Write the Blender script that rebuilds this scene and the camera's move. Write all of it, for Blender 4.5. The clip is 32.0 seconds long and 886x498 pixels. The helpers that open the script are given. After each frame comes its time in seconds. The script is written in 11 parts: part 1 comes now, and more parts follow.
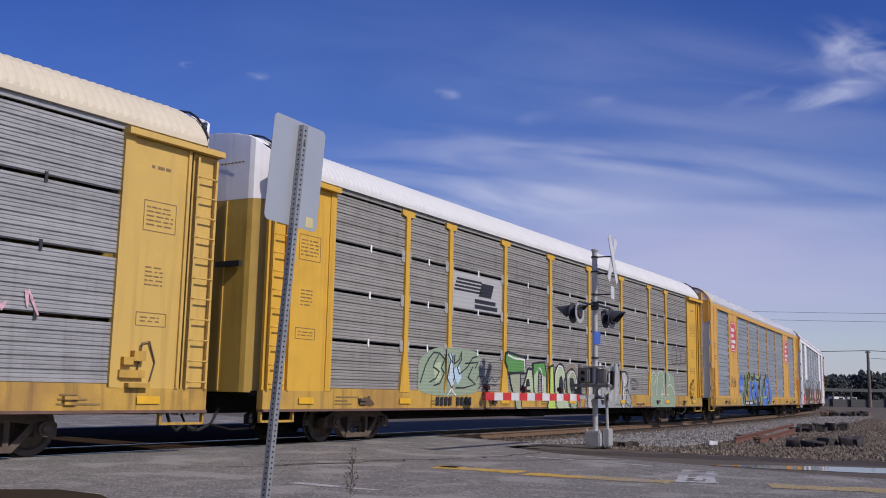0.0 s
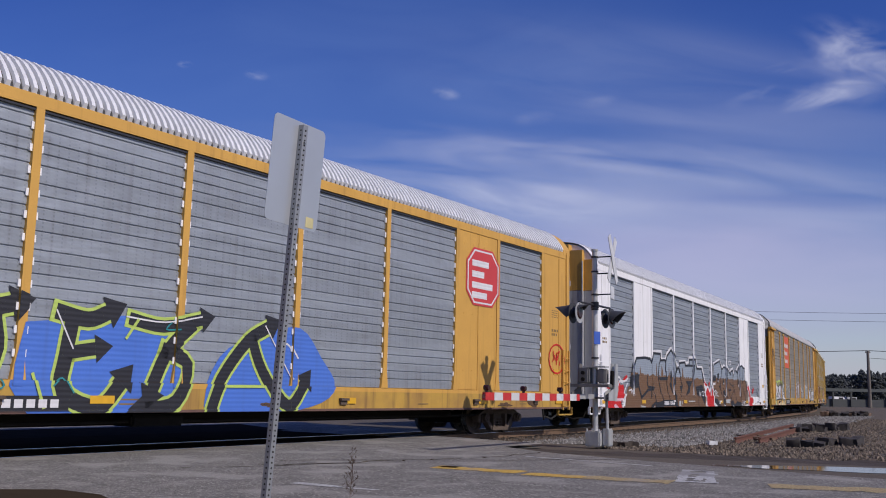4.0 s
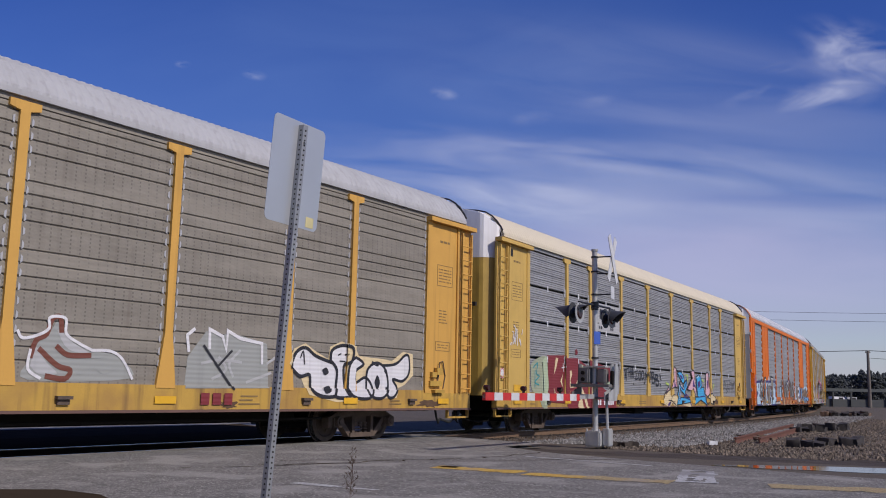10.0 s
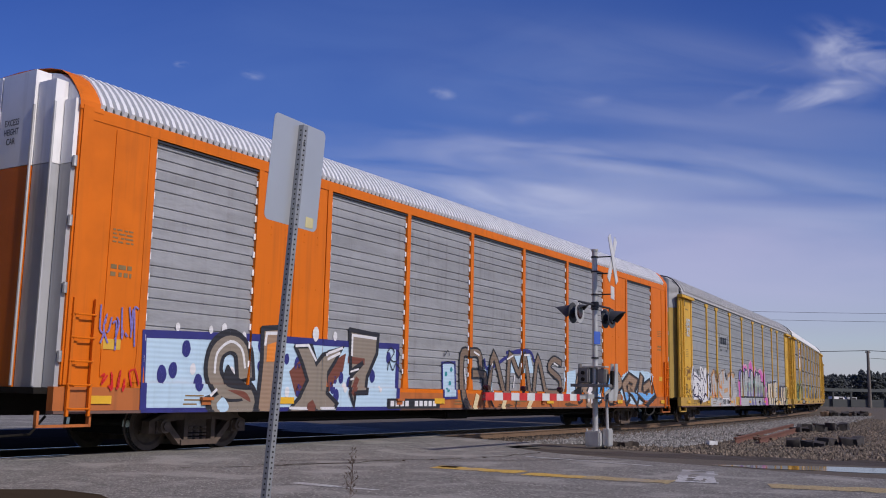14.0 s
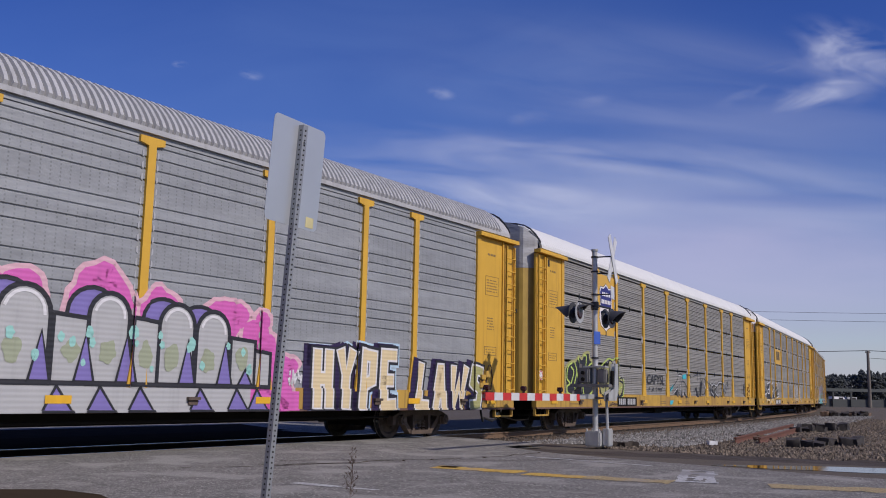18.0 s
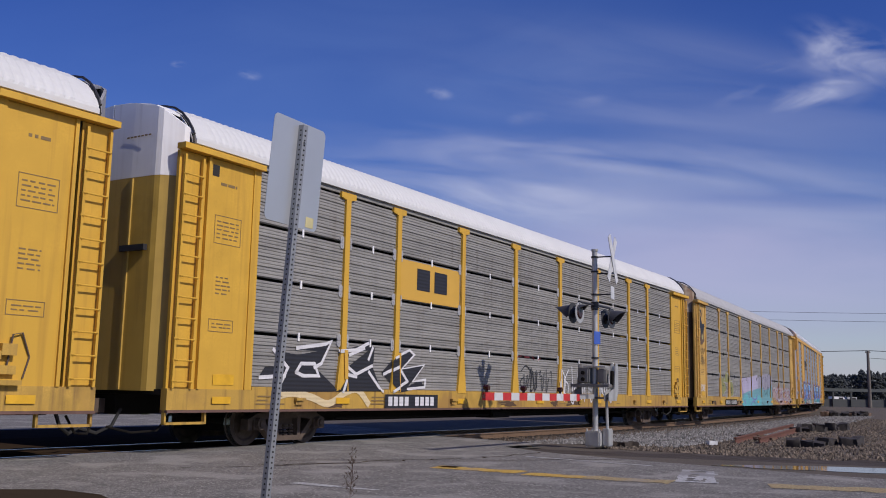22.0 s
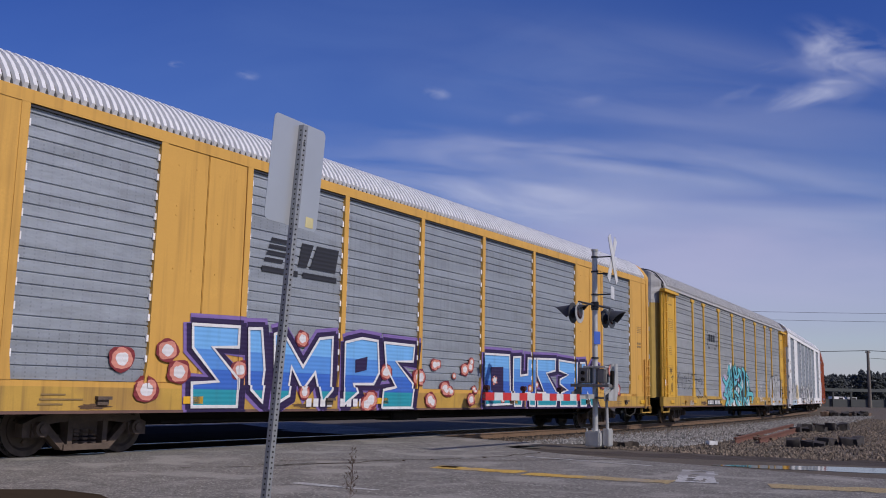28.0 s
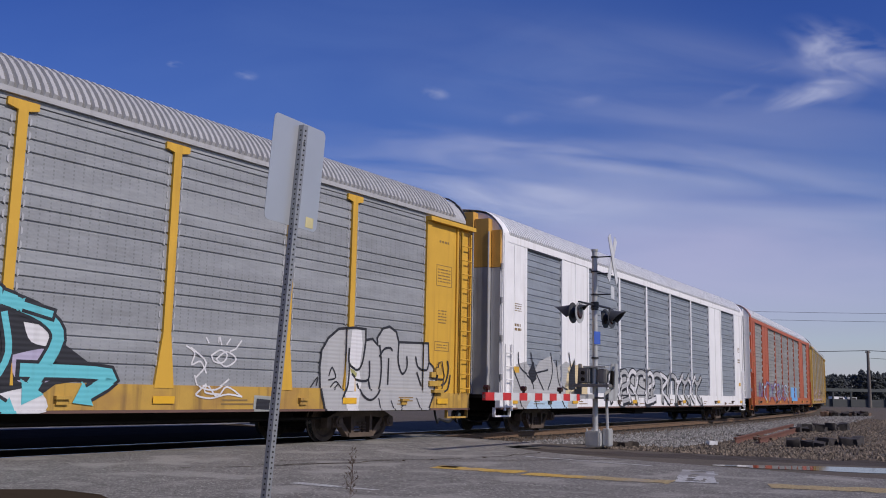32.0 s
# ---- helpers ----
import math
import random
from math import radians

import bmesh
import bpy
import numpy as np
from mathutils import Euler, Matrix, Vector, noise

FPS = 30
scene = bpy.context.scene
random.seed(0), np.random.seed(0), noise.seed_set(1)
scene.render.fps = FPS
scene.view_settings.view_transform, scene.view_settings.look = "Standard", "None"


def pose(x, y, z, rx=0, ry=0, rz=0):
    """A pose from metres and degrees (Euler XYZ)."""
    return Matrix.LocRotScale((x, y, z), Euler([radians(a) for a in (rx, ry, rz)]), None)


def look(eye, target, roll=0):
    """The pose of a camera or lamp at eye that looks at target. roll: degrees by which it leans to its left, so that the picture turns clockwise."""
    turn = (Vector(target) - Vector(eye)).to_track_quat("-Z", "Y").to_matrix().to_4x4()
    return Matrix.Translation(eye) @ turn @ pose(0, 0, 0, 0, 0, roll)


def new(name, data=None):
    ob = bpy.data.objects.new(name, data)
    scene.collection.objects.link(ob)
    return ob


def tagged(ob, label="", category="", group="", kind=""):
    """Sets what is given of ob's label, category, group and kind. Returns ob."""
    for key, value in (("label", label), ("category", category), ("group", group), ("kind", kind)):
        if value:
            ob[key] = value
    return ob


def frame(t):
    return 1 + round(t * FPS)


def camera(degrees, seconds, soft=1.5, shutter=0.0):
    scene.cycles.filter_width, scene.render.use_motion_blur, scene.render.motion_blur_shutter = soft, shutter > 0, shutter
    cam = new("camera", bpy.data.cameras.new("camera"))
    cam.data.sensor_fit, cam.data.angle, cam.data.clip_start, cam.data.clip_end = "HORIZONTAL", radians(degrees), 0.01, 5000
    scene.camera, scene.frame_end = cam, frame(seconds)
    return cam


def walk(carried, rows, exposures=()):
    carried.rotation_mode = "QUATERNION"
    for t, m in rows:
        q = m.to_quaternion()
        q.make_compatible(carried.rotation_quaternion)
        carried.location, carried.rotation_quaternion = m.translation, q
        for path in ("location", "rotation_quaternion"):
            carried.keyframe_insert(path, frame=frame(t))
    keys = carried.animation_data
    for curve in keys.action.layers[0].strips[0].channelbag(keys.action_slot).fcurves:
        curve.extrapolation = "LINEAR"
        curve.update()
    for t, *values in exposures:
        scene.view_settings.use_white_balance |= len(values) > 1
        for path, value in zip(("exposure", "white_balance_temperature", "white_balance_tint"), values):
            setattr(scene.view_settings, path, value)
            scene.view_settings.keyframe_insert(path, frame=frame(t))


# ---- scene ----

# ================= camera, on its stand at the road side =================
cam = camera(50.18, 32.0, soft=1.0)
EYE = (0.0, 0.0, 1.09)
AIM = (0.0, 10.0 * math.cos(0.1491), 1.09 + 10.0 * math.sin(0.1491))
walk(cam, [(0.0, look(EYE, AIM, 1.15)), (32.0, look(EYE, AIM, 1.15))], [(t, e - 0.08, 6040.0, 15.0) for t, e in ((0.0, 0.02), (3.0, 0.0), (5.0, -0.25), (6.0, -0.42), (7.0, -0.38), (8.0, -0.34), (9.0, -0.13), (10.0, -0.07), (17.0, -0.07), (25.0, -0.12), (32.0, -0.12))])

# ================= sky and sun =================
SUN = Vector((0.573, -0.432, 0.60)).normalized()
sun_elev = math.asin(SUN.z)
world = bpy.data.worlds.new("sky")
scene.world = world
world.use_nodes = True
wn = world.node_tree.nodes
sky = wn.new("ShaderNodeTexSky")
sky.sky_type = "NISHITA"
sky.sun_disc = False
sky.sun_elevation = sun_elev
sky.sun_rotation = math.atan2(SUN.x, SUN.y)
sky.air_density, sky.dust_density, sky.ozone_density = 1.0, 0.6, 2.5
wn["Background"].inputs["Strength"].default_value = 0.095
deep = wn.new("ShaderNodeHueSaturation")
deep.inputs["Hue"].default_value, deep.inputs["Saturation"].default_value = 0.529, 1.36
world.node_tree.links.new(sky.outputs[0], deep.inputs["Color"])
world.node_tree.links.new(deep.outputs[0], wn["Background"].inputs["Color"])
sun_data = bpy.data.lights.new("sun", "SUN")
sun_data.energy, sun_data.angle, sun_data.color = 3.8, radians(0.6), (1.0, 0.90, 0.76)
new("sun", sun_data).matrix_world = look(SUN * 100.0, (0, 0, 0))

# ================= the track: one long curve =================
TH0, KAPPA, Y0 = 1.004, 0.00203, 22.403
HALF = 1.6


def track(s, off=HALF):
    """Place and heading on the track; off is the distance inward from the near car side."""
    th = TH0 + KAPPA * s
    x = (math.sin(th) - math.sin(TH0)) / KAPPA
    y = Y0 - (math.cos(th) - math.cos(TH0)) / KAPPA
    return x - off * math.sin(th), y + off * math.cos(th), th


SWAY = ((-4.0, 0.1), (0.0, -0.05), (1.0, -0.27), (2.0, -0.46), (3.5, -0.47), (6.0, -0.33), (9.0, -0.37), (11.0, -0.1), (13.0, 0.04), (14.5, 0.2), (17.0, 0.06), (19.0, -0.12), (20.0, -0.10),
        (21.0, -0.28), (23.0, -0.5), (25.0, -0.40), (28.0, -0.30), (30.0, -0.36), (32.0, -0.3), (36.0, -0.25))


def ease(t):
    """Small surges of the train about its even pull, through the knots of SWAY."""
    k = max(1, min(len(SWAY) - 3, sum(1 for a, _ in SWAY if a <= t) - 1))
    (a, pa), (b, pb), (c, pc), (d, pd) = SWAY[k - 1:k + 3]
    f = (t - b) / (c - b)
    m0, m1 = (pc - pa) / (c - a) * (c - b), (pd - pb) / (d - b) * (c - b)
    return (2 * f ** 3 - 3 * f ** 2 + 1) * pb + (f ** 3 - 2 * f ** 2 + f) * m0 + (3 * f ** 2 - 2 * f ** 3) * pc + (f ** 3 - f ** 2) * m1


def run(t):
    """Metres that the train has rolled by t seconds."""
    u = (t - 16.0) / 16.0
    return 10.4316 * t - 3.44 * u * u + 0.5823 * u ** 3 + 2.073 * u ** 4 - ease(t)


# ================= materials =================
def material(name, color, rough=0.6, metal=0.0, dark=0.75, scale=5.0, grain=0.0, streak=None, streak_amount=0.0,
             bump=0.0, bump_scale=40.0, ribs=0.0, dents=0.0, speck=0.0, island=0.0, spec=0.5, dots=0.0, patch=None, patch_amount=0.0):
    m = bpy.data.materials.new(name)
    m.use_nodes = True
    nt = m.node_tree
    N, L = nt.nodes, nt.links
    b = N["Principled BSDF"]
    b.inputs["Roughness"].default_value = rough
    b.inputs["Metallic"].default_value = metal
    b.inputs["Specular IOR Level"].default_value = spec
    co = N.new("ShaderNodeTexCoord").outputs["Object"]

    def noise_tex(sc, vec=co, detail=5.0):
        n = N.new("ShaderNodeTexNoise")
        n.inputs["Scale"].default_value, n.inputs["Detail"].default_value = sc, detail
        L.new(vec, n.inputs["Vector"])
        return n.outputs["Fac"]

    def ramp(fac, a, c):
        r = N.new("ShaderNodeMapRange")
        r.inputs["From Min"].default_value, r.inputs["From Max"].default_value = a, c
        L.new(fac, r.inputs["Value"])
        return r.outputs["Result"]

    def mix(fac, a, c, amount=1.0):
        x = N.new("ShaderNodeMix")
        x.data_type = "RGBA"
        if amount != 1.0:
            mu = N.new("ShaderNodeMath")
            mu.operation = "MULTIPLY"
            mu.inputs[1].default_value = amount
            L.new(fac, mu.inputs[0])
            fac = mu.outputs[0]
        L.new(fac, x.inputs["Factor"])
        for sock, v in ((x.inputs["A"], a), (x.inputs["B"], c)):
            if hasattr(v, "default_value"):
                L.new(v, sock)
            else:
                sock.default_value = (*v, 1.0)
        return x.outputs["Result"]

    col = mix(ramp(noise_tex(scale), 0.38, 0.66), color, [c * dark for c in color])
    col = mix(ramp(noise_tex(scale * 0.13, detail=3.0), 0.4, 0.65), col, [c * (0.5 + 0.5 * dark) for c in color])
    if grain:
        col = mix(ramp(noise_tex(scale * 14.0), 0.4, 0.65), col, [c * (1.0 - grain) for c in color], 0.8)
    if speck:
        col = mix(ramp(noise_tex(21.0, detail=2.0), 0.5, 0.62), col, [c * 0.35 for c in color], speck)
        col = mix(ramp(noise_tex(33.0, detail=2.0), 0.58, 0.66), col, [min(0.6, c * 1.7) for c in color], speck)
    if patch:
        col = mix(ramp(noise_tex(0.9, detail=8.0), 0.52, 0.62), col, patch, patch_amount)
    if streak:
        mp = N.new("ShaderNodeMapping")
        mp.inputs["Scale"].default_value = (7.0, 7.0, 0.35)
        L.new(co, mp.inputs["Vector"])
        col = mix(ramp(noise_tex(1.0, mp.outputs[0], 6.0), 0.53, 0.75), col, streak, streak_amount)
    if dots:
        # fine columns of small punched holes
        sp = N.new("ShaderNodeSeparateXYZ")
        L.new(co, sp.inputs[0])
        facs = []
        for axis, pitch, keep in (("X", 0.17, 0.16), ("Z", 0.062, 0.5)):
            d = N.new("ShaderNodeMath")
            d.operation = "PINGPONG"
            d.inputs[1].default_value = pitch / 2
            L.new(sp.outputs[axis], d.inputs[0])
            c = N.new("ShaderNodeMath")
            c.operation = "LESS_THAN"
            c.inputs[1].default_value = pitch / 2 * keep
            L.new(d.outputs[0], c.inputs[0])
            facs.append(c.outputs[0])
        mu = N.new("ShaderNodeMath")
        mu.operation = "MULTIPLY"
        L.new(facs[0], mu.inputs[0])
        L.new(facs[1], mu.inputs[1])
        col = mix(mu.outputs[0], col, [c * 0.3 for c in color], dots)
    if island:
        info = N.new("ShaderNodeNewGeometry")
        col = mix(info.outputs["Random Per Island"], col, [c * (1.0 - island) for c in color])
    L.new(col, b.inputs["Base Color"])
    if bump:
        bp = N.new("ShaderNodeBump")
        bp.inputs["Strength"].default_value, bp.inputs["Distance"].default_value = bump, 0.02
        L.new(noise_tex(bump_scale), bp.inputs["Height"])
        L.new(bp.outputs[0], b.inputs["Normal"])
    if dents:
        # dents and buckles of thin sheet, and broad bands of dulled zinc
        mp = N.new("ShaderNodeMapping")
        mp.inputs["Scale"].default_value = (0.9, 0.9, 2.2)
        L.new(co, mp.inputs["Vector"])
        bp = N.new("ShaderNodeBump")
        bp.inputs["Strength"].default_value, bp.inputs["Distance"].default_value = 1.0, dents
        L.new(noise_tex(1.6, mp.outputs[0], 3.0), bp.inputs["Height"])
        L.new(bp.outputs[0], b.inputs["Normal"])
        mb = N.new("ShaderNodeMapping")
        mb.inputs["Scale"].default_value = (0.25, 0.25, 3.1)
        L.new(co, mb.inputs["Vector"])
        col = mix(ramp(noise_tex(1.0, mb.outputs[0], 2.0), 0.42, 0.6), col, [c * 1.16 for c in color], 0.6)
        mv = N.new("ShaderNodeMapping")
        mv.inputs["Scale"].default_value = (1.3, 1.3, 0.8)
        L.new(co, mv.inputs["Vector"])
        col = mix(ramp(noise_tex(2.2, mv.outputs[0], 7.0), 0.5, 0.72), col, [c * 0.7 for c in color], 0.3)
        L.new(col, b.inputs["Base Color"])
    if ribs:
        w = N.new("ShaderNodeTexWave")
        w.bands_direction = "Z"
        w.inputs["Scale"].default_value = 2.0 * math.pi / (20.0 * ribs)
        L.new(co, w.inputs["Vector"])
        bp = N.new("ShaderNodeBump")
        bp.inputs["Strength"].default_value, bp.inputs["Distance"].default_value = 0.16, 0.02
        L.new(w.outputs["Fac"], bp.inputs["Height"])
        L.new(bp.outputs[0], b.inputs["Normal"])
    return m


RUST = (0.10, 0.045, 0.02)
YELLOW = material("yellow_paint", (0.64, 0.375, 0.045), 0.55, spec=0.3, streak=(0.25, 0.12, 0.03), streak_amount=0.35, dark=0.82, scale=2.0, grain=0.1)
PALE = material("faded_yellow_paint", (0.59, 0.39, 0.095), 0.55, streak=(0.25, 0.13, 0.04), streak_amount=0.3, dark=0.84, scale=2.0, grain=0.1)
AMBER = material("amber_yellow_paint", (0.61, 0.345, 0.075), 0.55, spec=0.3, streak=RUST, streak_amount=0.3, dark=0.85, scale=2.0, grain=0.1)
SILL = material("grimy_yellow_paint", (0.54, 0.33, 0.055), 0.65, patch=(0.26, 0.14, 0.05), patch_amount=0.5, streak=(0.10, 0.055, 0.03), streak_amount=0.75, dark=0.7, scale=3.0, grain=0.2)
ORANGE = material("orange_paint", (0.64, 0.145, 0.002), 0.5, spec=0.25, streak=RUST, streak_amount=0.25, dark=0.88, scale=2.0)
REDORANGE = material("red_orange_paint", (0.42, 0.09, 0.03), 0.5, streak=RUST, streak_amount=0.3, dark=0.85, scale=2.0)
WHITE = material("white_paint", (0.82, 0.81, 0.81), 0.5, streak=(0.35, 0.3, 0.25), streak_amount=0.3, dark=0.92, scale=2.0)
OLIVE = material("grimy_ochre_paint", (0.47, 0.31, 0.06), 0.55, streak=RUST, streak_amount=0.35, dark=0.78, scale=2.0)
GALV = material("weathered_galvanised_steel", (0.34, 0.34, 0.345), 0.55, 0.35, streak=(0.16, 0.14, 0.13), streak_amount=0.5, dark=0.85, scale=2.5, grain=0.12, dents=0.035)
GALV_WARM = material("grimy_galvanised_steel", (0.29, 0.28, 0.26), 0.65, 0.2, streak=(0.12, 0.09, 0.07), streak_amount=0.55, dark=0.8, scale=2.5, grain=0.15, dents=0.035)
GALV_BLUE = material("bluish_galvanised_steel", (0.31, 0.335, 0.365), 0.5, 0.35, streak=(0.17, 0.16, 0.16), streak_amount=0.45, dark=0.85, scale=2.5, grain=0.12, dents=0.035, dots=0.35)
ROOF_WHITE = material("white_roof_paint", (0.62, 0.62, 0.61), 0.6, streak=(0.5, 0.48, 0.44), streak_amount=0.25, dark=0.93, scale=1.5)
ROOF_CREAM = material("cream_roof_paint", (0.60, 0.535, 0.40), 0.6, streak=(0.45, 0.38, 0.28), streak_amount=0.3, dark=0.92, scale=1.5)
ROOF_GREY = material("grey_galvanised_roof", (0.40, 0.40, 0.41), 0.8, 0.05, streak=(0.2, 0.19, 0.18), streak_amount=0.4, dark=0.88, scale=1.5)
ROOF_BRIGHT = material("bright_galvanised_roof", (0.74, 0.745, 0.755), 0.5, 0.12, streak=(0.3, 0.3, 0.3), streak_amount=0.3, dark=0.9, scale=1.5)
# groove tones: shade between the roof ribs, put into the colour
ROOF_GROOVE = material("shaded_roof_groove", (0.045, 0.045, 0.048), 0.8, dark=0.7, scale=2.0)
ROOF_GROOVE_PALE = material("pale_shaded_roof_groove", (0.17, 0.17, 0.172), 0.8, dark=0.7, scale=2.0)
DARK = material("dark_gap_steel", (0.022, 0.02, 0.018), 0.8)
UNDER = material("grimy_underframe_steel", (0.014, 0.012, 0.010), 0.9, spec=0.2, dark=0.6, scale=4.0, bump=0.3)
TRUCK = material("rusty_cast_steel", (0.115, 0.082, 0.062), 0.8, dark=0.55, scale=6.0, bump=0.4)
WHEEL = material("worn_wheel_steel", (0.095, 0.07, 0.055), 0.65, 0.3, dark=0.6, scale=8.0)
TREAD = material("polished_tread_steel", (0.45, 0.44, 0.43), 0.25, 0.9)
BLACK = material("black_paint", (0.025, 0.025, 0.03), 0.5)
HOSE = material("black_rubber_hose", (0.02, 0.02, 0.02), 0.7)
RAIL = material("rusted_rail_steel", (0.17, 0.105, 0.062), 0.75, dark=0.6, scale=9.0, bump=0.2)
RAIL_TOP = material("polished_rail_head", (0.5, 0.48, 0.46), 0.25, 0.9)
TIE = material("creosoted_timber", (0.042, 0.035, 0.031), 0.85, dark=0.6, scale=7.0, bump=0.5)
ASPHALT = material("worn_asphalt", (0.275, 0.262, 0.24), 0.92, dark=0.62, scale=3.5, grain=0.6, speck=0.75, patch=(0.36, 0.345, 0.315), patch_amount=0.5, bump=0.8, bump_scale=60.0, spec=0.15)
DIRT = material("gravelly_dirt", (0.115, 0.092, 0.068), 0.95, dark=0.6, scale=0.5, grain=0.4, patch=(0.09, 0.075, 0.06), patch_amount=0.7, bump=0.8, bump_scale=30.0)
STONE = material("ballast_stone", (0.40, 0.385, 0.36), 0.9, dark=0.6, scale=3.0, island=0.82)
ALU = material("sign_back_aluminium", (0.50, 0.52, 0.54), 0.42, 0.55, dark=0.93, scale=3.0)
POST = material("galvanised_post", (0.34, 0.35, 0.36), 0.5, 0.5, dark=0.8, scale=9.0)
MAST = material("aluminium_mast", (0.52, 0.52, 0.51), 0.45, 0.35, dark=0.75, scale=4.0, streak=(0.2, 0.18, 0.16), streak_amount=0.4)
REDTAPE = material("red_reflective_tape", (0.55, 0.03, 0.03), 0.4)
WHITETAPE = material("white_reflective_tape", (0.64, 0.64, 0.64), 0.4)
ROADWHITE = material("worn_white_road_paint", (0.62, 0.62, 0.60), 0.7, dark=0.6, scale=9.0, grain=0.5, speck=0.9, patch=(0.2, 0.19, 0.18), patch_amount=0.8)
ROADYELLOW = material("worn_yellow_road_paint", (0.44, 0.33, 0.16), 0.8, dark=0.65, scale=5.0, grain=0.5, speck=0.7, patch=(0.27, 0.245, 0.21), patch_amount=0.95)
ROADYELLOW_FRESH = material("yellow_road_paint", (0.68, 0.42, 0.07), 0.7, dark=0.65, scale=7.0, grain=0.4, speck=0.5, patch=(0.30, 0.24, 0.16), patch_amount=0.7)
BLUE = material("blue_sign_paint", (0.05, 0.12, 0.5), 0.4)
WATER = material("puddle_water", (0.03, 0.03, 0.03), 0.06)
# tar of the crack seals; also painted shade on the strip past the rails
TAR_AND_SHADE = material("tar_and_shade_tone", (0.056, 0.042, 0.029), 0.9, spec=0.0, dark=0.7, scale=3.0, bump=0.3)
STONE_DARK = material("brown_gravel", (0.27, 0.215, 0.16), 0.95, dark=0.6, scale=3.0, island=0.85)
SOIL = material("damp_soil", (0.065, 0.05, 0.038), 0.9, dark=0.6, scale=4.0, grain=0.4, bump=0.8, bump_scale=25.0)
LENS = material("dark_red_lens", (0.035, 0.006, 0.006), 0.25)
# brown-black that paints deeper shade onto the road below the train
CROSSING_SHADE = material("crossing_shade_brown", (0.05, 0.034, 0.022), 0.95, spec=0.0, dark=0.7, scale=3.0, bump=0.3)
STICKER = material("yellowed_sticker", (0.62, 0.55, 0.28), 0.6)
WEED = material("dry_weed", (0.09, 0.055, 0.035), 0.9)
RAIL_RED = material("red_rusted_rail", (0.16, 0.065, 0.04), 0.85, dark=0.6, scale=9.0, bump=0.3)
POLE = material("weathered_pole_wood", (0.17, 0.15, 0.13), 0.9, dark=0.7, scale=2.0)
CONCRETE = material("grey_concrete", (0.11, 0.12, 0.115), 0.9, dark=0.75, scale=0.5)
CONCRETE_DARK = material("stained_concrete", (0.09, 0.095, 0.095), 0.9, dark=0.7, scale=0.5)
LEAF = material("distant_foliage", (0.055, 0.062, 0.062), 0.95, dark=0.75, scale=0.2, island=0.3)
SHRUB = material("bush_leaf", (0.07, 0.10, 0.035), 0.8, dark=0.6, scale=3.0, island=0.5)
CLOUD_GLOW = 0.80
SILVER_DOOR = material("dull_silver_door", (0.46, 0.46, 0.47), 0.5, 0.3, dark=0.85, scale=2.0, streak=(0.2, 0.17, 0.15), streak_amount=0.5)
RUSTY_DOOR = material("rust_stained_door", (0.17, 0.10, 0.035), 0.7, patch=(0.03, 0.02, 0.015), patch_amount=0.8, dark=0.45, scale=1.2, streak=(0.05, 0.035, 0.025), streak_amount=0.8)
RUSTY_HEADER = material("rust_stained_white_header", (0.50, 0.44, 0.34), 0.7, dark=0.7, scale=1.5, patch=(0.20, 0.10, 0.05), patch_amount=0.8, streak=RUST, streak_amount=0.7)
PALE_RUSTY = material("rust_streaked_yellow_paint", (0.62, 0.38, 0.085), 0.6, patch=(0.30, 0.15, 0.05), patch_amount=0.45, streak=(0.16, 0.07, 0.03), streak_amount=0.6, dark=0.75, scale=2.0, grain=0.15)
PERF = material("perforated_grey_sheet", (0.30, 0.31, 0.32), 0.6, 0.25, dark=0.86, scale=2.5, grain=0.15, dots=0.45, dents=0.035)
PERF_WARM = material("perforated_grimy_sheet", (0.245, 0.222, 0.183), 0.65, 0.15, dark=0.85, scale=2.5, grain=0.15, dots=0.6, streak=(0.12, 0.09, 0.07), streak_amount=0.4, dents=0.035)
SILL_ORANGE = material("grimy_orange_sill", (0.45, 0.13, 0.025), 0.6, dark=0.75, scale=3.0, streak=RUST, streak_amount=0.5)
RUST_EAVE = material("rusted_eave", (0.16, 0.09, 0.07), 0.8, dark=0.6, scale=3.0)
INK = material("faded_stencil_ink", (0.23, 0.15, 0.055), 0.6)
HOOD = material("faded_black_hood_paint", (0.05, 0.052, 0.06), 0.55, dark=0.7, scale=6.0)
MECH = material("dark_grey_mechanism_paint", (0.17, 0.165, 0.16), 0.6, dark=0.7, scale=5.0, streak=RUST, streak_amount=0.4)
STONE_BROWN = material("rust_stained_ballast", (0.17, 0.125, 0.09), 0.95, dark=0.6, scale=3.0, island=0.7)

# ================= mesh helpers =================
def part(name, bm, mat, parent=None, label="", kind=""):
    """One bmesh as one mesh object under a thing or a part."""
    if isinstance(bm, bmesh.types.BMesh):
        me = bpy.data.meshes.new(name)
        bmesh.ops.recalc_face_normals(bm, faces=bm.faces)
        bm.to_mesh(me)
        bm.free()
        me.materials.append(mat)
    else:
        me = bm
    ob = new(name, me)
    ob.parent = parent
    return tagged(ob, label=label, kind=kind)


def box(bm, x0, x1, y0, y1, z0, z1):
    v = [bm.verts.new((x, y, z)) for x in (x0, x1) for y in (y0, y1) for z in (z0, z1)]
    for f in ((0, 1, 3, 2), (4, 6, 7, 5), (0, 4, 5, 1), (2, 3, 7, 6), (0, 2, 6, 4), (1, 5, 7, 3)):
        bm.faces.new([v[i] for i in f])
    return bm


def boxes(*dims):
    bm = bmesh.new()
    for d in dims:
        box(bm, *d)
    return bm


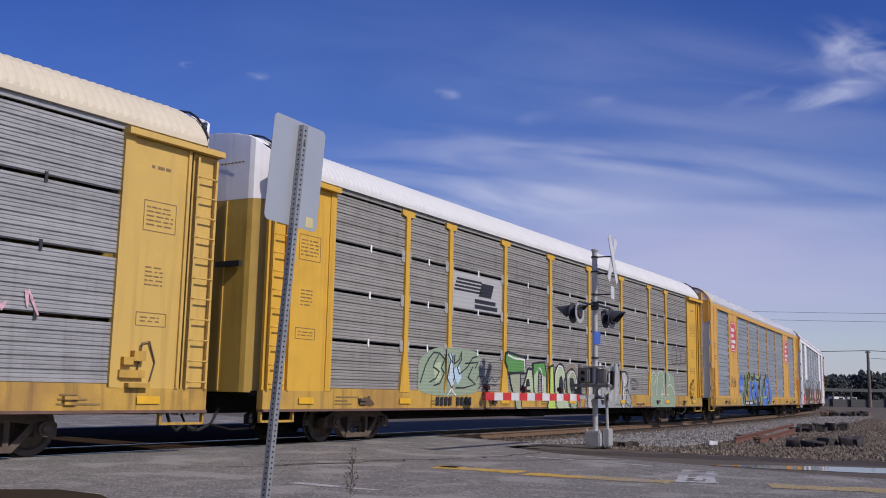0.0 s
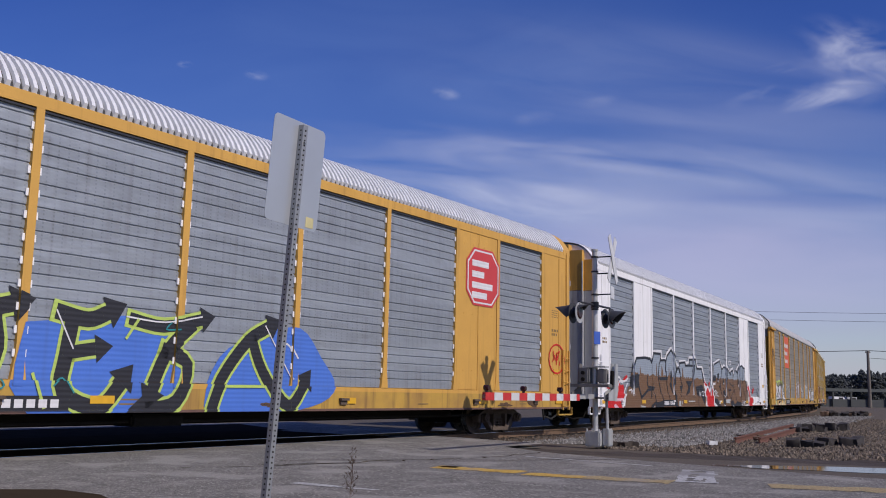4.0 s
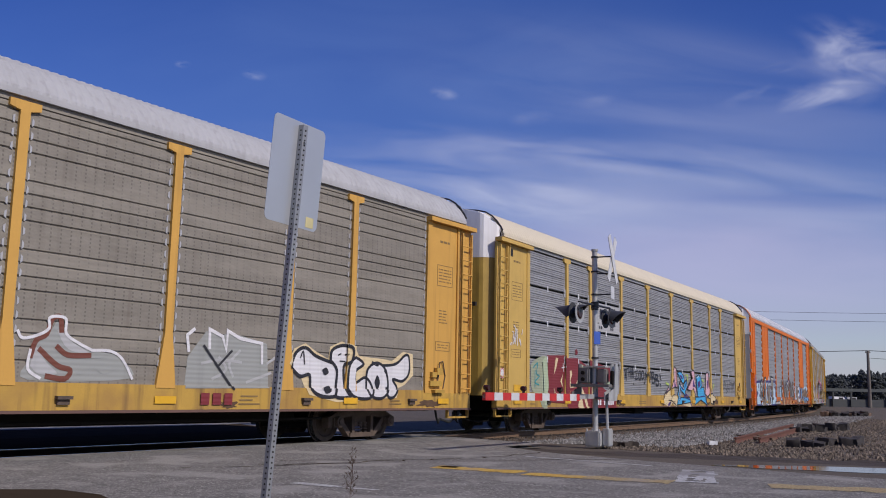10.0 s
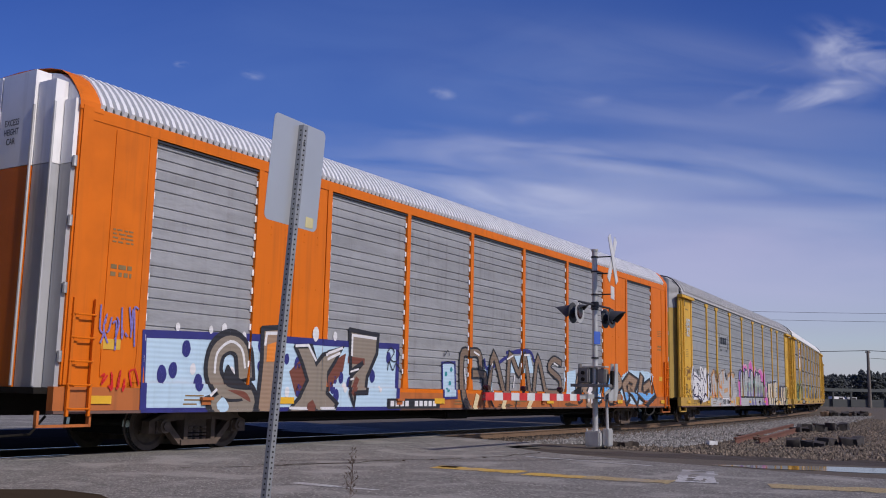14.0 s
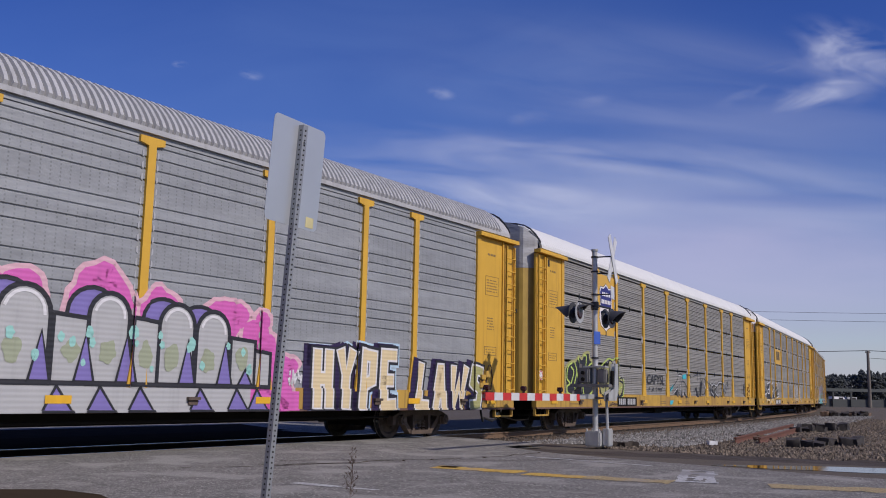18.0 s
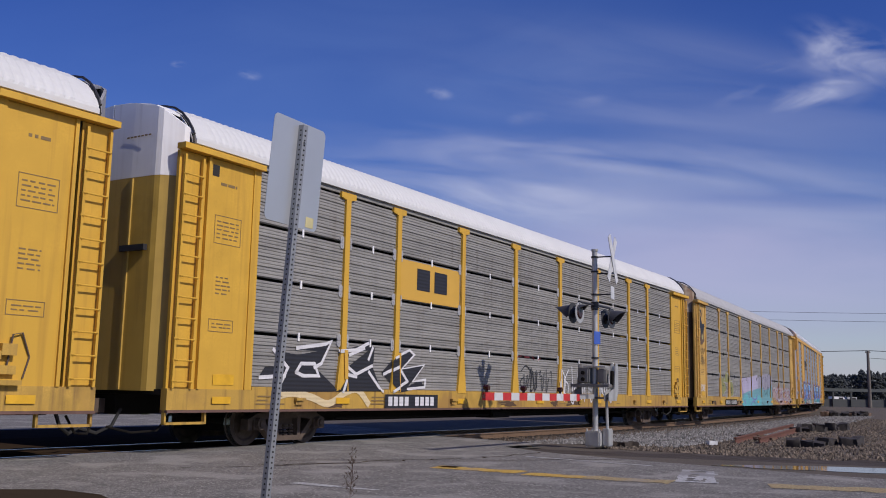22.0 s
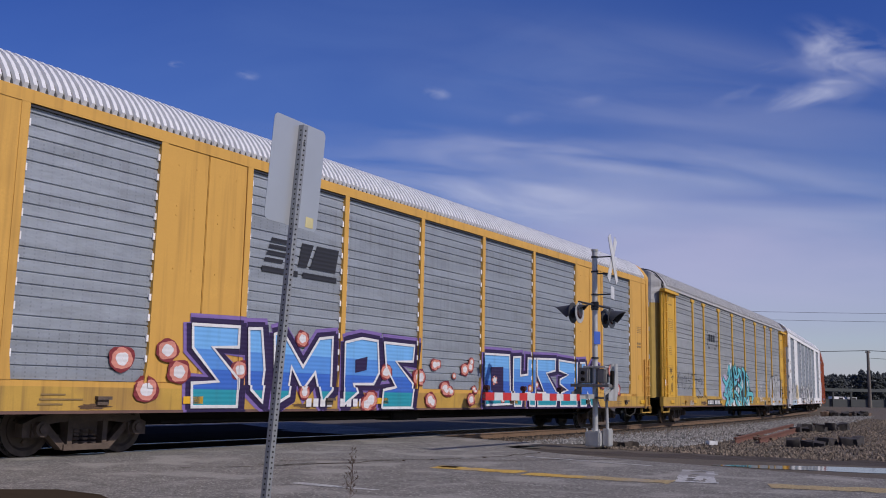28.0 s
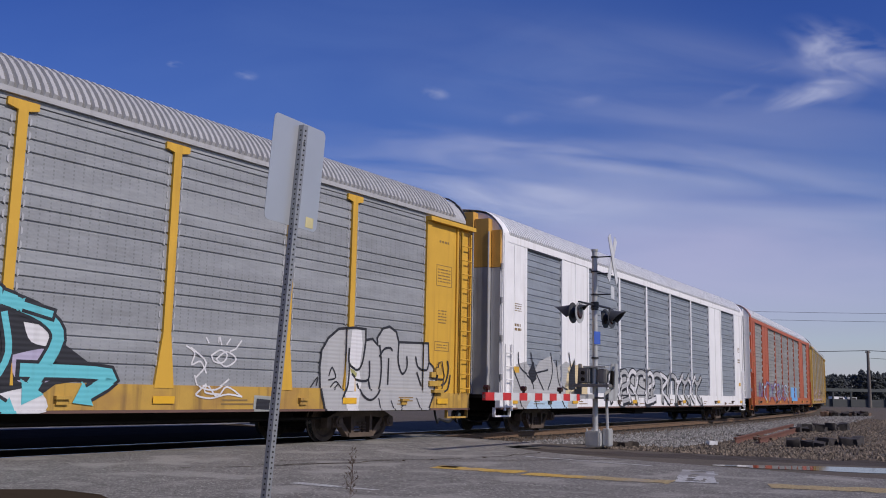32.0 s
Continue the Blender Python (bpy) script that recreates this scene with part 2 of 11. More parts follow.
def soft_box(x0, x1, y0, y1, z0, z1, r=0.02):
    bm = boxes((x0, x1, y0, y1, z0, z1))
    bmesh.ops.bevel(bm, geom=bm.edges[:], offset=r, segments=2, affect="EDGES")
    return bm


def prism(bm, pts, lo, hi, axis="y"):
    """A flat outline swept from lo to hi: pts are (x, z) for axis y, (y, z) for x, (x, y) for z."""
    put = {"y": lambda a, b, c: (a, c, b), "x": lambda a, b, c: (c, a, b), "z": lambda a, b, c: (a, b, c)}[axis]
    A = [bm.verts.new(put(a, b, lo)) for a, b in pts]
    B = [bm.verts.new(put(a, b, hi)) for a, b in pts]
    n = len(pts)
    bm.faces.new(A)
    bm.faces.new(B[::-1])
    for i in range(n):
        bm.faces.new((A[i], B[i], B[(i + 1) % n], A[(i + 1) % n]))
    return bm


def rod(bm, p, q, r, n=8, r2=None):
    p, q = Vector(p), Vector(q)
    d = (q - p).normalized()
    a = d.orthogonal().normalized()
    b = d.cross(a)
    rings = []
    for c, rr in ((p, r), (q, r if r2 is None else r2)):
        rings.append([bm.verts.new(c + (a * math.cos(k * math.tau / n) + b * math.sin(k * math.tau / n)) * rr) for k in range(n)])
    bm.faces.new(rings[0])
    bm.faces.new(rings[1][::-1])
    for k in range(n):
        bm.faces.new((rings[0][k], rings[1][k], rings[1][(k + 1) % n], rings[0][(k + 1) % n]))
    return bm


def tube(bm, pts, r, n=6):
    """A bent pipe through the points, one skin; closed where the ends meet."""
    P = [Vector(p) for p in pts]
    ring = (P[0] - P[-1]).length < 1e-4
    if ring:
        P = P[:-1]
    loops, a = [], None
    for i, p in enumerate(P):
        d = (P[(i + 1) % len(P)] - P[i - 1]) if ring or 0 < i < len(P) - 1 else (P[1] - P[0] if i == 0 else P[-1] - P[-2])
        d = d.normalized()
        a = d.orthogonal().normalized() if a is None else (a - d * a.dot(d)).normalized()
        b = d.cross(a)
        loops.append([bm.verts.new(p + (a * math.cos(k * math.tau / n) + b * math.sin(k * math.tau / n)) * r) for k in range(n)])
    for p, q in zip(loops, loops[1:] + ([loops[0]] if ring else [])):
        for k in range(n):
            bm.faces.new((p[k], p[(k + 1) % n], q[(k + 1) % n], q[k]))
    if not ring:
        bm.faces.new(loops[0])
        bm.faces.new(loops[-1][::-1])
    return bm


# ================= the car racks =================
BODY = 27.3
MID = BODY / 2
TRI_POSTS = (1.85, 4.6, 6.5, 9.35, 12.2, 15.1, 17.95, 20.8, 22.7, 25.45)
BI_BAYS = ((1.72, 4.28), (6.30, 9.18), (9.18, 12.06), (12.06, 14.94), (14.94, 17.82), (17.82, 20.70), (22.72, 25.28))
BI_SOLID = ((4.28, 6.30), (20.70, 22.72))
PITCH_T, TRUCK_U = 0.0885, (3.55, 23.75)
DECK = 1.06
TOP = 5.08


def sheet_panel(x0, x1, profile, y_back, side=-1):
    """A corrugated steel sheet: profile is a list of (depth, z) on its outer face, swept along the car."""
    loop = [(side * d, z) for d, z in profile] + [(side * y_back, profile[-1][1]), (side * y_back, profile[0][1])]
    bm = bmesh.new()
    A = [bm.verts.new((x0, y, z)) for y, z in loop]
    B = [bm.verts.new((x1, y, z)) for y, z in loop]
    n = len(loop)
    for i in range(n):
        bm.faces.new((A[i], B[i], B[(i + 1) % n], A[(i + 1) % n]))
    bm.faces.new(A)
    bm.faces.new(B[::-1])
    return bm


def ridges(z0, z1, count, base=1.535, amp=0.022):
    """Fine corrugation from z0 to z1, every third groove deeper."""
    out = []
    h = (z1 - z0) / count
    for i in range(count):
        z = z0 + i * h
        low = base - (0.016 if i % 3 == 0 else 0.0)
        out += [(low, z), (low, z + 0.10 * h), (base + amp, z + 0.30 * h), (base + amp, z + 0.84 * h)]
    return out + [(base, z1)]


def bands(z0, z1, groups, per, flat, base=1.535, amp=0.024):
    """Groups of sharp creases with flat belts between them."""
    out = [(base + amp, z0)]
    h = (z1 - z0) / groups
    for g in range(groups):
        z = z0 + g * h + h * flat
        step = h * (1 - flat) / per
        for i in range(per):
            a = z + i * step
            out += [(base + amp, a + 0.38 * step), (base, a + 0.46 * step), (base - 0.004, a + 0.56 * step), (base + amp, a + 0.62 * step)]
    return out + [(base + amp, z1)]


ROOF_HALF = [(1.60, 5.265), (1.585, 5.33), (1.53, 5.44), (1.41, 5.60), (1.26, 5.75), (1.06, 5.87), (0.8, 5.935), (0.4, 5.985), (0.0, 6.0)]


def roof_mesh(rib, pitch, name, inset=0.0, side=0.10):
    """Arched roof with ribs running across it and rounded ends."""
    half = ROOF_HALF
    prof = [(-y, z) for y, z in half] + [(y, z) for y, z in half[-2::-1]]
    xs = []
    n = int((BODY - 0.7) / pitch)
    for i in range(n):
        u = 0.35 + i * pitch
        xs += [(u, 0), (u + side * pitch, 1), (u + 0.56 * pitch, 1), (u + (0.56 + side) * pitch, 0)]
    xs = [(0.0, 0), (0.12, 0), (0.24, 0)] + xs + [(BODY - 0.24, 0), (BODY - 0.12, 0), (BODY, 0)]
    verts, faces = [], []
    for u, up in xs:
        e = min(u, BODY - u)
        k = 0.93 if e < 0.05 else (0.97 if e < 0.15 else 1.0)
        for j, (y, z) in enumerate(prof):
            r = rib * up if 0 < j < len(prof) - 1 else 0.0
            verts.append(((u - MID) * (1 - inset / MID), y * (1 if j in (0, len(prof) - 1) else 1 + r / 1.6), 5.265 + (z - 5.265) * k + r * (z - 5.1) / 0.9))
    m = len(prof)
    for i in range(len(xs) - 1):
        for j in range(m - 1):
            a = i * m + j
            faces.append((a, a + 1, a + m + 1, a + m))
    faces.append(tuple(range(m)))
    faces.append(tuple(range(len(verts) - m, len(verts)))[::-1])
    me = bpy.data.meshes.new(name)
    me.from_pydata(verts, [], faces)
    me.update()
    # groove floors take the second slot, where darker colour paints their shade
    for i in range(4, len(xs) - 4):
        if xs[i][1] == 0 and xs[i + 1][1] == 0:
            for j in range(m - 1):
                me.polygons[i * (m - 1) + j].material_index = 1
    return me


ROOFS = {"fine": roof_mesh(0.010, 0.165, "roof_fine", 0.30, 0.25), "coarse": roof_mesh(0.05, 0.145, "roof_coarse", 0.30), "short": roof_mesh(0.055, 0.145, "roof_short", 0.3)}


def wheelset_mesh():
    bm = bmesh.new()
    outline = [(0.0, 0.0), (0.10, 0.0), (0.10, 0.07), (0.05, 0.12), (0.035, 0.29), (0.065, 0.33), (0.065, 0.415), (-0.035, 0.425), (-0.04, 0.45), (-0.065, 0.45), (-0.065, 0.34), (-0.02, 0.29), (-0.03, 0.12), (-0.08, 0.08), (-0.08, 0.0)]
    n = 24
    for sgn in (-1, 1):
        rings = []
        for k in range(n):
            a = k * math.tau / n
            rings.append([bm.verts.new((r * math.cos(a), sgn * (0.75 + o), r * math.sin(a))) for o, r in outline[1:-1]])
        for k in range(n):
            R, S = rings[k], rings[(k + 1) % n]
            for i in range(len(R) - 1):
                bm.faces.new((R[i], S[i], S[i + 1], R[i + 1]))
        bm.faces.new([r[0] for r in rings])
        bm.faces.new([r[-1] for r in rings][::-1])
        for k in range(3):
            a = k * math.tau / 3
            box(bm, 0.2 * math.cos(a) - 0.03, 0.2 * math.cos(a) + 0.03, sgn * 0.80 - 0.02, sgn * 0.80 + 0.02, 0.2 * math.sin(a) - 0.03, 0.2 * math.sin(a) + 0.03)
    rod(bm, (0, -1.05, 0), (0, 1.05, 0), 0.075, 12)
    bmesh.ops.recalc_face_normals(bm, faces=bm.faces)
    me = bpy.data.meshes.new("wheelset")
    bm.to_mesh(me)
    bm.free()
    me.materials.append(WHEEL)
    me.materials.append(TREAD)
    for p in me.polygons:
        d = math.hypot(p.center.x, p.center.z)
        if 0.40 < d < 0.46 and abs(p.normal.y) < 0.5:
            p.material_index = 1
    return me


def side_frame_mesh():
    """Cast side frame: arched top chord, window with springs, bearing boxes at both ends."""
    bm = bmesh.new()
    top = [(-1.12, 0.30), (-1.12, 0.50), (-0.88, 0.60), (-0.45, 0.68), (0.45, 0.68), (0.88, 0.60), (1.12, 0.50), (1.12, 0.30), (0.92, 0.30), (0.88, 0.46), (0.46, 0.52), (-0.46, 0.52), (-0.88, 0.46), (-0.92, 0.30)]
    prism(bm, top, -0.09, 0.09)
    for sg in (-1, 1):
        prism(bm, [(sg * 0.86, 0.50), (sg * 0.72, 0.52), (sg * 0.36, 0.16), (sg * 0.44, 0.10)], -0.08, 0.08)
        prism(bm, [(sg * 0.36, 0.56), (sg * 0.27, 0.56), (sg * 0.27, 0.14), (sg * 0.36, 0.14)], -0.1, 0.1)
        box(bm, sg * 0.865 - 0.13, sg * 0.865 + 0.13, -0.13, 0.10, 0.30, 0.50)
    box(bm, -0.42, 0.42, -0.11, 0.11, 0.09, 0.18)
    for k in (-0.16, 0.0, 0.16):
        for i in range(4):
            rod(bm, (k, 0, 0.18 + i * 0.06), (k, 0, 0.215 + i * 0.06), 0.065, 8)
    bmesh.ops.recalc_face_normals(bm, faces=bm.faces)
    me = bpy.data.meshes.new("side_frame")
    bm.to_mesh(me)
    bm.free()
    me.materials.append(TRUCK)
    return me


def bearing_mesh():
    bm = bmesh.new()
    rod(bm, (0, -0.17, 0.42), (0, 0.0, 0.42), 0.115, 12)
    rod(bm, (0, -0.20, 0.42), (0, -0.17, 0.42), 0.07, 8)
    me = bpy.data.meshes.new("bearing")
    bmesh.ops.recalc_face_normals(bm, faces=bm.faces)
    bm.to_mesh(me)
    bm.free()
    me.materials.append(TRUCK)
    return me


WHEELSET, SIDE_FRAME, BEARING = wheelset_mesh(), side_frame_mesh(), bearing_mesh()
ROLLERS = []


def add_truck(car, u, car_index):
    truck = part("truck", boxes((-0.26, 0.26, -1.0, 1.0, 0.32, 0.55), (-0.4, 0.4, -0.3, 0.3, 0.5, 0.68)), TRUCK, car, "rusty cast steel wheel truck")
    truck.location = (u - MID, 0, 0)
    for sg in (-1, 1):
        fr = part("side_frame", SIDE_FRAME, None, truck)
        fr.location = (0, sg * 1.02, 0)
        if sg > 0:
            fr.rotation_euler = (0, 0, math.pi)
    for dx in (-0.865, 0.865):
        ws = part("wheelset", WHEELSET, None, truck, "worn steel wheelset with polished treads")
        ws.location = (dx, 0, 0.42)
        ROLLERS.append((ws, dx, car_index))
        be = part("bearing_cap", BEARING, None, truck)
        be.location = (dx, -1.06, 0)
    part("brake_beam", boxes((-1.25, -1.17, -0.7, 0.7, 0.28, 0.40)), UNDER, truck)
    part("brake_beam", boxes((1.17, 1.25, -0.7, 0.7, 0.28, 0.40)), UNDER, truck)


def underframe(car, spec):
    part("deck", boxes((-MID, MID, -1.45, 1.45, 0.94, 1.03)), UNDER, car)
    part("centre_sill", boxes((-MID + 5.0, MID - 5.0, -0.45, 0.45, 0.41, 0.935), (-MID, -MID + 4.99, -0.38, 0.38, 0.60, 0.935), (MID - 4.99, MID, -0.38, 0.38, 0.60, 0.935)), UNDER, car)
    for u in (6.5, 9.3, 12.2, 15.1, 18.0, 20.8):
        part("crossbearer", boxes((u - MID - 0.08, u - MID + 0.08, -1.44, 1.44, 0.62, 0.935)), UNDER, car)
    for sg in (-1, 1):
        y0, y1 = (-1.60, -1.46) if sg < 0 else (1.46, 1.60)
        cut = spec.get("cut", 0.0)
        sill = part("side_sill", boxes((-MID + cut, MID - cut, y0, y1, 0.70, 1.045)), spec["sill"], car, "grimy painted side sill with rust streaks")
        part("sill_flange", boxes((-MID + cut, MID - cut, y0 - (0.03 if sg < 0 else 0), y1 + (0.03 if sg > 0 else 0), 0.655, 0.698)), RUST_EAVE, sill)
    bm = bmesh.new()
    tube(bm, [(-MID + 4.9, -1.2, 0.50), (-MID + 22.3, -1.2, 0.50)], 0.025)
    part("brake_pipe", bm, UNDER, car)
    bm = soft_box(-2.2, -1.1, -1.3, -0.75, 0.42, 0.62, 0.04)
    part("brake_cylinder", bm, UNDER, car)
    for sg in (-1, 1):
        x = sg * MID
        bm = boxes((min(x - sg * 0.2, x + sg * 0.42), max(x - sg * 0.2, x + sg * 0.42), -0.12, 0.12, 0.62, 0.86))
        prism(bm, [(x + sg * 0.42, -0.2), (x + sg * 0.66, -0.14), (x + sg * 0.66, 0.16), (x + sg * 0.52, 0.22), (x + sg * 0.42, 0.2)], 0.60, 0.92, "z")
        part("coupler", bm, TRUCK, car, "rusty steel knuckle coupler")
        bm = bmesh.new()
        pts = [(x + sg * 0.02, -0.55, 0.70), (x + sg * 0.16, -0.52, 0.42), (x + sg * 0.38, -0.42, 0.30), (x + sg * 0.62, -0.30, 0.38)]
        tube(bm, pts, 0.03)
        part("air_hose", bm, HOSE, car)
        bm = bmesh.new()
        tube(bm, [(x - sg * 0.3, -1.35, 0.62), (x - sg * 0.1, -1.3, 0.36), (x + sg * 0.25, -1.1, 0.33), (x + sg * 0.5, -0.8, 0.42)], 0.02)
        part("release_rod", bm, UNDER, car)
        bm = boxes((min(x, x - sg * 0.9), max(x, x - sg * 0.9), -1.57, -1.5, 0.46, 0.50), (x - sg * 0.9 - 0.02, x - sg * 0.9 + 0.02, -1.57, -1.5, 0.46, 0.70),
                   (x - sg * 0.02 - 0.02, x - sg * 0.02 + 0.02, -1.57, -1.5, 0.46, 0.70))
        part("step", bm, spec["sill"], car)
    for k, u in enumerate(TRUCK_U):
        add_truck(car, u, spec["n"])


def ladder(car, u0, u1, z0, z1, mat, y=-1.60):
    bm = boxes((u0 - MID, u0 - MID + 0.045, y - 0.05, y, z0, z1), (u1 - MID - 0.045, u1 - MID, y - 0.05, y, z0, z1))
    lad = part("ladder", bm, mat, car)
    z = z0 + 0.12
    me = None
    while z < z1 - 0.05:
        if me is None:
            bm = bmesh.new()
            tube(bm, [(u0 - MID, y - 0.03, 0), (u0 - MID + 0.06, y - 0.085, -0.012), (u1 - MID - 0.06, y - 0.085, -0.012), (u1 - MID, y - 0.03, 0)], 0.014, 6)
            rung = part("rung", bm, mat, lad)
            me = rung.data
        else:
            rung = part("rung", me, None, lad)
        rung.location = (0, 0, z)
        z += 0.345


def text_bars(bm, u0, u1, z0, z1, rows, y, seed, thick=0.42):
    """Rows of small plain bars, for lettering too fine to read."""
    rnd = random.Random(seed)
    h = (z1 - z0) / rows
    for r in range(rows):
        u = u0
        zc = z1 - (r + 0.5) * h
        while u < u1 - 0.03:
            w = rnd.uniform(0.05, 0.16)
            box(bm, u - MID, min(u + w, u1) - MID, y - 0.004, y, zc - 0.5 * thick * h, zc + 0.5 * thick * h)
            u += w + rnd.uniform(0.02, 0.06)
    return bm


def plate_frame(bm, u0, u1, z0, z1, y, w=0.012):
    box(bm, u0 - MID, u1 - MID, y - 0.004, y, z0, z0 + w)
    box(bm, u0 - MID, u1 - MID, y - 0.004, y, z1 - w, z1)
    box(bm, u0 - MID, u0 + w - MID, y - 0.004, y, z0 + w, z1 - w)
    box(bm, u1 - w - MID, u1 - MID, y - 0.004, y, z0 + w, z1 - w)
    return bm


def tri_car(n, spec):
    """Older rack with outside posts, riveted to a flat car."""
    car = tagged(new("autorack_car"), spec["label"], "railway car", "cars of the train")
    paint, sheet = spec["paint"], spec["sheet"]
    underframe(car, spec)
    me = ROOFS[spec.get("roof_kind", "fine")].copy()
    me.materials.append(spec["roof"])
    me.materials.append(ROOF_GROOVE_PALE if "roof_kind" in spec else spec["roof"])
    part("roof", me, None, car, spec["roof_label"])
    for sg in (-1, 1):
        y = sorted((sg * 1.56, sg * 1.50))
        part("eave_beam", boxes((-MID + 0.2, MID - 0.2, y[0], y[1], TOP + 0.02, 5.185)), sheet, car)
        y = sorted((sg * 1.618, sg * 1.50))
        part("roof_flange", boxes((-MID + 0.30, MID - 0.30, y[0], y[1], 5.19, 5.275)), spec["roof"], car)
    edges = TRI_POSTS
    for i in range(len(edges) - 1):
        x0, x1 = edges[i] - MID + 0.02, edges[i + 1] - MID - 0.02
        if spec["panel"] == "rows":
            h = (TOP - DECK) / 4
            for r in range(4):
                z0 = DECK + r * h + 0.03
                bm = sheet_panel(x0, x1, ridges(z0, z0 + h - 0.06, 15, 1.545, 0.012), 1.50)
                panel = part("side_panel", bm, sheet, car)
                if r < 3:
                    xm = (x0 + x1) / 2
                    part("joint_clip", boxes((xm - 0.025, xm + 0.025, -1.575, -1.556, z0 + h - 0.11, z0 + h + 0.05)), WHITE if n % 2 else BLACK, panel)
        else:
            part("side_panel", sheet_panel(x0, x1, bands(DECK + 0.02, TOP, 4, 4, 0.22), 1.50), sheet, car)
            bm = bmesh.new()
            for e, dx in ((x0 + 0.115, 0.035), (x1 - 0.115, -0.035)):
                for k in range(20):
                    z = DECK + 0.12 + k * 0.2
                    prism(bm, [(e, z), (e + dx, z + 0.03), (e + dx, z + 0.10), (e, z + 0.13)], -1.572, -1.55)
            part("scallop", bm, SILVER_DOOR, car, kind="stuff")
        part("side_panel", boxes((x0, x1, 1.50, 1.54, DECK, TOP)), sheet, car)
        # stub of the rack rail above the sill
        part("rack_rail", boxes((x0 + 0.1, x1 - 0.1, -1.595, -1.535, 1.045, 1.10)), spec["sill"], car)
    for i, u in enumerate(edges):
        x = u - MID
        if i in (0, len(edges) - 1):
            for sg in (-1, 1):
                y = sorted((sg * 1.61, sg * 1.49))
                bm = boxes((x - 0.09, x + 0.09, y[0], y[1], 1.045, TOP + 0.02))
                part("post", bm, paint, car)
            continue
        bm = bmesh.new()
        prism(bm, [(x - 0.08, 1.95), (x - 0.08, 4.98), (x - 0.25, 5.02), (x - 0.25, 5.13), (x + 0.25, 5.13), (x + 0.25, 5.02), (x + 0.08, 4.98), (x + 0.08, 1.95), (x + 0.20, 1.05), (x - 0.20, 1.05)], -1.61, -1.545)
        post = part("post", bm, paint, car)
        part("post", boxes((x - 0.08, x + 0.08, 1.545, 1.61, 1.05, 5.13)), paint, car)
        if spec["panel"] == "rows":
            bm = bmesh.new()
            h = (TOP - DECK) / 4
            for r in range(1, 4):
                for dx in (-0.13, 0.13):
                    for dz in (-0.06, 0.06):
                        rod(bm, (x + dx, -1.575, DECK + r * h + dz), (x + dx, -1.55, DECK + r * h + dz), 0.072, 10)
                        rod(bm, (x + dx, -1.585, DECK + r * h + dz), (x + dx, -1.575, DECK + r * h + dz), 0.015, 5)
            part("clip", bm, SILVER_DOOR, post, kind="stuff")
    # ends
    for sg in (-1, 1):
        def ux(u):
            return u if sg < 0 else BODY - u

        def span(a, b):
            return tuple(sorted((ux(a) - MID, ux(b) - MID)))
        a, b = span(0.62, 1.78)
        part("end_plate", boxes((a, b, -1.585, -1.53, 1.045, 5.02)), paint, car)
        a, b = span(0.0, 0.53 if sg > 0 else 0.615)
        part("corner_plate", boxes((a, b, -1.56, -1.50, 1.045, 5.02)), paint, car)
        a, b = span(0.62, 0.68)
        part("corner_rib", boxes((a, b, -1.625, -1.587, 1.045, 5.02)), paint, car)
        a, b = span(-0.03, 1.95)
        part("end_canopy", boxes((a, b, -1.72, -1.52, 5.03, 5.13)), paint, car)
        part("end_plate", boxes((*span(0.0, 1.78), 1.53, 1.585, 1.045, 5.1)), paint, car)
        u0, u1 = sorted((ux(0.05), ux(0.50)))
        ladder(car, u0, u1, 1.05, 4.95, paint)
        # rounded end door in two leaves, its upper part painted apart, arched under the roof
        xd = ux(0.16) - MID
        plan = [(-1.52, -0.10), (-1.47, 0.0), (-1.20, 0.24), (-1.10, 0.27), (-0.55, 0.30), (-0.01, 0.31)]
        arch_z = [5.42, 5.49, 5.745, 5.805, 5.93, 5.968]
        for mirror in (1, -1):
            for name, mat, lo in (("end_door", spec.get("door", OLIVE), 0), ("end_header", spec.get("header", WHITE), 1)):
                bm = bmesh.new()
                rows = []
                for (py, pc), za in zip(plan, arch_z):
                    y, f = py * mirror, xd + sg * pc
                    z0, z1 = (1.0, 4.60) if not lo else (4.604, za)
                    rows.append([bm.verts.new(p) for p in ((f, y, z0), (f, y, z1), (f - sg * 0.05, y, z1), (f - sg * 0.05, y, z0))])
                for p, q in zip(rows, rows[1:]):
                    for k in range(4):
                        bm.faces.new((p[k], q[k], q[(k + 1) % 4], p[(k + 1) % 4]))
                bm.faces.new(rows[0])
                bm.faces.new(rows[-1][::-1])
                part(name, bm, mat, car)
        part("door_rail", boxes((min(xd + sg * 0.29, xd + sg * 0.325), max(xd + sg * 0.29, xd + sg * 0.325), -0.62, -0.56, 1.02, 4.58)), spec.get("door", OLIVE), car)
        bm = bmesh.new()
        rows = []
        for y, z in [(-y, z) for y, z in ROOF_HALF] + [(y, z) for y, z in ROOF_HALF[-2::-1]]:
            ay = abs(y)
            front = 0.24
            for (pa, ca), (pb, cb) in zip(plan, plan[1:]):
                if -pb <= ay <= -pa:
                    front = 0.16 - (ca + (cb - ca) * (ay + pa) / (pa - pb) * -1.0)
            if ay < 0.01:
                front = -0.15
            rows.append([bm.verts.new((ux(u) - MID, y * 0.985, z - 0.03 - d)) for u, d in ((min(front + 0.01, 0.235), 0.0), (0.24, 0.0), (0.24, 0.04), (min(front + 0.01, 0.235), 0.04))])
        for p, q in zip(rows, rows[1:]):
            for k in range(4):
                bm.faces.new((p[k], q[k], q[(k + 1) % 4], p[(k + 1) % 4]))
        part("header_top", bm, spec.get("header", WHITE), car)
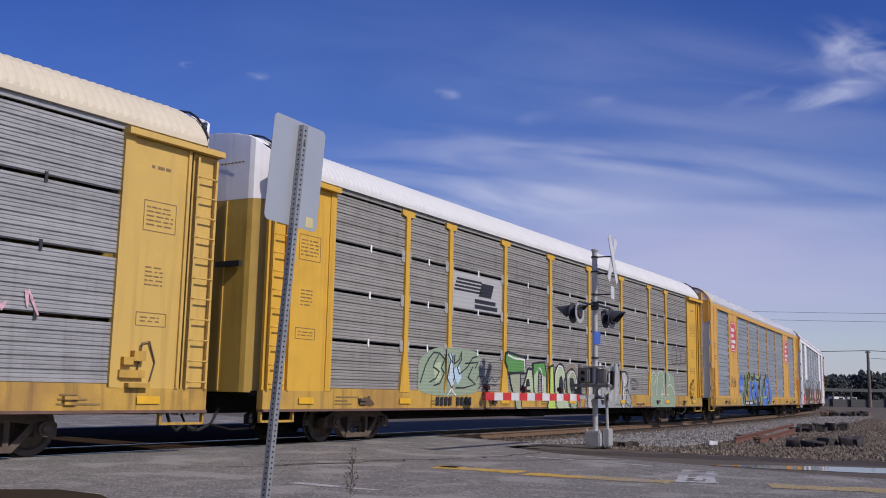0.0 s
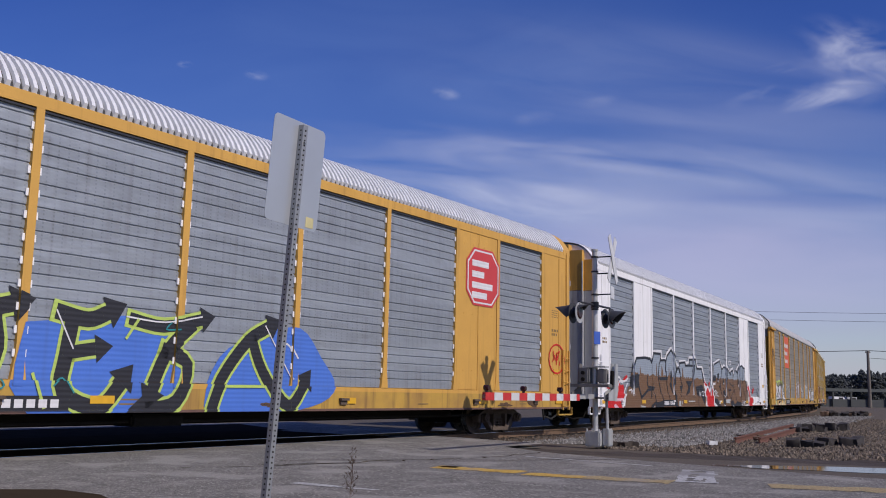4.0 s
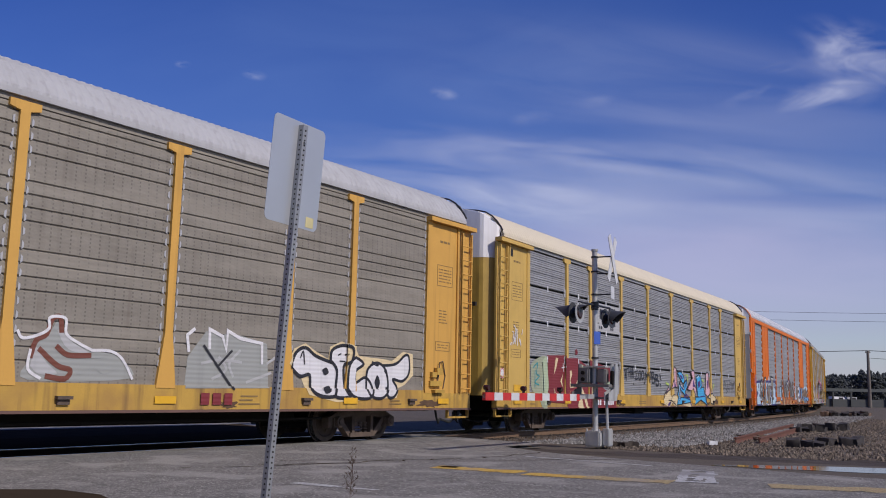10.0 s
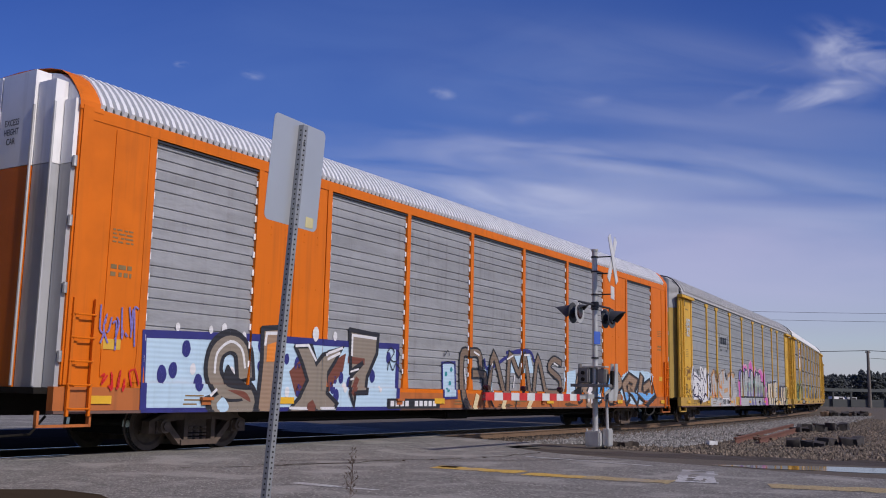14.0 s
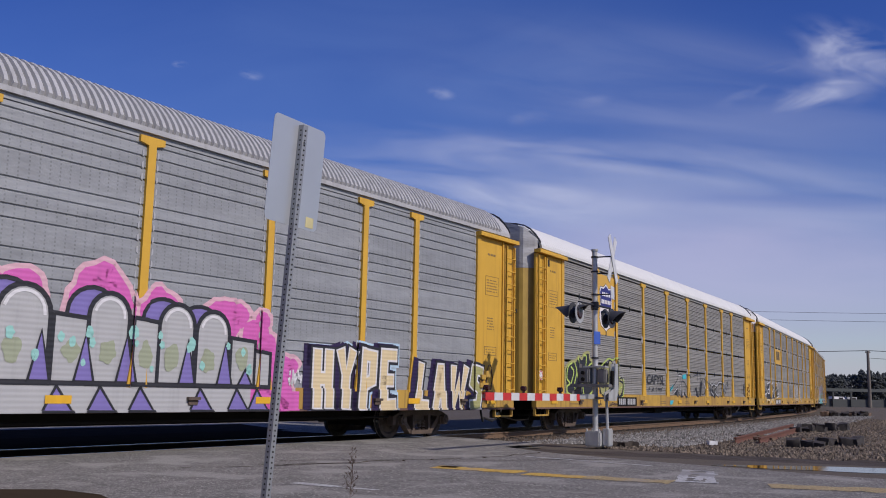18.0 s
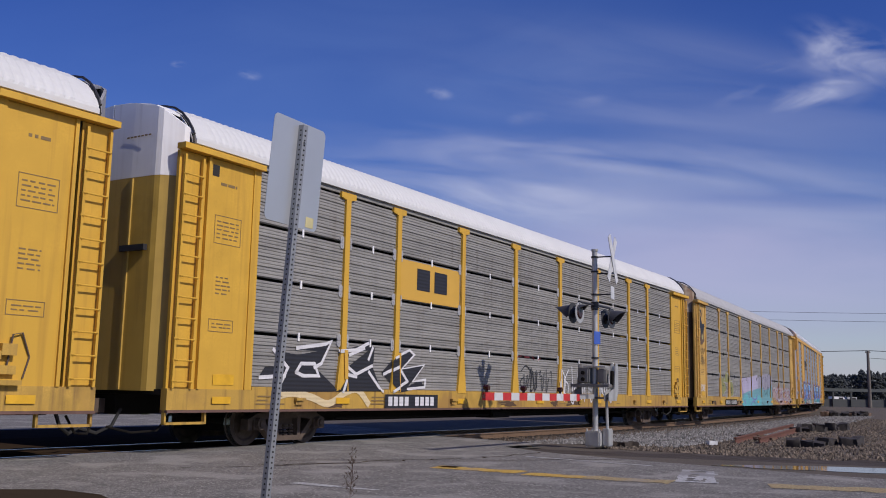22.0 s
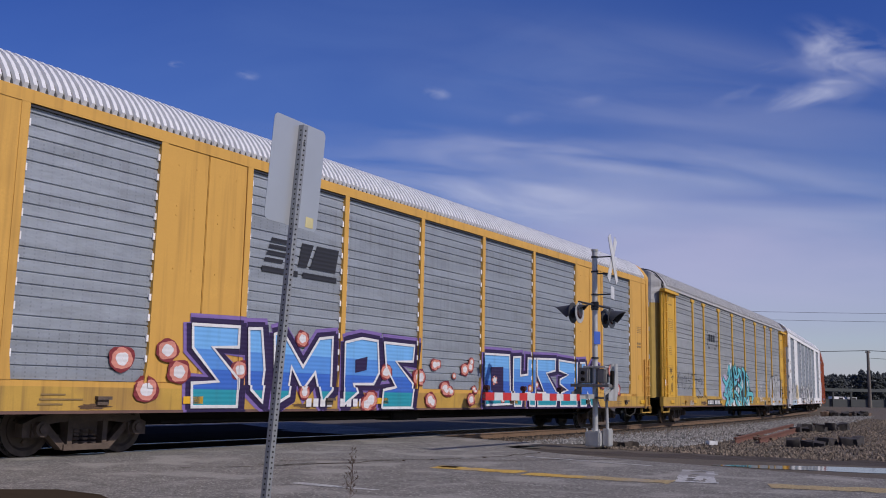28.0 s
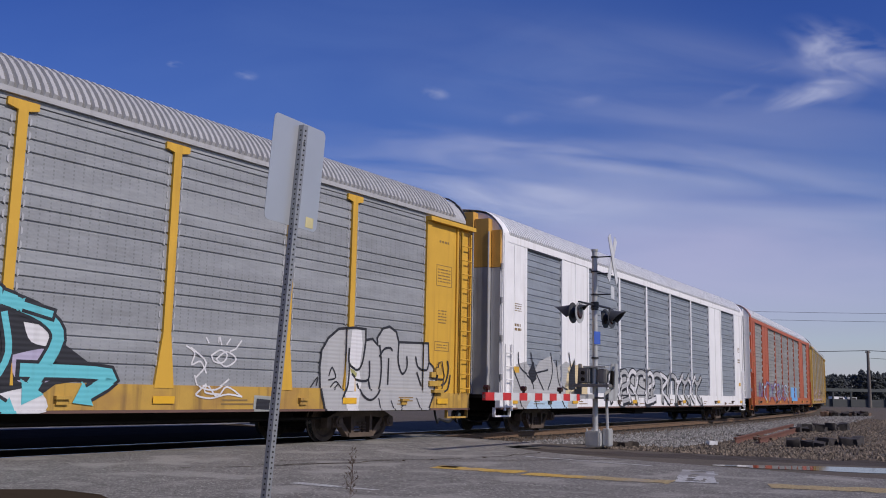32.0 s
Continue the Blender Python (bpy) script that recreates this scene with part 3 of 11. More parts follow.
        part("roof_fill", prism(bmesh.new(), [(-1.5, 4.7)] + [(-y + 0.03, z - 0.035) for y, z in ROOF_HALF] + [(y - 0.03, z - 0.035) for y, z in ROOF_HALF[-2::-1]] + [(1.5, 4.7)], *span(0.24, 0.6), "x"), DARK, car)
        bm = bmesh.new()
        for k in range(7):
            box(bm, xd + sg * 0.318 - 0.004, xd + sg * 0.318 + 0.004, -1.0 + k * 0.09, -0.94 + k * 0.09, 5.30, 5.325)
        part("stencil", bm, INK, car, kind="stuff")
        bm = bmesh.new()
        tube(bm, [(ux(0.27) - MID, -y, z + 0.015) for y, z in ROOF_HALF[1:]], 0.022)
        part("end_bow", bm, BLACK, car)
        part("end_grab", boxes((xd + sg * 0.33 - 0.04, xd + sg * 0.33 + 0.04, -1.05, -0.45, 3.32, 3.42)), BLACK, car)
        if sg < 0:
            part("vent_hole", boxes((*span(0.74, 0.90), -1.588, -1.584, 4.72, 4.92)), DARK, car)
        # small lettering in plain bars
        y = -1.586
        bm = bmesh.new()
        u0, u1 = sorted((ux(0.85), ux(1.5)))
        text_bars(bm, u0 + 0.1, u1 - 0.15, 4.55, 4.67, 1, y, n * 7 + sg)
        plate_frame(bm, u0, u1, 3.55, 4.05, y)
        text_bars(bm, u0 + 0.06, u1 - 0.06, 3.62, 3.98, 5, y, n * 7 + 3 + sg, 0.32)
        text_bars(bm, u0 + 0.1, u1 - 0.2, 2.65, 3.0, 5, y, n * 7 + 4 + sg, 0.32)
        plate_frame(bm, u0 - 0.02, u1 - 0.08, 2.02, 2.24, y)
        text_bars(bm, u0 + 0.06, u1 - 0.14, 2.07, 2.19, 2, y, n * 7 + 5 + sg, 0.32)
        part("stencil", bm, spec.get("ink", INK), car, kind="stuff")
    # hand brake gear at the trailing end
    x = BODY - 1.45 - MID
    brake = part("hand_brake", boxes((x - 0.35, x + 0.12, -1.66, -1.587, 1.2, 1.32)), SILL, car, "grimy hand brake bracket")
    part("bracket", boxes((x - 0.2, x + 0.2, -1.70, -1.587, 1.05, 1.12)), SILL, brake)
    part("bracket", boxes((x - 0.30, x - 0.12, -1.68, -1.587, 1.40, 1.52)), SILL, brake)
    part("bracket", boxes((x - 0.12, x + 0.10, -1.69, -1.587, 1.46, 1.62)), SILL, brake)
    bm = bmesh.new()
    tube(bm, [(x + 0.0, -1.62, 1.3), (x + 0.05, -1.64, 1.75), (x + 0.2, -1.62, 1.78), (x + 0.34, -1.60, 1.45), (x + 0.26, -1.60, 1.15)], 0.014)
    part("brake_rod", bm, TRUCK, brake)
    return car


def bi_car(n, spec):
    """Newer rack with flush posts, solid panels and a bright ribbed roof."""
    car = tagged(new("autorack_car"), spec["label"], "railway car", "cars of the train")
    paint, sheet = spec["paint"], spec["sheet"]
    underframe(car, {**spec, "cut": 0.22})
    me = ROOFS["short"].copy()
    me.materials.append(spec["roof"])
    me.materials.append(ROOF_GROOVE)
    part("roof", me, None, car, spec["roof_label"])
    for sg in (-1, 1):
        y = sorted((sg * 1.612, sg * 1.50))
        part("eave_beam", boxes((-MID + 0.35, MID - 0.35, y[0], y[1], TOP + 0.0, 5.27)), paint, car)
        part("lower_rail", boxes((-MID + 1.5, MID - 1.5, sorted((sg * 1.60, sg * 1.5))[0], sorted((sg * 1.60, sg * 1.5))[1], 1.045, 1.13)), paint, car)
    for u0, u1 in BI_BAYS:
        bm = sheet_panel(u0 - MID + 0.07, u1 - MID - 0.07, bands(1.14, TOP - 0.05, 4, 5, 0.10, 1.534, 0.020), 1.49)
        panel = part("side_panel", bm, sheet, car)
        bm = bmesh.new()
        for i in range(11):
            z = 1.45 + i * 0.33
            for x in (u0 - MID + 0.07, u1 - MID - 0.11):
                box(bm, x, x + 0.04, -1.585, -1.556, z, z + 0.11)
        part("clip", bm, sheet if paint is WHITE else WHITE, panel, kind="stuff")
        part("panel_lip", boxes((u0 - MID + 0.07, u1 - MID - 0.07, -1.60, -1.55, TOP - 0.05, TOP - 0.02)), BLACK, panel)
        part("side_panel", boxes((u0 - MID + 0.07, u1 - MID - 0.07, 1.49, 1.53, 1.13, TOP)), sheet, car)
    for u0, u1 in BI_SOLID:
        m = (u0 + u1) / 2 - MID
        for a, b in ((u0 - MID + 0.07, m - 0.006), (m + 0.006, u1 - MID - 0.07)):
            bm = soft_box(a, b, -1.595, -1.53, 1.13, TOP, 0.012)
            for k in range(2):
                for z in (1.6, 3.0, 3.9, 4.05, 4.75):
                    x = a + 0.25 + k * 0.4
                    box(bm, x, x + 0.025, -1.603, -1.596, z, z + 0.025)
            part("solid_panel", bm, paint, car)
            part("solid_panel", boxes((a, b, 1.53, 1.595, 1.13, TOP)), paint, car)
    for u in sorted({v for pair in BI_BAYS for v in pair}):
        x = u - MID
        w = 0.07
        bm = bmesh.new()
        prism(bm, [(x - w, 1.5), (x - w, TOP), (x + w, TOP), (x + w, 1.5), (x + w + 0.05, 1.13), (x - w - 0.05, 1.13)], -1.61, -1.52)
        part("post", bm, paint, car)
        part("post", boxes((x - w, x + w, 1.52, 1.61, 1.13, TOP)), paint, car)
    for sg in (-1, 1):
        def ux(u):
            return u if sg < 0 else BODY - u

        def span(a, b):
            return tuple(sorted((ux(a) - MID, ux(b) - MID)))
        bm = boxes((*span(0.56, 1.65 if sg < 0 else 1.95), -1.60, -1.53, 1.045, TOP))
        box(bm, *span(0.98, 1.0), -1.615, -1.60, 1.2, TOP - 0.05)
        part("end_plate", bm, paint, car)
        part("end_plate", boxes((*span(0.56, 1.65), 1.53, 1.60, 1.045, TOP)), paint, car)
        part("end_post", soft_box(*span(0.31, 0.56), -1.63, -1.45, 1.045, 5.3, 0.03), paint, car)
        # painted cap over the end of the roof
        half = [(y + 0.02, z + (0.02 if z > 5.3 else -0.06)) for y, z in ROOF_HALF]
        arc = [(-y, z) for y, z in half] + [(y, z) for y, z in half[-2::-1]]
        bm = bmesh.new()
        c0, c1 = span(0.28, 0.70)
        A = [bm.verts.new((c0, y, z)) for y, z in arc]
        B = [bm.verts.new((c1, y, z)) for y, z in arc]
        C = [bm.verts.new((c1 if sg < 0 else c0, y * 0.985, z - 0.03)) for y, z in arc]
        for i in range(len(arc) - 1):
            bm.faces.new((A[i], A[i + 1], B[i + 1], B[i]))
            Q = B if sg < 0 else A
            bm.faces.new((Q[i], Q[i + 1], C[i + 1], C[i]))
        part("roof_cap", bm, spec.get("header", paint) if spec.get("cap") else paint, car)
        # folding end doors: outer leaf wraps round the corner
        xd = ux(0.30) - MID
        out = xd + sg * 0.0
        doors = spec.get("door", WHITE)
        for k, (ya, yb, c) in enumerate(((-1.56, -1.3, 0.06), (-1.28, -0.86, 0.22), (-0.84, -0.02, 0.27), (0.02, 0.84, 0.27), (0.86, 1.28, 0.22), (1.3, 1.56, 0.06))):
            lo, hi = sorted((out - sg * 0.02, out + sg * c))
            part("end_door", boxes((lo, hi, ya, yb, 1.0, 4.35)), spec.get("inner", doors) if abs(ya + yb) < 1.5 else doors, car)
            if k in (1, 2, 3):
                bm = bmesh.new()
                rod(bm, (hi if sg > 0 else lo, ya - 0.01, 1.05), (hi if sg > 0 else lo, ya - 0.01, 5.3), 0.022, 6)
                part("lock_rod", bm, SILVER_DOOR, car)
            part("end_door", boxes((lo, hi, ya, yb, 4.36, 5.86 if abs(ya + yb) < 1.5 else (5.66 if abs(ya + yb) < 2.5 else 5.36))), spec.get("header", doors), car)
        bm = bmesh.new()
        for z in (1.4, 2.4, 3.4, 4.3):
            rod(bm, (out + sg * 0.03, -1.60, z), (out + sg * 0.03, -1.60, z + 0.16), 0.035, 8)
        part("hinge", bm, GALV, car, kind="stuff")
        u0, u1 = sorted((ux(0.40), ux(0.82)))
        ladder(car, u0, u1, 0.62, 2.35, paint, -1.62)
        bm = boxes((ux(1.15) - MID - 0.18, ux(1.15) - MID + 0.18, -1.61, -1.601, 1.62, 1.78))
        part("notice_plate", bm, YELLOW, car, "small yellow notice plate")
        bm = bmesh.new()
        u0, u1 = sorted((ux(1.05), ux(1.45)))
        text_bars(bm, u0, u1, 2.72, 2.95, 2, -1.601, n * 5 + sg, 0.6)
        text_bars(bm, u0, u1, 3.25, 3.5, 4, -1.601, n * 5 + 2 + sg, 0.4)
        part("stencil", bm, spec.get("ink", INK), car, kind="stuff")
    return car

# ================= spray paint and lettering on the cars =================
def sprayed(name, color, rough=0.55):
    return material(name, color, rough, dark=0.86, scale=2.5, grain=0.08, ribs=0.08, streak=[c * 0.55 + 0.02 for c in color], streak_amount=0.35)


S_BLACK = sprayed("black_spray", (0.02, 0.02, 0.025))
S_WHITE = sprayed("white_spray", (0.68, 0.67, 0.68))
S_SILVER = sprayed("silver_spray", (0.42, 0.42, 0.42))
S_PALEGREEN = sprayed("pale_green_spray", (0.42, 0.50, 0.33))
S_GREEN = sprayed("green_spray", (0.10, 0.28, 0.07))
S_LIME = sprayed("lime_spray", (0.45, 0.58, 0.12))
S_OLIVE = sprayed("olive_yellow_spray", (0.36, 0.35, 0.14))
S_BLUE = sprayed("blue_spray", (0.07, 0.17, 0.58))
S_SKY = sprayed("sky_blue_spray", (0.16, 0.40, 0.75))
S_MID = sprayed("mid_blue_spray", (0.04, 0.13, 0.50))
S_AQUA = sprayed("aqua_spray", (0.05, 0.45, 0.55))
S_TEAL = sprayed("teal_spray", (0.03, 0.25, 0.28))
S_PALEBLUE = sprayed("pale_blue_spray", (0.45, 0.60, 0.72))
S_PURPLE = sprayed("purple_spray", (0.022, 0.010, 0.055))
S_VIOLET = sprayed("violet_spray", (0.20, 0.16, 0.42))
S_LAV = sprayed("lavender_spray", (0.42, 0.38, 0.52))
S_PINK = sprayed("pink_spray", (0.62, 0.12, 0.42))
S_PALEPINK = sprayed("pale_pink_spray", (0.66, 0.40, 0.46))
S_RED = sprayed("red_spray", (0.56, 0.012, 0.010))
S_MAROON = sprayed("maroon_spray", (0.20, 0.025, 0.03))
S_ORANGE = sprayed("orange_spray", (0.70, 0.21, 0.02))
S_CREAM = sprayed("cream_spray", (0.68, 0.55, 0.32))
S_BROWN = sprayed("brown_spray", (0.13, 0.075, 0.04))
S_SEPIA = sprayed("sepia_brown_spray", (0.165, 0.088, 0.042))
S_PEACH = sprayed("thin_orange_spray", (0.52, 0.30, 0.14))
S_TAN = sprayed("tan_spray", (0.30, 0.20, 0.13))
S_CORAL = sprayed("coral_spray", (0.60, 0.24, 0.18))
S_GRIME = material("rusty_sill_grime", (0.13, 0.075, 0.04), 0.9, dark=0.6, scale=5.0, grain=0.4)
S_FAINT = sprayed("thin_brownish_spray", (0.24, 0.225, 0.195))
S_DULLPINK = sprayed("dull_pink_spray", (0.42, 0.29, 0.27))
S_DULLGREEN = sprayed("dull_olive_spray", (0.25, 0.25, 0.09))
S_DULLTEAL = sprayed("dull_teal_spray", (0.15, 0.34, 0.38))
S_DULLLAV = sprayed("dull_lavender_spray", (0.32, 0.30, 0.37))
S_AZURE = sprayed("azure_spray", (0.06, 0.38, 0.68))
S_DEEPVIOLET = sprayed("deep_violet_spray", (0.075, 0.035, 0.19))
S_MOSS = sprayed("thin_green_spray", (0.27, 0.34, 0.24))
S_DIM = sprayed("thin_grey_spray", (0.31, 0.32, 0.30))
S_TAUPE = sprayed("taupe_spray", (0.24, 0.20, 0.155))
S_RUSSET = sprayed("russet_spray", (0.16, 0.05, 0.03))
S_SAGE = sprayed("sage_spray", (0.32, 0.35, 0.24))
S_MINT = sprayed("mint_spray", (0.30, 0.58, 0.52))
S_CYAN = sprayed("turquoise_spray", (0.13, 0.50, 0.56))
S_AQUA_DEEP = sprayed("deep_aqua_spray", (0.02, 0.27, 0.34))
S_AQUA_WORN = sprayed("worn_aqua_spray", (0.13, 0.42, 0.46))
S_GLOW = sprayed("pale_violet_glow_spray", (0.20, 0.13, 0.36))
S_MIDSKY = sprayed("cornflower_spray", (0.09, 0.26, 0.64))
S_UMBER = sprayed("umber_spray", (0.19, 0.135, 0.095))
S_SLATE = sprayed("slate_blue_spray", (0.27, 0.31, 0.36))
PLATE_RED = material("red_sign_paint", (0.55, 0.05, 0.05), 0.5, dark=0.9, scale=2.0)
PLATE_ORANGE = material("orange_red_sign_paint", (0.60, 0.09, 0.02), 0.5, dark=0.88, scale=2.0, ribs=0.2)
PLATE_NAVY = material("navy_sign_paint", (0.03, 0.03, 0.18), 0.5)
PLATE_GREY = material("light_grey_panel_paint", (0.40, 0.40, 0.40), 0.6, dark=0.9, scale=2.0, ribs=0.105)
PLATE_YELLOW = material("yellow_sign_paint", (0.62, 0.36, 0.05), 0.5, dark=0.9, scale=2.0)
PLATE_WHITE = material("white_sign_paint", (0.74, 0.73, 0.74), 0.5, dark=0.93, scale=2.0, patch=(0.45, 0.3, 0.2), patch_amount=0.25)

LETTERS = {}
LAYERS = ("mark_bar", "emblem", "graffiti_dot", "graffiti_tag", "graffiti_outline", "graffiti_shadow", "graffiti_rim", "graffiti_foot", "graffiti_cloud", "graffiti_halo", "graffiti", "sill_stencil", "sign_panel", "sign_border", "sign_face", "mark_patch", "sill_stain")


def letters(text, offset):
    """Flat letters in the built-in font, as corners and faces in a unit box."""
    if (text, offset) not in LETTERS:
        cu = bpy.data.curves.new("lettering", "FONT")
        cu.body, cu.offset, cu.resolution_u, cu.space_character = text, offset, 3, 1.0 + 2.2 * offset
        ob = new("lettering", cu)
        me = bpy.data.meshes.new_from_object(ob.evaluated_get(bpy.context.evaluated_depsgraph_get()))
        co = [(v.co.x, v.co.y) for v in me.vertices]
        fs = [tuple(p.vertices) for p in me.polygons]
        bpy.data.objects.remove(ob)
        LETTERS[(text, offset)] = (co, fs)
    return LETTERS[(text, offset)]


for w in ("CAFYSL", "SOME", "EXCESS", "HEIGHT", "CAR"):
    letters(w, 0.01)


def fitted(text, offset, box4, ref=0.055, slant=0.0):
    """The letters laid into (u0, u1, z0, z1); wider outlines spill over evenly."""
    co, fs = letters(text, offset)
    rc, _ = letters(text, ref)
    x0, x1 = min(c[0] for c in rc), max(c[0] for c in rc)
    y0, y1 = min(c[1] for c in rc), max(c[1] for c in rc)
    u0, u1, z0, z1 = box4
    # centre the wider or thinner version on the reference
    a0, a1 = min(c[0] for c in co), max(c[0] for c in co)
    shift = (x0 + x1) / 2 - (a0 + a1) / 2
    kx, kz = (u1 - u0) / (x1 - x0), (z1 - z0) / (y1 - y0)
    out = []
    for x, y in co:
        z = (y - y0) * kz
        out.append((u0 + (x + shift - x0) * kx + slant * z, z0 + z))
    return out, fs


def depth_of(kind, u, z):
    if z < 0.70:
        return 1.633
    if z < 1.046:
        return 1.603
    if kind == "tri":
        if u < 1.76 or u > BODY - 1.76:
            return 1.588
        return 1.614 if min(abs(u - p) for p in TRI_POSTS) < 0.14 else (1.597 if z < 1.10 else 1.561)
    if u < 1.65 or u > BODY - 1.95:
        return 1.604
    edges = [v for pair in BI_BAYS for v in pair]
    if min(abs(u - p) for p in edges) < 0.075:
        return 1.614
    if any(a < u < b for a, b in BI_SOLID):
        return 1.606
    return 1.604 if z < 1.13 else 1.560


def painted(car, kind, shape, mat, layer=1, name="graffiti", label="", below=None):
    """Lay flat shapes on the car's side, following sill, posts and panels."""
    co, fs = shape
    bm = bmesh.new()
    vs = [bm.verts.new((u, 0, z)) for u, z in co]
    for f in fs:
        try:
            bm.faces.new([vs[i] for i in f])
        except ValueError:
            pass
    lo, hi = min(c[0] for c in co), max(c[0] for c in co)
    if kind == "tri":
        cuts = [p + d for p in TRI_POSTS for d in (-0.14, 0.14)] + [1.76, BODY - 1.76]
        levels = (0.70, 1.046, 1.10)
    else:
        cuts = [p + d for p in sorted({v for pair in BI_BAYS for v in pair}) for d in (-0.075, 0.075)] + [1.65, BODY - 1.95]
        levels = (0.70, 1.046, 1.13)
    for c in cuts:
        if lo < c < hi:
            bmesh.ops.bisect_plane(bm, geom=bm.verts[:] + bm.edges[:] + bm.faces[:], plane_co=(c, 0, 0), plane_no=(1, 0, 0))
    for c in levels:
        bmesh.ops.bisect_plane(bm, geom=bm.verts[:] + bm.edges[:] + bm.faces[:], plane_co=(0, 0, c), plane_no=(0, 0, 1))
    bmesh.ops.bisect_plane(bm, geom=bm.verts[:] + bm.edges[:] + bm.faces[:], plane_co=(0, 0, 0.66), plane_no=(0, 0, 1), clear_inner=True)
    if below is not None:
        bmesh.ops.bisect_plane(bm, geom=bm.verts[:] + bm.edges[:] + bm.faces[:], plane_co=(0, 0, below), plane_no=(0, 0, 1), clear_outer=True)
        if not bm.faces:
            bm.free()
            return None
    verts, faces = [], []
    for k, f in enumerate(bm.faces):
        c = f.calc_center_median()
        y = -(depth_of(kind, c.x, c.z) + 0.003 * layer + 0.0004 * (k % 4))
        base = len(verts)
        verts += [(v.co.x - MID, y, v.co.z) for v in f.verts]
        order = list(range(base, base + len(f.verts)))
        faces.append(order if f.normal.y < 0 else order[::-1])
        if kind == "tri" and depth_of(kind, c.x, c.z) == 1.614:
            # paint on the sheet beside the post as well
            base = len(verts)
            verts += [(v.co.x - MID, -(1.561 + 0.003 * layer), v.co.z) for v in f.verts]
            order = list(range(base, base + len(f.verts)))
            faces.append(order if f.normal.y < 0 else order[::-1])
    bm.free()
    me = bpy.data.meshes.new(name)
    me.from_pydata(verts, [], faces)
    me.update()
    me.materials.append(mat)
    return part(name, me, None, car, label, "stuff" if name in LAYERS else "")


def merge(*shapes):
    co, fs = [], []
    for c, f in shapes:
        k = len(co)
        co = co + list(c)
        fs = fs + [tuple(i + k for i in q) for q in f]
    return co, fs


def blob(u0, u1, z0, z1, seed, rough=0.18, n=40, ex=0.55):
    """A cloud with a ragged edge."""
    rnd = random.Random(seed)
    cu, cz = (u0 + u1) / 2, (z0 + z1) / 2
    co = [(cu, cz)]
    for i in range(n):
        a = i * math.tau / n
        r = 1.0 - rough * rnd.random() + min(0.12, 0.5 * rough) * math.sin((3 + seed % 3) * a + seed)
        ca, sa = math.cos(a), math.sin(a)
        co.append((cu + r * (u1 - u0) / 2 * math.copysign(abs(ca) ** ex, ca), cz + r * (z1 - z0) / 2 * math.copysign(abs(sa) ** ex, sa)))
    return co, [(0, 1 + i, 1 + (i + 1) % n) for i in range(n)]


def curve(pts, n=5):
    """A smooth line through the points."""
    out = []
    for i in range(len(pts) - 1):
        p0, p1, p2, p3 = pts[max(0, i - 1)], pts[i], pts[i + 1], pts[min(len(pts) - 1, i + 2)]
        for j in range(n):
            t = j / n
            out.append(tuple(0.5 * (2 * b + (c - a) * t + (2 * a - 5 * b + 4 * c - d) * t * t + (3 * b - a - 3 * c + d) * t ** 3) for a, b, c, d in zip(p0, p1, p2, p3)))
    return out + [tuple(pts[-1])]


def stroke(pts, w, tip=False, end=0.35):
    """A thick bent line with mitred corners; with a tip it ends in an arrow."""
    P = [Vector(p) for i, p in enumerate(pts) if i == 0 or (Vector(p) - Vector(pts[i - 1])).length > 1e-3]
    if len(P) < 2:
        return [], []
    D = [(q - p).normalized() for p, q in zip(P, P[1:])]
    P[0] = P[0] - D[0] * w * end
    P[-1] = P[-1] + D[-1] * w * end
    co, fs = [], []
    for i, p in enumerate(P):
        d0, d1 = D[max(0, i - 1)], D[min(len(D) - 1, i)]
        t = d0 + d1
        t = t.normalized() if t.length > 0.2 else d1
        n = Vector((-t.y, t.x))
        k = w / 2 / max(0.55, abs(n.dot(Vector((-d1.y, d1.x)))))
        co += [(p.x + n.x * k, p.y + n.y * k), (p.x - n.x * k, p.y - n.y * k)]
    for i in range(len(P) - 1):
        fs.append((2 * i, 2 * i + 1, 2 * i + 3, 2 * i + 2))
    if tip:
        q, d = P[-1], D[-1]
        n = Vector((-d.y, d.x)) * w / 2
        k = len(co)
        co += [(q.x + n.x * 2.2, q.y + n.y * 2.2), (q.x - n.x * 2.2, q.y - n.y * 2.2), (q.x + d.x * w * 1.6, q.y + d.y * w * 1.6)]
        fs.append((k, k + 1, k + 2))
    return co, fs


def figure(car, kind, pts, fill, line=None, w=0.07, layer=2, rim=None, smooth=False):
    """A closed painted shape with its outline and an outer rim."""
    pts = list(pts)
    ring = pts + [pts[0]]
    if smooth:
        ring = curve(ring)
    if rim:
        painted(car, kind, stroke(ring, w * 3.2, end=0.1), rim, layer - 1, "graffiti_rim")
    if fill:
        painted(car, kind, poly(ring[:-1]), fill, layer, "graffiti_letter")
    if line:
        painted(car, kind, stroke(ring, w, end=0.3), line, layer + 1, "graffiti_outline")


def arch(u0, u1, z0, z1):
    """A tall letter shape with a round top."""
    r = (u1 - u0) / 2
    h = min(r, 0.6 * (z1 - z0))
    top = [((u0 + u1) / 2 - r * math.cos(i * math.pi / 10), z1 - h + h * math.sin(i * math.pi / 10)) for i in range(11)]
    return [(u0, z0)] + top + [(u1, z0)]


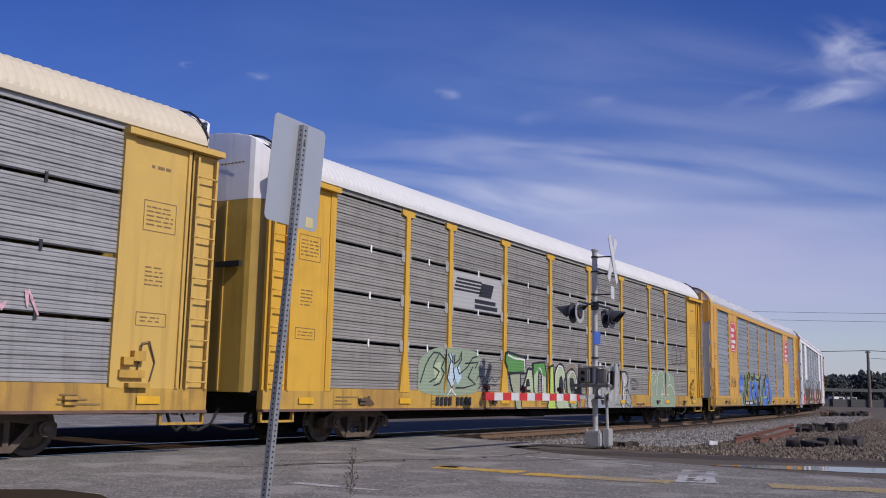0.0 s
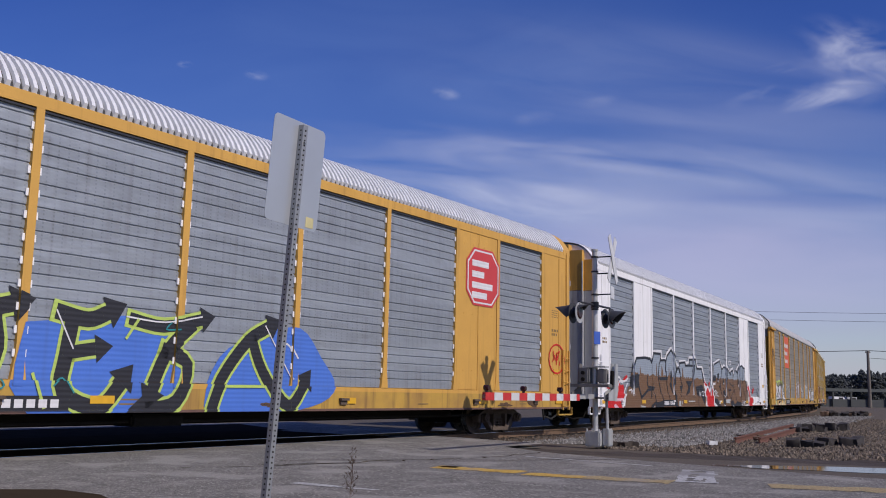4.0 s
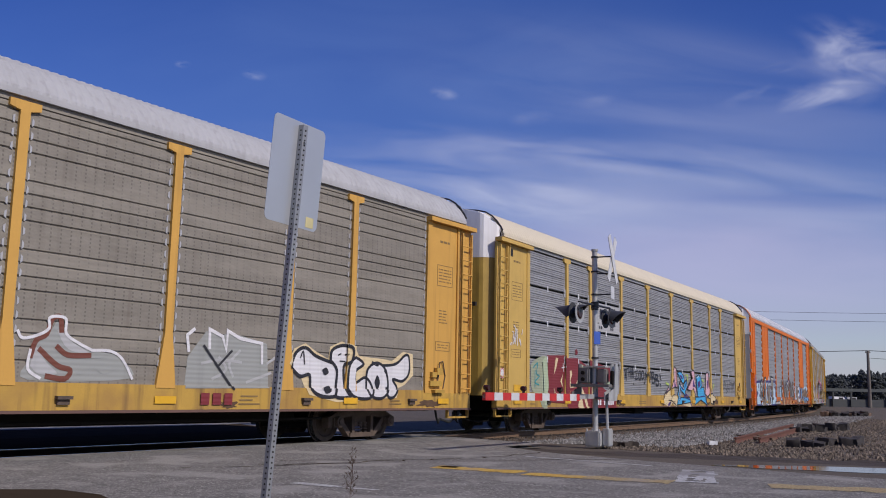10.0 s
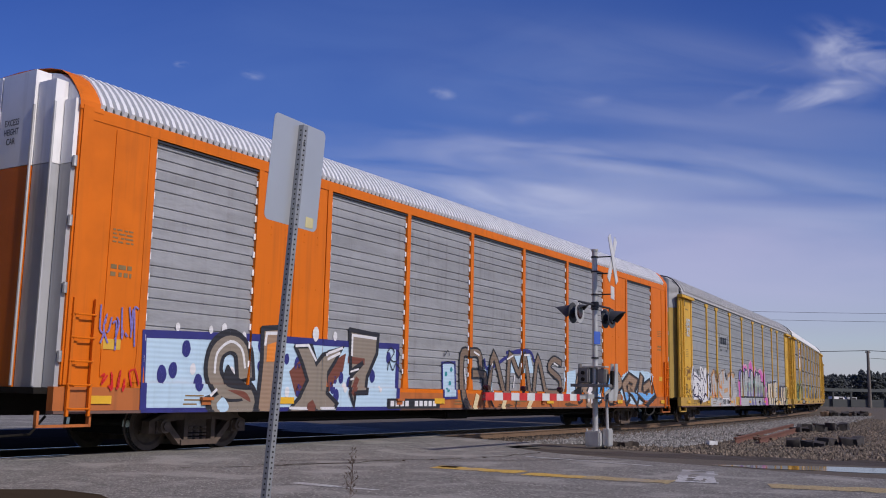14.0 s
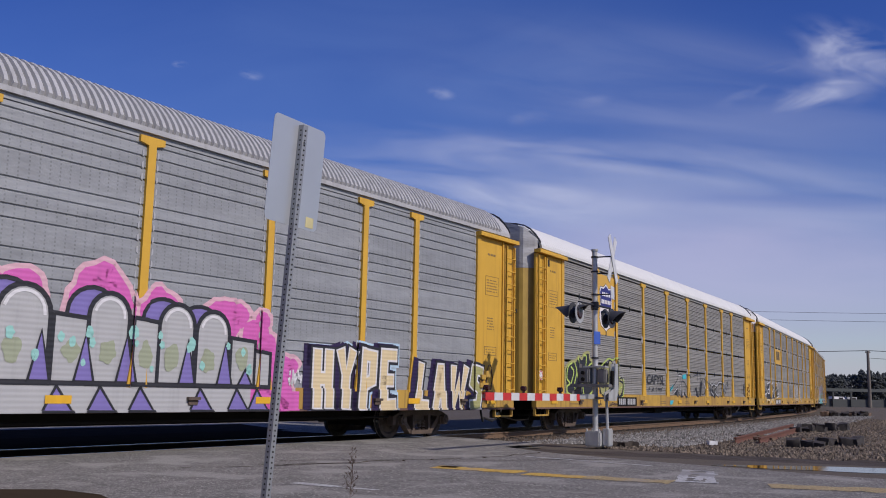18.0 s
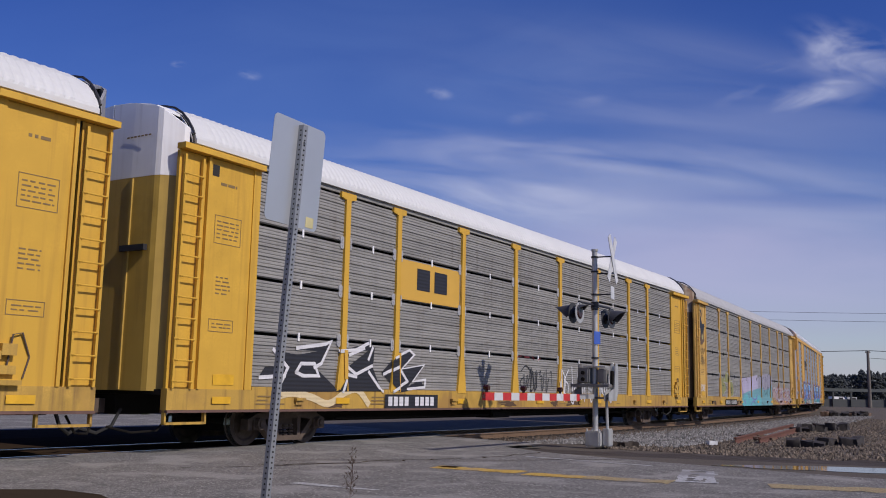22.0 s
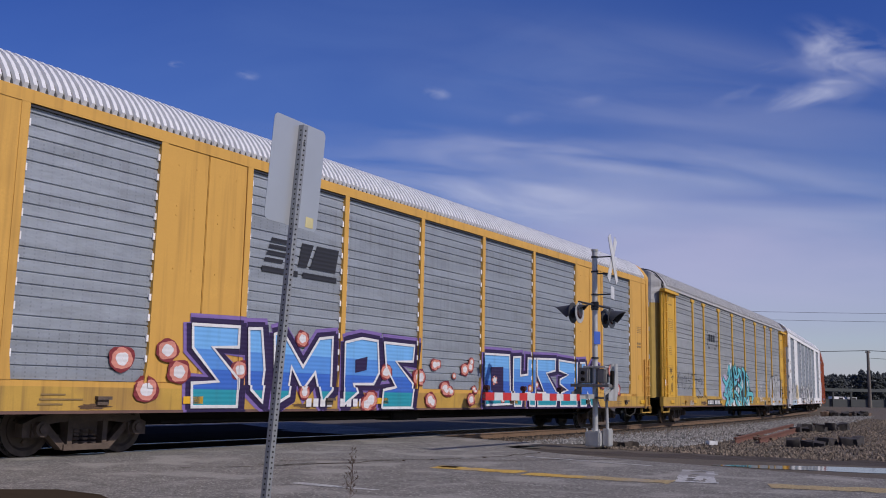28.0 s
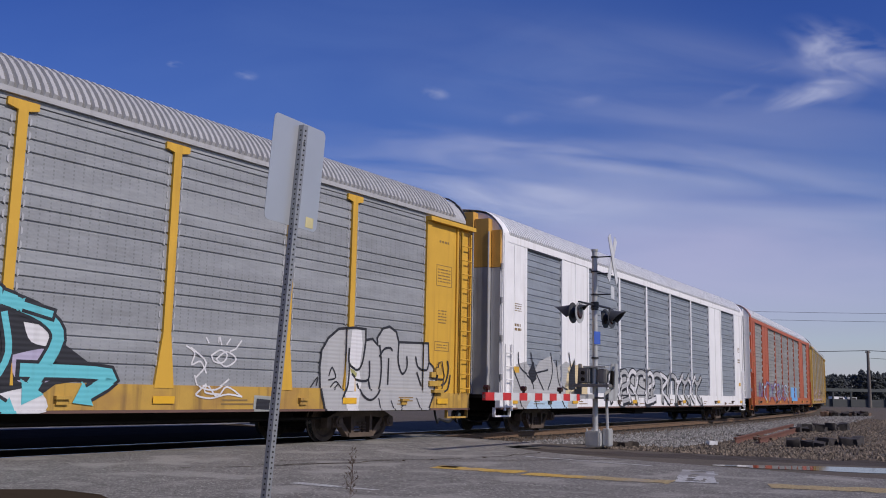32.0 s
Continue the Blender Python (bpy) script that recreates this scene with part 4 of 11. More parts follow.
GLYPH = {
    "A": [[(0, 0), (0.42, 1), (0.58, 1), (1, 0)], [(0.22, 0.36), (0.78, 0.36)]],
    "B": [[(0, 0), (0, 1), (0.8, 0.95), (0.85, 0.62), (0.2, 0.52)], [(0.3, 0.5), (0.95, 0.42), (0.9, 0.05), (0, 0)]],
    "E": [[(1, 1), (0, 1), (0, 0), (1, 0.02)], [(0, 0.5), (0.8, 0.5)]],
    "F": [[(1, 1), (0, 1), (0, 0)], [(0, 0.5), (0.8, 0.5)]],
    "G": [[(1, 0.85), (0.7, 1), (0.1, 0.95), (0, 0.2), (0.3, 0), (0.95, 0.05), (1, 0.45), (0.6, 0.45)]],
    "H": [[(0, 0), (0, 1)], [(1, 0), (1, 1)], [(0, 0.5), (1, 0.5)]],
    "I": [[(0.5, 0), (0.5, 1)]],
    "K": [[(0, 0), (0, 1)], [(1, 1), (0.15, 0.48), (1, 0)]],
    "L": [[(0.1, 1), (0, 0.02), (1, 0)]],
    "M": [[(0, 0), (0.05, 1), (0.5, 0.35), (0.95, 1), (1, 0)]],
    "N": [[(0, 0), (0.02, 1), (0.98, 0), (1, 1)]],
    "O": [[(0.1, 0.05), (0, 0.9), (0.85, 1), (1, 0.1), (0.1, 0.02)]],
    "P": [[(0, 0), (0.02, 1), (0.95, 0.97), (0.95, 0.5), (0.2, 0.42)]],
    "Q": [[(0.1, 0.05), (0, 0.9), (0.85, 1), (1, 0.1), (0.1, 0.02)], [(0.55, 0.3), (1.1, -0.1)]],
    "R": [[(0, 0), (0.02, 1), (0.9, 0.97), (0.9, 0.55), (0.2, 0.48)], [(0.4, 0.48), (1, 0)]],
    "C": [[(1, 0.85), (0.6, 1), (0.08, 0.85), (0, 0.2), (0.4, 0), (1, 0.12)]],
    "D": [[(0.05, 0), (0, 1), (0.7, 0.95), (1, 0.5), (0.75, 0.06), (0.05, 0)]],
    "S": [[(1, 0.95), (0.1, 1), (0.02, 0.62), (0.95, 0.42), (0.9, 0.02), (0, 0)]],
    "T": [[(0, 1), (1, 0.97)], [(0.5, 1), (0.45, 0)]],
    "U": [[(0, 1), (0.05, 0.05), (0.95, 0), (1, 1)]],
    "V": [[(0, 1), (0.45, 0), (0.6, 0), (1, 1)]],
    "W": [[(0, 1), (0.22, 0), (0.5, 0.65), (0.78, 0), (1, 1)]],
    "X": [[(0, 1), (1, 0)], [(0, 0), (1, 1)]],
    "Y": [[(0, 1), (0.5, 0.48), (1, 1)], [(0.5, 0.48), (0.45, 0)]],
    "Z": [[(0, 1), (1, 0.97), (0.05, 0.03), (1, 0)]],
    "1": [[(0, 0), (0.04, 0.8), (0.5, 1), (0.96, 0.8), (1, 0)]],
    "2": [[(0, 0.85), (0.6, 1), (0.95, 0.65), (0.3, 0.42), (0.15, 0), (1, 0.1)]],
    "3": [[(0, 1), (0.8, 0.8), (0.2, 0.42), (1, 0)]],
    "4": [[(0.25, 0), (0, 0.6), (0.4, 1), (0.95, 0.8), (0.75, 0.4), (0.35, 0.5)], [(0.6, 0.4), (1, 0)]],
    "5": [[(0, 0), (0.28, 1), (0.6, 0.2), (1, 0.95)]],
    "6": [[(0.15, 1), (0, 0.3), (0.5, 0), (1, 0.3), (0.8, 0.7), (0.4, 0.5)]],
    "8": [[(0, 0.9), (0.5, 0.7), (1, 1)], [(0.5, 0.75), (0.3, 0.3), (0.8, 0)]],
    "7": [[(0, 0.95), (1, 1), (0.35, 0)]],
}


def block_letters(text, box4, slant=0.0, seed=0, fat=0.27, smooth=False, overlap=0.0):
    """Painted letters as bent strokes, each a little out of line: one list of lines a letter."""
    rnd = random.Random(seed + len(text))
    u0, u1, z0, z1 = box4
    wide = {"I": 0.5, "M": 1.25, "W": 1.3}
    adv = [wide.get(c, 1.0) for c in text]
    cell = (u1 - u0) / sum(adv)
    w = fat * min(cell * 1.15, z1 - z0)
    out, u = [], u0
    for c, a in zip(text, adv):
        lo, hi = z0 + w / 2 + rnd.uniform(0, 0.05), z1 - w / 2 - rnd.uniform(0, 0.07)
        grow = overlap * cell * rnd.uniform(0.5, 1.0)
        a0, a1 = u + w * 0.62 - grow, u + a * cell - w * 0.62 + grow
        lean = rnd.uniform(-0.05, 0.06)
        lines = []
        for path in GLYPH[c]:
            line = [(a0 + (a1 - a0) * x + (slant + lean) * (z - 0.5) * (hi - lo), lo + (hi - lo) * z) for x, z in path]
            lines.append(curve(line) if smooth and len(line) > 2 else line)
        out.append(lines)
        u += a * cell
    return out, w


def word(car, kind, text, box4, fill, outline, shine=None, back=None, low=None, slant=0.0, label="", fat=0.27, smooth=False,
         edge=0.14, shadow=None, drop=(0.09, -0.07), halo=None, overlap=0.0, tips=False):
    """A lettered piece: glow, thrown shadow, outline, rim, fill and a second colour at the foot."""
    u0, u1, z0, z1 = box4
    if back:
        painted(car, kind, blob(u0 - 0.1, u1 + 0.1, max(0.66, z0 - 0.06), z1 + 0.08, len(text) * 7 + int(u0), 0.1, 70), back, 1, "graffiti_cloud")
    out, w = block_letters(text, box4, slant, int(u0), fat, smooth, overlap)
    lines = [p for q in out for p in q]

    def drawn(width, some=lines, dx=0.0, dz=0.0):
        return merge(*[stroke([(a + dx, b + dz) for a, b in p], width, tips and i % 4 == 1) for i, p in enumerate(some)])
    if halo:
        painted(car, kind, drawn(w + edge + 0.11), halo, 1, "graffiti_halo")
    for k in (2, 1):
        painted(car, kind, drawn(w + edge, dx=drop[0] * k / 2, dz=drop[1] * k / 2), shadow or outline, 2, "graffiti_shadow")
    painted(car, kind, drawn(w + edge), outline, 3, "graffiti_outline")
    inner = w
    if shine:
        painted(car, kind, drawn(w), shine, 4, "graffiti_rim")
        inner = w - 0.09
    fills = fill if isinstance(fill, (list, tuple)) else [fill]
    for i, some in enumerate(out):
        painted(car, kind, drawn(inner, some), fills[i % len(fills)], 5, "graffiti_letter", label if i == 0 else "")
    for k, (mat, share) in enumerate(low if isinstance(low, (list, tuple)) else ([(low, 0.34)] if low else [])):
        painted(car, kind, drawn(inner), mat, 6 + k, "graffiti_foot", below=z0 + share * (z1 - z0))


def wild(car, kind, box4, seed, count, fill, outline, width=0.17, edge=0.07, shine=None, back=None, label="", smooth=True):
    """Interlocking letters that nobody can read."""
    rnd = random.Random(seed)
    u0, u1, z0, z1 = box4
    text = "".join(rnd.choice("1234568") for _ in range(count))
    cell = (u1 - u0) / count
    word(car, kind, text, box4, fill, outline, None, back, None, rnd.uniform(-0.1, 0.25), label, width / min(cell * 1.15, z1 - z0), smooth, edge * 1.2,
         None, (0.05, -0.05), None, 0.28, True)
    if shine:
        out, w = block_letters(text, box4, 0.1, int(u0), width / min(cell * 1.15, z1 - z0), smooth, 0.28)
        painted(car, kind, merge(*[stroke([(a - 0.04, b + 0.04) for a, b in q[0][:max(2, len(q[0]) // 2)]], 0.03) for q in out]), shine, 7, "graffiti_rim")


def tag(car, kind, box4, seed, mat, n=9, w=0.035, text=None):
    """Thin scrawled handwriting."""
    if text:
        painted(car, kind, fitted(text, 0.01, box4, 0.01, 0.12), mat, 5, "graffiti_tag")
        return
    rnd = random.Random(seed)
    u0, u1, z0, z1 = box4
    shapes = []
    for k in range(n):
        a = u0 + (u1 - u0) * k / n
        pts = [(a + rnd.uniform(0, 1.3) * (u1 - u0) / n, rnd.uniform(z0, z1)) for _ in range(rnd.choice((3, 4, 4)))]
        shapes.append(stroke(curve(pts), w))
    painted(car, kind, merge(*shapes), mat, 5, "graffiti_tag")


def kind_of(car):
    """Old rack with outside posts, or new flush one."""
    return "tri" if CARS[TRAIN.index(car)][0] is tri_car else "bi"


def fill(car, pts, mat, layer=2, smooth=False):
    """One sprayed patch of colour."""
    ring = list(pts) + [pts[0]]
    painted(car, kind_of(car), poly((curve(ring, 4) if smooth else ring)[:-1]), mat, layer, "graffiti_cloud" if layer < 2 else "graffiti_letter")


def shape(car, pts, mat, line, w, layer=3, smooth=False):
    """A letter with its outline."""
    figure(car, kind_of(car), pts, mat, line, w, layer, None, smooth)


def brush(car, paths, mat, w, layer=4, smooth=True):
    """Lines drawn with the can."""
    painted(car, kind_of(car), merge(*[stroke(curve(p, 4) if smooth and len(p) > 2 else p, w) for p in paths]), mat, layer, "graffiti_outline")


def ribbon(car, paths, mat, edge, w, layer=3):
    """Bent letters of even width on a wider edge colour."""
    lines = [curve(p, 4) if len(p) > 2 else p for p in paths]
    painted(car, kind_of(car), merge(*[stroke(p, w + 0.10) for p in lines]), edge, layer, "graffiti_outline")
    for p in lines:
        painted(car, kind_of(car), stroke(p, w, True, 0.2), mat, layer + 1, "graffiti_letter")


def block_shape(car, pts):
    """A blue block letter: violet glow, dark edge, fading blue face, white rim."""
    kind, ring = kind_of(car), list(pts) + [pts[0]]
    painted(car, kind, stroke(ring, 0.38, end=0.1), S_GLOW, 1, "graffiti_halo")
    painted(car, kind, stroke(ring, 0.24, end=0.1), S_PURPLE, 2, "graffiti_shadow")
    painted(car, kind, stroke([(u + 0.1, z - 0.03) for u, z in ring], 0.22, end=0.1), S_PURPLE, 3, "graffiti_shadow")
    painted(car, kind, poly(pts), S_SKY, 5, "graffiti_letter", "blue block letter with a white rim")
    for mat, top, layer in ((S_MIDSKY, 1.72, 6), (S_MID, 1.38, 7), (S_AQUA_DEEP, 1.04, 8)):
        painted(car, kind, poly(pts), mat, layer, "graffiti_foot", below=top)
    painted(car, kind, stroke(ring, 0.055, end=0.3), S_WHITE, 10, "graffiti_rim")


def rect(u0, u1, z0, z1):
    return [(u0, z0), (u1, z0), (u1, z1), (u0, z1)], [(0, 1, 2, 3)]


def poly(pts):
    return list(pts), [tuple(range(len(pts)))]


def marks(car, kind, u0, u1, z0, z1, n, ink, patch=None):
    """Car marks as plain bars, on a painted patch where there is one."""
    if patch:
        painted(car, kind, rect(u0 - 0.12, u1 + 0.12, z0 - 0.05, z1 + 0.05), patch, 6, "mark_patch")
    w = (u1 - u0) / n
    painted(car, kind, merge(*[rect(u0 + i * w, u0 + (i + 0.72) * w, z0, z1) for i in range(n) if i != 4]), ink, 7, "mark_bar")


def reflectors(car, kind, us):
    for u in us:
        painted(car, kind, rect(u - 0.22, u + 0.22, 0.80, 0.92), REFLECT, 8, "reflector", "yellow reflective strip")


REFLECT = material("yellow_reflective_tape", (0.75, 0.42, 0.02), 0.4)


def end_sign(car, x, y0, z0, plate, ink):
    """Three short words, one below the other, on the leading end of a car; they read from far side to near side."""
    board = part("end_notice", boxes((x - 0.006, x, y0 - 0.41, y0 + 0.05, z0 - 0.05, z0 + 0.47)), plate, car, "white notice plate with black words") if plate else car
    for k, text in enumerate(("CAR", "HEIGHT", "EXCESS")):
        wide = 0.22 if text == "CAR" else 0.36
        co, fs = fitted(text, 0.01, (0.0, wide, z0 + 0.15 * k, z0 + 0.15 * k + 0.105), 0.01)
        me = bpy.data.meshes.new("lettering")
        me.from_pydata([(x - 0.010, y0 - u - (0.07 if text == "CAR" else 0.0), z) for u, z in co], [], fs)
        me.materials.append(ink)
        part("lettering", me, None, board, kind="stuff")

# ================= ground, road and track =================
def ground_sheet():
    bm = bmesh.new()
    xs = [-4000, -600, -120, -40, 40, 120, 600, 4000]
    g = [[bm.verts.new((x, y, -0.16)) for y in xs] for x in xs]
    for i in range(7):
        for j in range(7):
            bm.faces.new((g[i][j], g[i + 1][j], g[i + 1][j + 1], g[i][j + 1]))
    return bm


ground = part("ground", ground_sheet(), DIRT, None, "brown gravelly dirt ground beside the track", "structure")
ROAD_EDGE = [(-0.1, 26.2), (0.55, 23.2), (1.13, 20.84), (2.2, 18.6), (3.6, 16.9), (4.9, 15.6), (6.1, 14.35), (8.2, 12.7), (12, 10.2), (24, 2.5), (50, -14), (50, -40), (-60, -40), (-60, 40), (-30, 60), (-14, 46)]
bm = bmesh.new()
prism(bm, ROAD_EDGE, -0.2, -0.045, "z")
road = part("road", bm, ASPHALT, None, "worn grey asphalt road over the level crossing", "structure")


def strip(bm, a, b, w, z, seed=0):
    """A worn painted line from a to b with ragged edges."""
    rnd = random.Random(seed)
    a, b = Vector(a), Vector(b)
    d = (b - a)
    n = Vector((-d.y, d.x)).normalized()
    k = max(2, int(d.length / 0.15))
    up, dn = [], []
    for i in range(k + 1):
        c = a + d * i / k
        up.append(bm.verts.new((*(c + n * (w / 2 * rnd.uniform(0.6, 1.1))), z)))
        dn.append(bm.verts.new((*(c - n * (w / 2 * rnd.uniform(0.6, 1.1))), z)))
    for i in range(k):
        bm.faces.new((up[i], up[i + 1], dn[i + 1], dn[i]))
    return bm


for pts, w, mt, nm in ((((-0.03, 14.62), (1.2, 13.95)), 0.55, ROADYELLOW_FRESH, "yellow_line"), (((0.0, 14.75), (0.3, 14.6)), 0.30, ROADYELLOW_FRESH, "yellow_line"), (((1.23, 13.7), (2.0, 13.35)), 0.50, ROADYELLOW_FRESH, "yellow_line"), (((2.0, 13.35), (3.1, 12.85)), 0.6, ROADYELLOW, "yellow_line"),
                       (((4.3, 12.6), (9.5, 11.3)), 0.7, ROADYELLOW, "yellow_line"), (((-1.74, 11.75), (-1.2, 11.38)), 0.22, ROADWHITE, "white_line"),
                       (((-1.22, 11.38), (-0.69, 11.1)), 0.10, ROADWHITE, "white_line"), (((1.57, 17.4), (3.44, 15.7)), 0.12, ROADWHITE, "white_line")):
    part(nm, strip(bmesh.new(), *pts, w, -0.040, len(nm)), mt, road)
bm = bmesh.new()
for k, (a, b, w) in enumerate((((3.20, 12.86), (3.86, 15.0), 0.16), ((3.30, 12.95), (3.72, 12.85), 0.22), ((3.62, 12.9), (4.15, 14.75), 0.14), ((3.62, 14.35), (4.10, 14.2), 0.34), ((3.45, 13.6), (3.85, 13.5), 0.24), ((3.78, 14.9), (4.2, 14.75), 0.16), ((3.5, 13.15), (3.9, 14.2), 0.14))):
    strip(bm, a, b, w, -0.0395 + 0.0002 * k, k + 3)
part("stop_mark", bm, ROADWHITE, road, "worn white painted mark")
bm = bmesh.new()
prism(bm, [(-6.5, 9.6), (-5.0, 10.35), (-4.1, 10.5), (-3.5, 10.1), (-3.2, 9.6), (-3.6, 8.8), (-6, 8.6)], -0.044, -0.040, "z")
part("dark_patch", bm, TAR_AND_SHADE, road, "dark patch on the asphalt")
for k, (a, b) in enumerate((((-9.0, 13.2), (3.0, 17.0)), ((-2.6, 14.3), (0.4, 16.6)), ((-6.0, 12.0), (-1.0, 15.2)), ((0.6, 16.6), (1.9, 18.6)))):
    rnd = random.Random(k)
    bm = bmesh.new()
    n = 14
    pts = [Vector(a).lerp(Vector(b), i / n) + Vector((rnd.uniform(-0.12, 0.12), rnd.uniform(-0.12, 0.12))) for i in range(n + 1)]
    for p, q in zip(pts, pts[1:]):
        strip(bm, p, q, 0.05, -0.0415, k)
    part("crack_seal", bm, TAR_AND_SHADE, road)


# dark sheets added over the crossing to deepen the shade under the cars
for i in range(15):
    for off, half in ((HALF, 0.66), (HALF + 2.35, 1.5)):
        x, y, th = track(-29.0 + 2.0 * i, off)
        ob = part("crossing_shade_panel", boxes((-0.99, 0.99, -half, half, -0.06, -0.012)), CROSSING_SHADE, road)
        ob.location, ob.rotation_euler = (x, y, 0), (0, 0, th)


# asphalt ramped up to the rail head beside and between the panels
bm = bmesh.new()
last = None
for i in range(33):
    s = -31.0 + i
    row = [bm.verts.new((*track(s, o)[:2], z)) for o, z in ((-2.2, -0.050), (-1.2, -0.030), (0.0, -0.008), (0.79, -0.004), (0.79, -0.12), (-2.2, -0.12))]
    if last:
        for j in range(5):
            bm.faces.new((last[j], row[j], row[j + 1], last[j + 1]))
    last = row
part("crossing_apron", bm, ASPHALT, road, "worn asphalt ramped up to the rail")
# strip added past the rails: the train's shadow darkened by colour
strip_pts = [track(-31.0 + 2.0 * i, 5.46)[:2] for i in range(17)] + [track(3.0 - 2.0 * i, 9.2)[:2] for i in range(18)]
bm = bmesh.new()
prism(bm, strip_pts, -0.07, -0.040, "z")
part("dark_patch", bm, TAR_AND_SHADE, road, "dark strip painting the train shadow past the rails")


def rails():
    prof = [(-0.07, -0.165), (0.07, -0.165), (0.07, -0.15), (0.012, -0.13), (0.012, -0.045), (0.036, -0.035), (0.036, 0.0), (-0.036, 0.0), (-0.036, -0.035), (-0.012, -0.045), (-0.012, -0.13), (-0.07, -0.15)]
    for off in (HALF - 0.753, HALF + 0.753):
        verts, faces = [], []
        ss = [-60 + 4 * i for i in range(150)]
        for s in ss:
            x, y, th = track(s, off)
            for o, z in prof:
                verts.append((x - o * math.sin(th), y + o * math.cos(th), z))
        m = len(prof)
        for i in range(len(ss) - 1):
            for j in range(m):
                faces.append((i * m + j, i * m + (j + 1) % m, (i + 1) * m + (j + 1) % m, (i + 1) * m + j))
        me = bpy.data.meshes.new("rail")
        me.from_pydata(verts, [], faces)
        me.materials.append(RAIL)
        me.materials.append(RAIL_TOP)
        for k, p in enumerate(me.polygons):
            if k % m == 6:
                p.material_index = 1
        tagged(new("rail", me), "rusty steel rail with a polished head", "rail", "rails of the track", "structure")


rails()
track_bed = tagged(new("track_bed"), "creosoted ties in the ballast under the rails", "track bed", kind="structure")
tie_me = None
for i in range(110):
    x, y, th = track(1.2 + i * 0.55)
    if tie_me is None:
        ob = part("tie", soft_box(-0.11, 0.11, -1.3, 1.3, -0.33, -0.145, 0.012), TIE, track_bed)
        tie_me = ob.data
    else:
        ob = part("tie", tie_me, None, track_bed)
    ob.location, ob.rotation_euler = (x, y, 0), (0, 0, th)


def stones(name, count, place, size, mat, label, seed):
    """Loose broken stone: many small rough lumps in one mesh."""
    rng = np.random.default_rng(seed)
    unit = np.array([(1, 0, 0), (-1, 0, 0), (0, 1, 0), (0, -1, 0), (0, 0, 1), (0, 0, -0.6)], float)
    tri = np.array([(0, 2, 4), (2, 1, 4), (1, 3, 4), (3, 0, 4), (2, 0, 5), (1, 2, 5), (3, 1, 5), (0, 3, 5)])
    V, F = [], []
    for i in range(count):
        x, y, z = place(rng)
        s = size * rng.uniform(0.5, 1.5)
        v = unit * rng.uniform(0.55, 1.2, (6, 3)) * s
        a = rng.uniform(0, 6.28)
        c, d = math.cos(a), math.sin(a)
        v = np.column_stack((v[:, 0] * c - v[:, 1] * d, v[:, 0] * d + v[:, 1] * c, v[:, 2]))
        V.append(v + (x, y, z + 0.25 * s))
        F.append(tri + 6 * i)
    V, F = np.concatenate(V), np.concatenate(F)
    me = bpy.data.meshes.new(name)
    me.from_pydata(V.tolist(), [], F.tolist())
    me.materials.append(mat)
    return tagged(new(name, me), label, "gravel", kind="stuff")


def on_bed(rng):
    s = 2.0 + 58.0 * rng.random() ** 1.7
    out = 0.45 + 3.9 * rng.random() ** 0.9
    if out > 0.8 and s < 2.6 + 0.3 * out:
        s += 2.5
    x, y, _ = track(s, -out)
    return x, y, -0.165 - 0.035 * min(1.0, max(0.0, (2.2 - out) / 1.0)) + 0.02 * rng.random()


def on_dirt(rng):
    s = 2.0 + 45.0 * rng.random() ** 1.5
    out = 3.0 + 8.0 * rng.random()
    x, y, _ = track(s, -out)
    if x < 6.0 and y < 18.0:
        x, y = x + 4.0, y + 4.0
    return x, y, -0.165


stones("ballast", 22000, on_bed, 0.040, STONE, "grey broken ballast stone along the track", 3)


def by_rail(rng):
    s = 1.6 + 60.0 * rng.random() ** 1.7
    x, y, _ = track(s, 2.2 - 2.9 * rng.random())
    return x, y, -0.205


stones("rail_ballast", 6000, by_rail, 0.055, STONE_BROWN, "rust-brown ballast stone beside the rail", 4)
stones("gravel", 16000, on_dirt, 0.038, STONE_DARK, "scattered brown gravel on the dirt", 5)
bm = bmesh.new()
vs = []
for i in range(28):
    a = i * math.tau / 28
    k = 1.0 + 0.10 * math.sin(3 * a) + 0.07 * math.sin(7 * a + 1)
    vs.append((8.1 + 2.9 * k * math.cos(a), 17.25 + 0.66 * k * math.sin(a) - 0.10 * 2.9 * math.cos(a)))
prism(bm, vs, -0.159, -0.152, "z")
part("puddle", bm, WATER, None, "shallow rain puddle at the edge of the road", "structure")
tagged(bpy.data.objects["puddle"], category="water")

# mound of damp soil between gravel and road
bm = bmesh.new()
rows = []
for i in range(41):
    f = i / 40
    c = Vector((1.4, 21.2)).lerp(Vector((9.5, 18.6)), f)
    row = []
    for j in range(9):
        g = j / 8
        d = Vector((0.24, -0.97)) * (g - 0.5) * 1.4
        h = 0.07 * math.sin(math.pi * g) * (0.6 + 0.8 * noise.noise(Vector((f * 14, g * 4, 2.0))))
        row.append(bm.verts.new((c.x + d.x, c.y + d.y, -0.163 + max(0.0, h))))
    rows.append(row)
for a, b in zip(rows, rows[1:]):
    for j in range(8):
        bm.faces.new((a[j], b[j], b[j + 1], a[j + 1]))
part("soil_bank", bm, SOIL, None, "low bank of damp dark soil beside the road", "structure")


# ================= crossing signal with its lowered gate =================
SIG = Vector((3.64, 22.45, -0.115))
ALONG = Vector((0.54, 0.84, 0)).normalized()


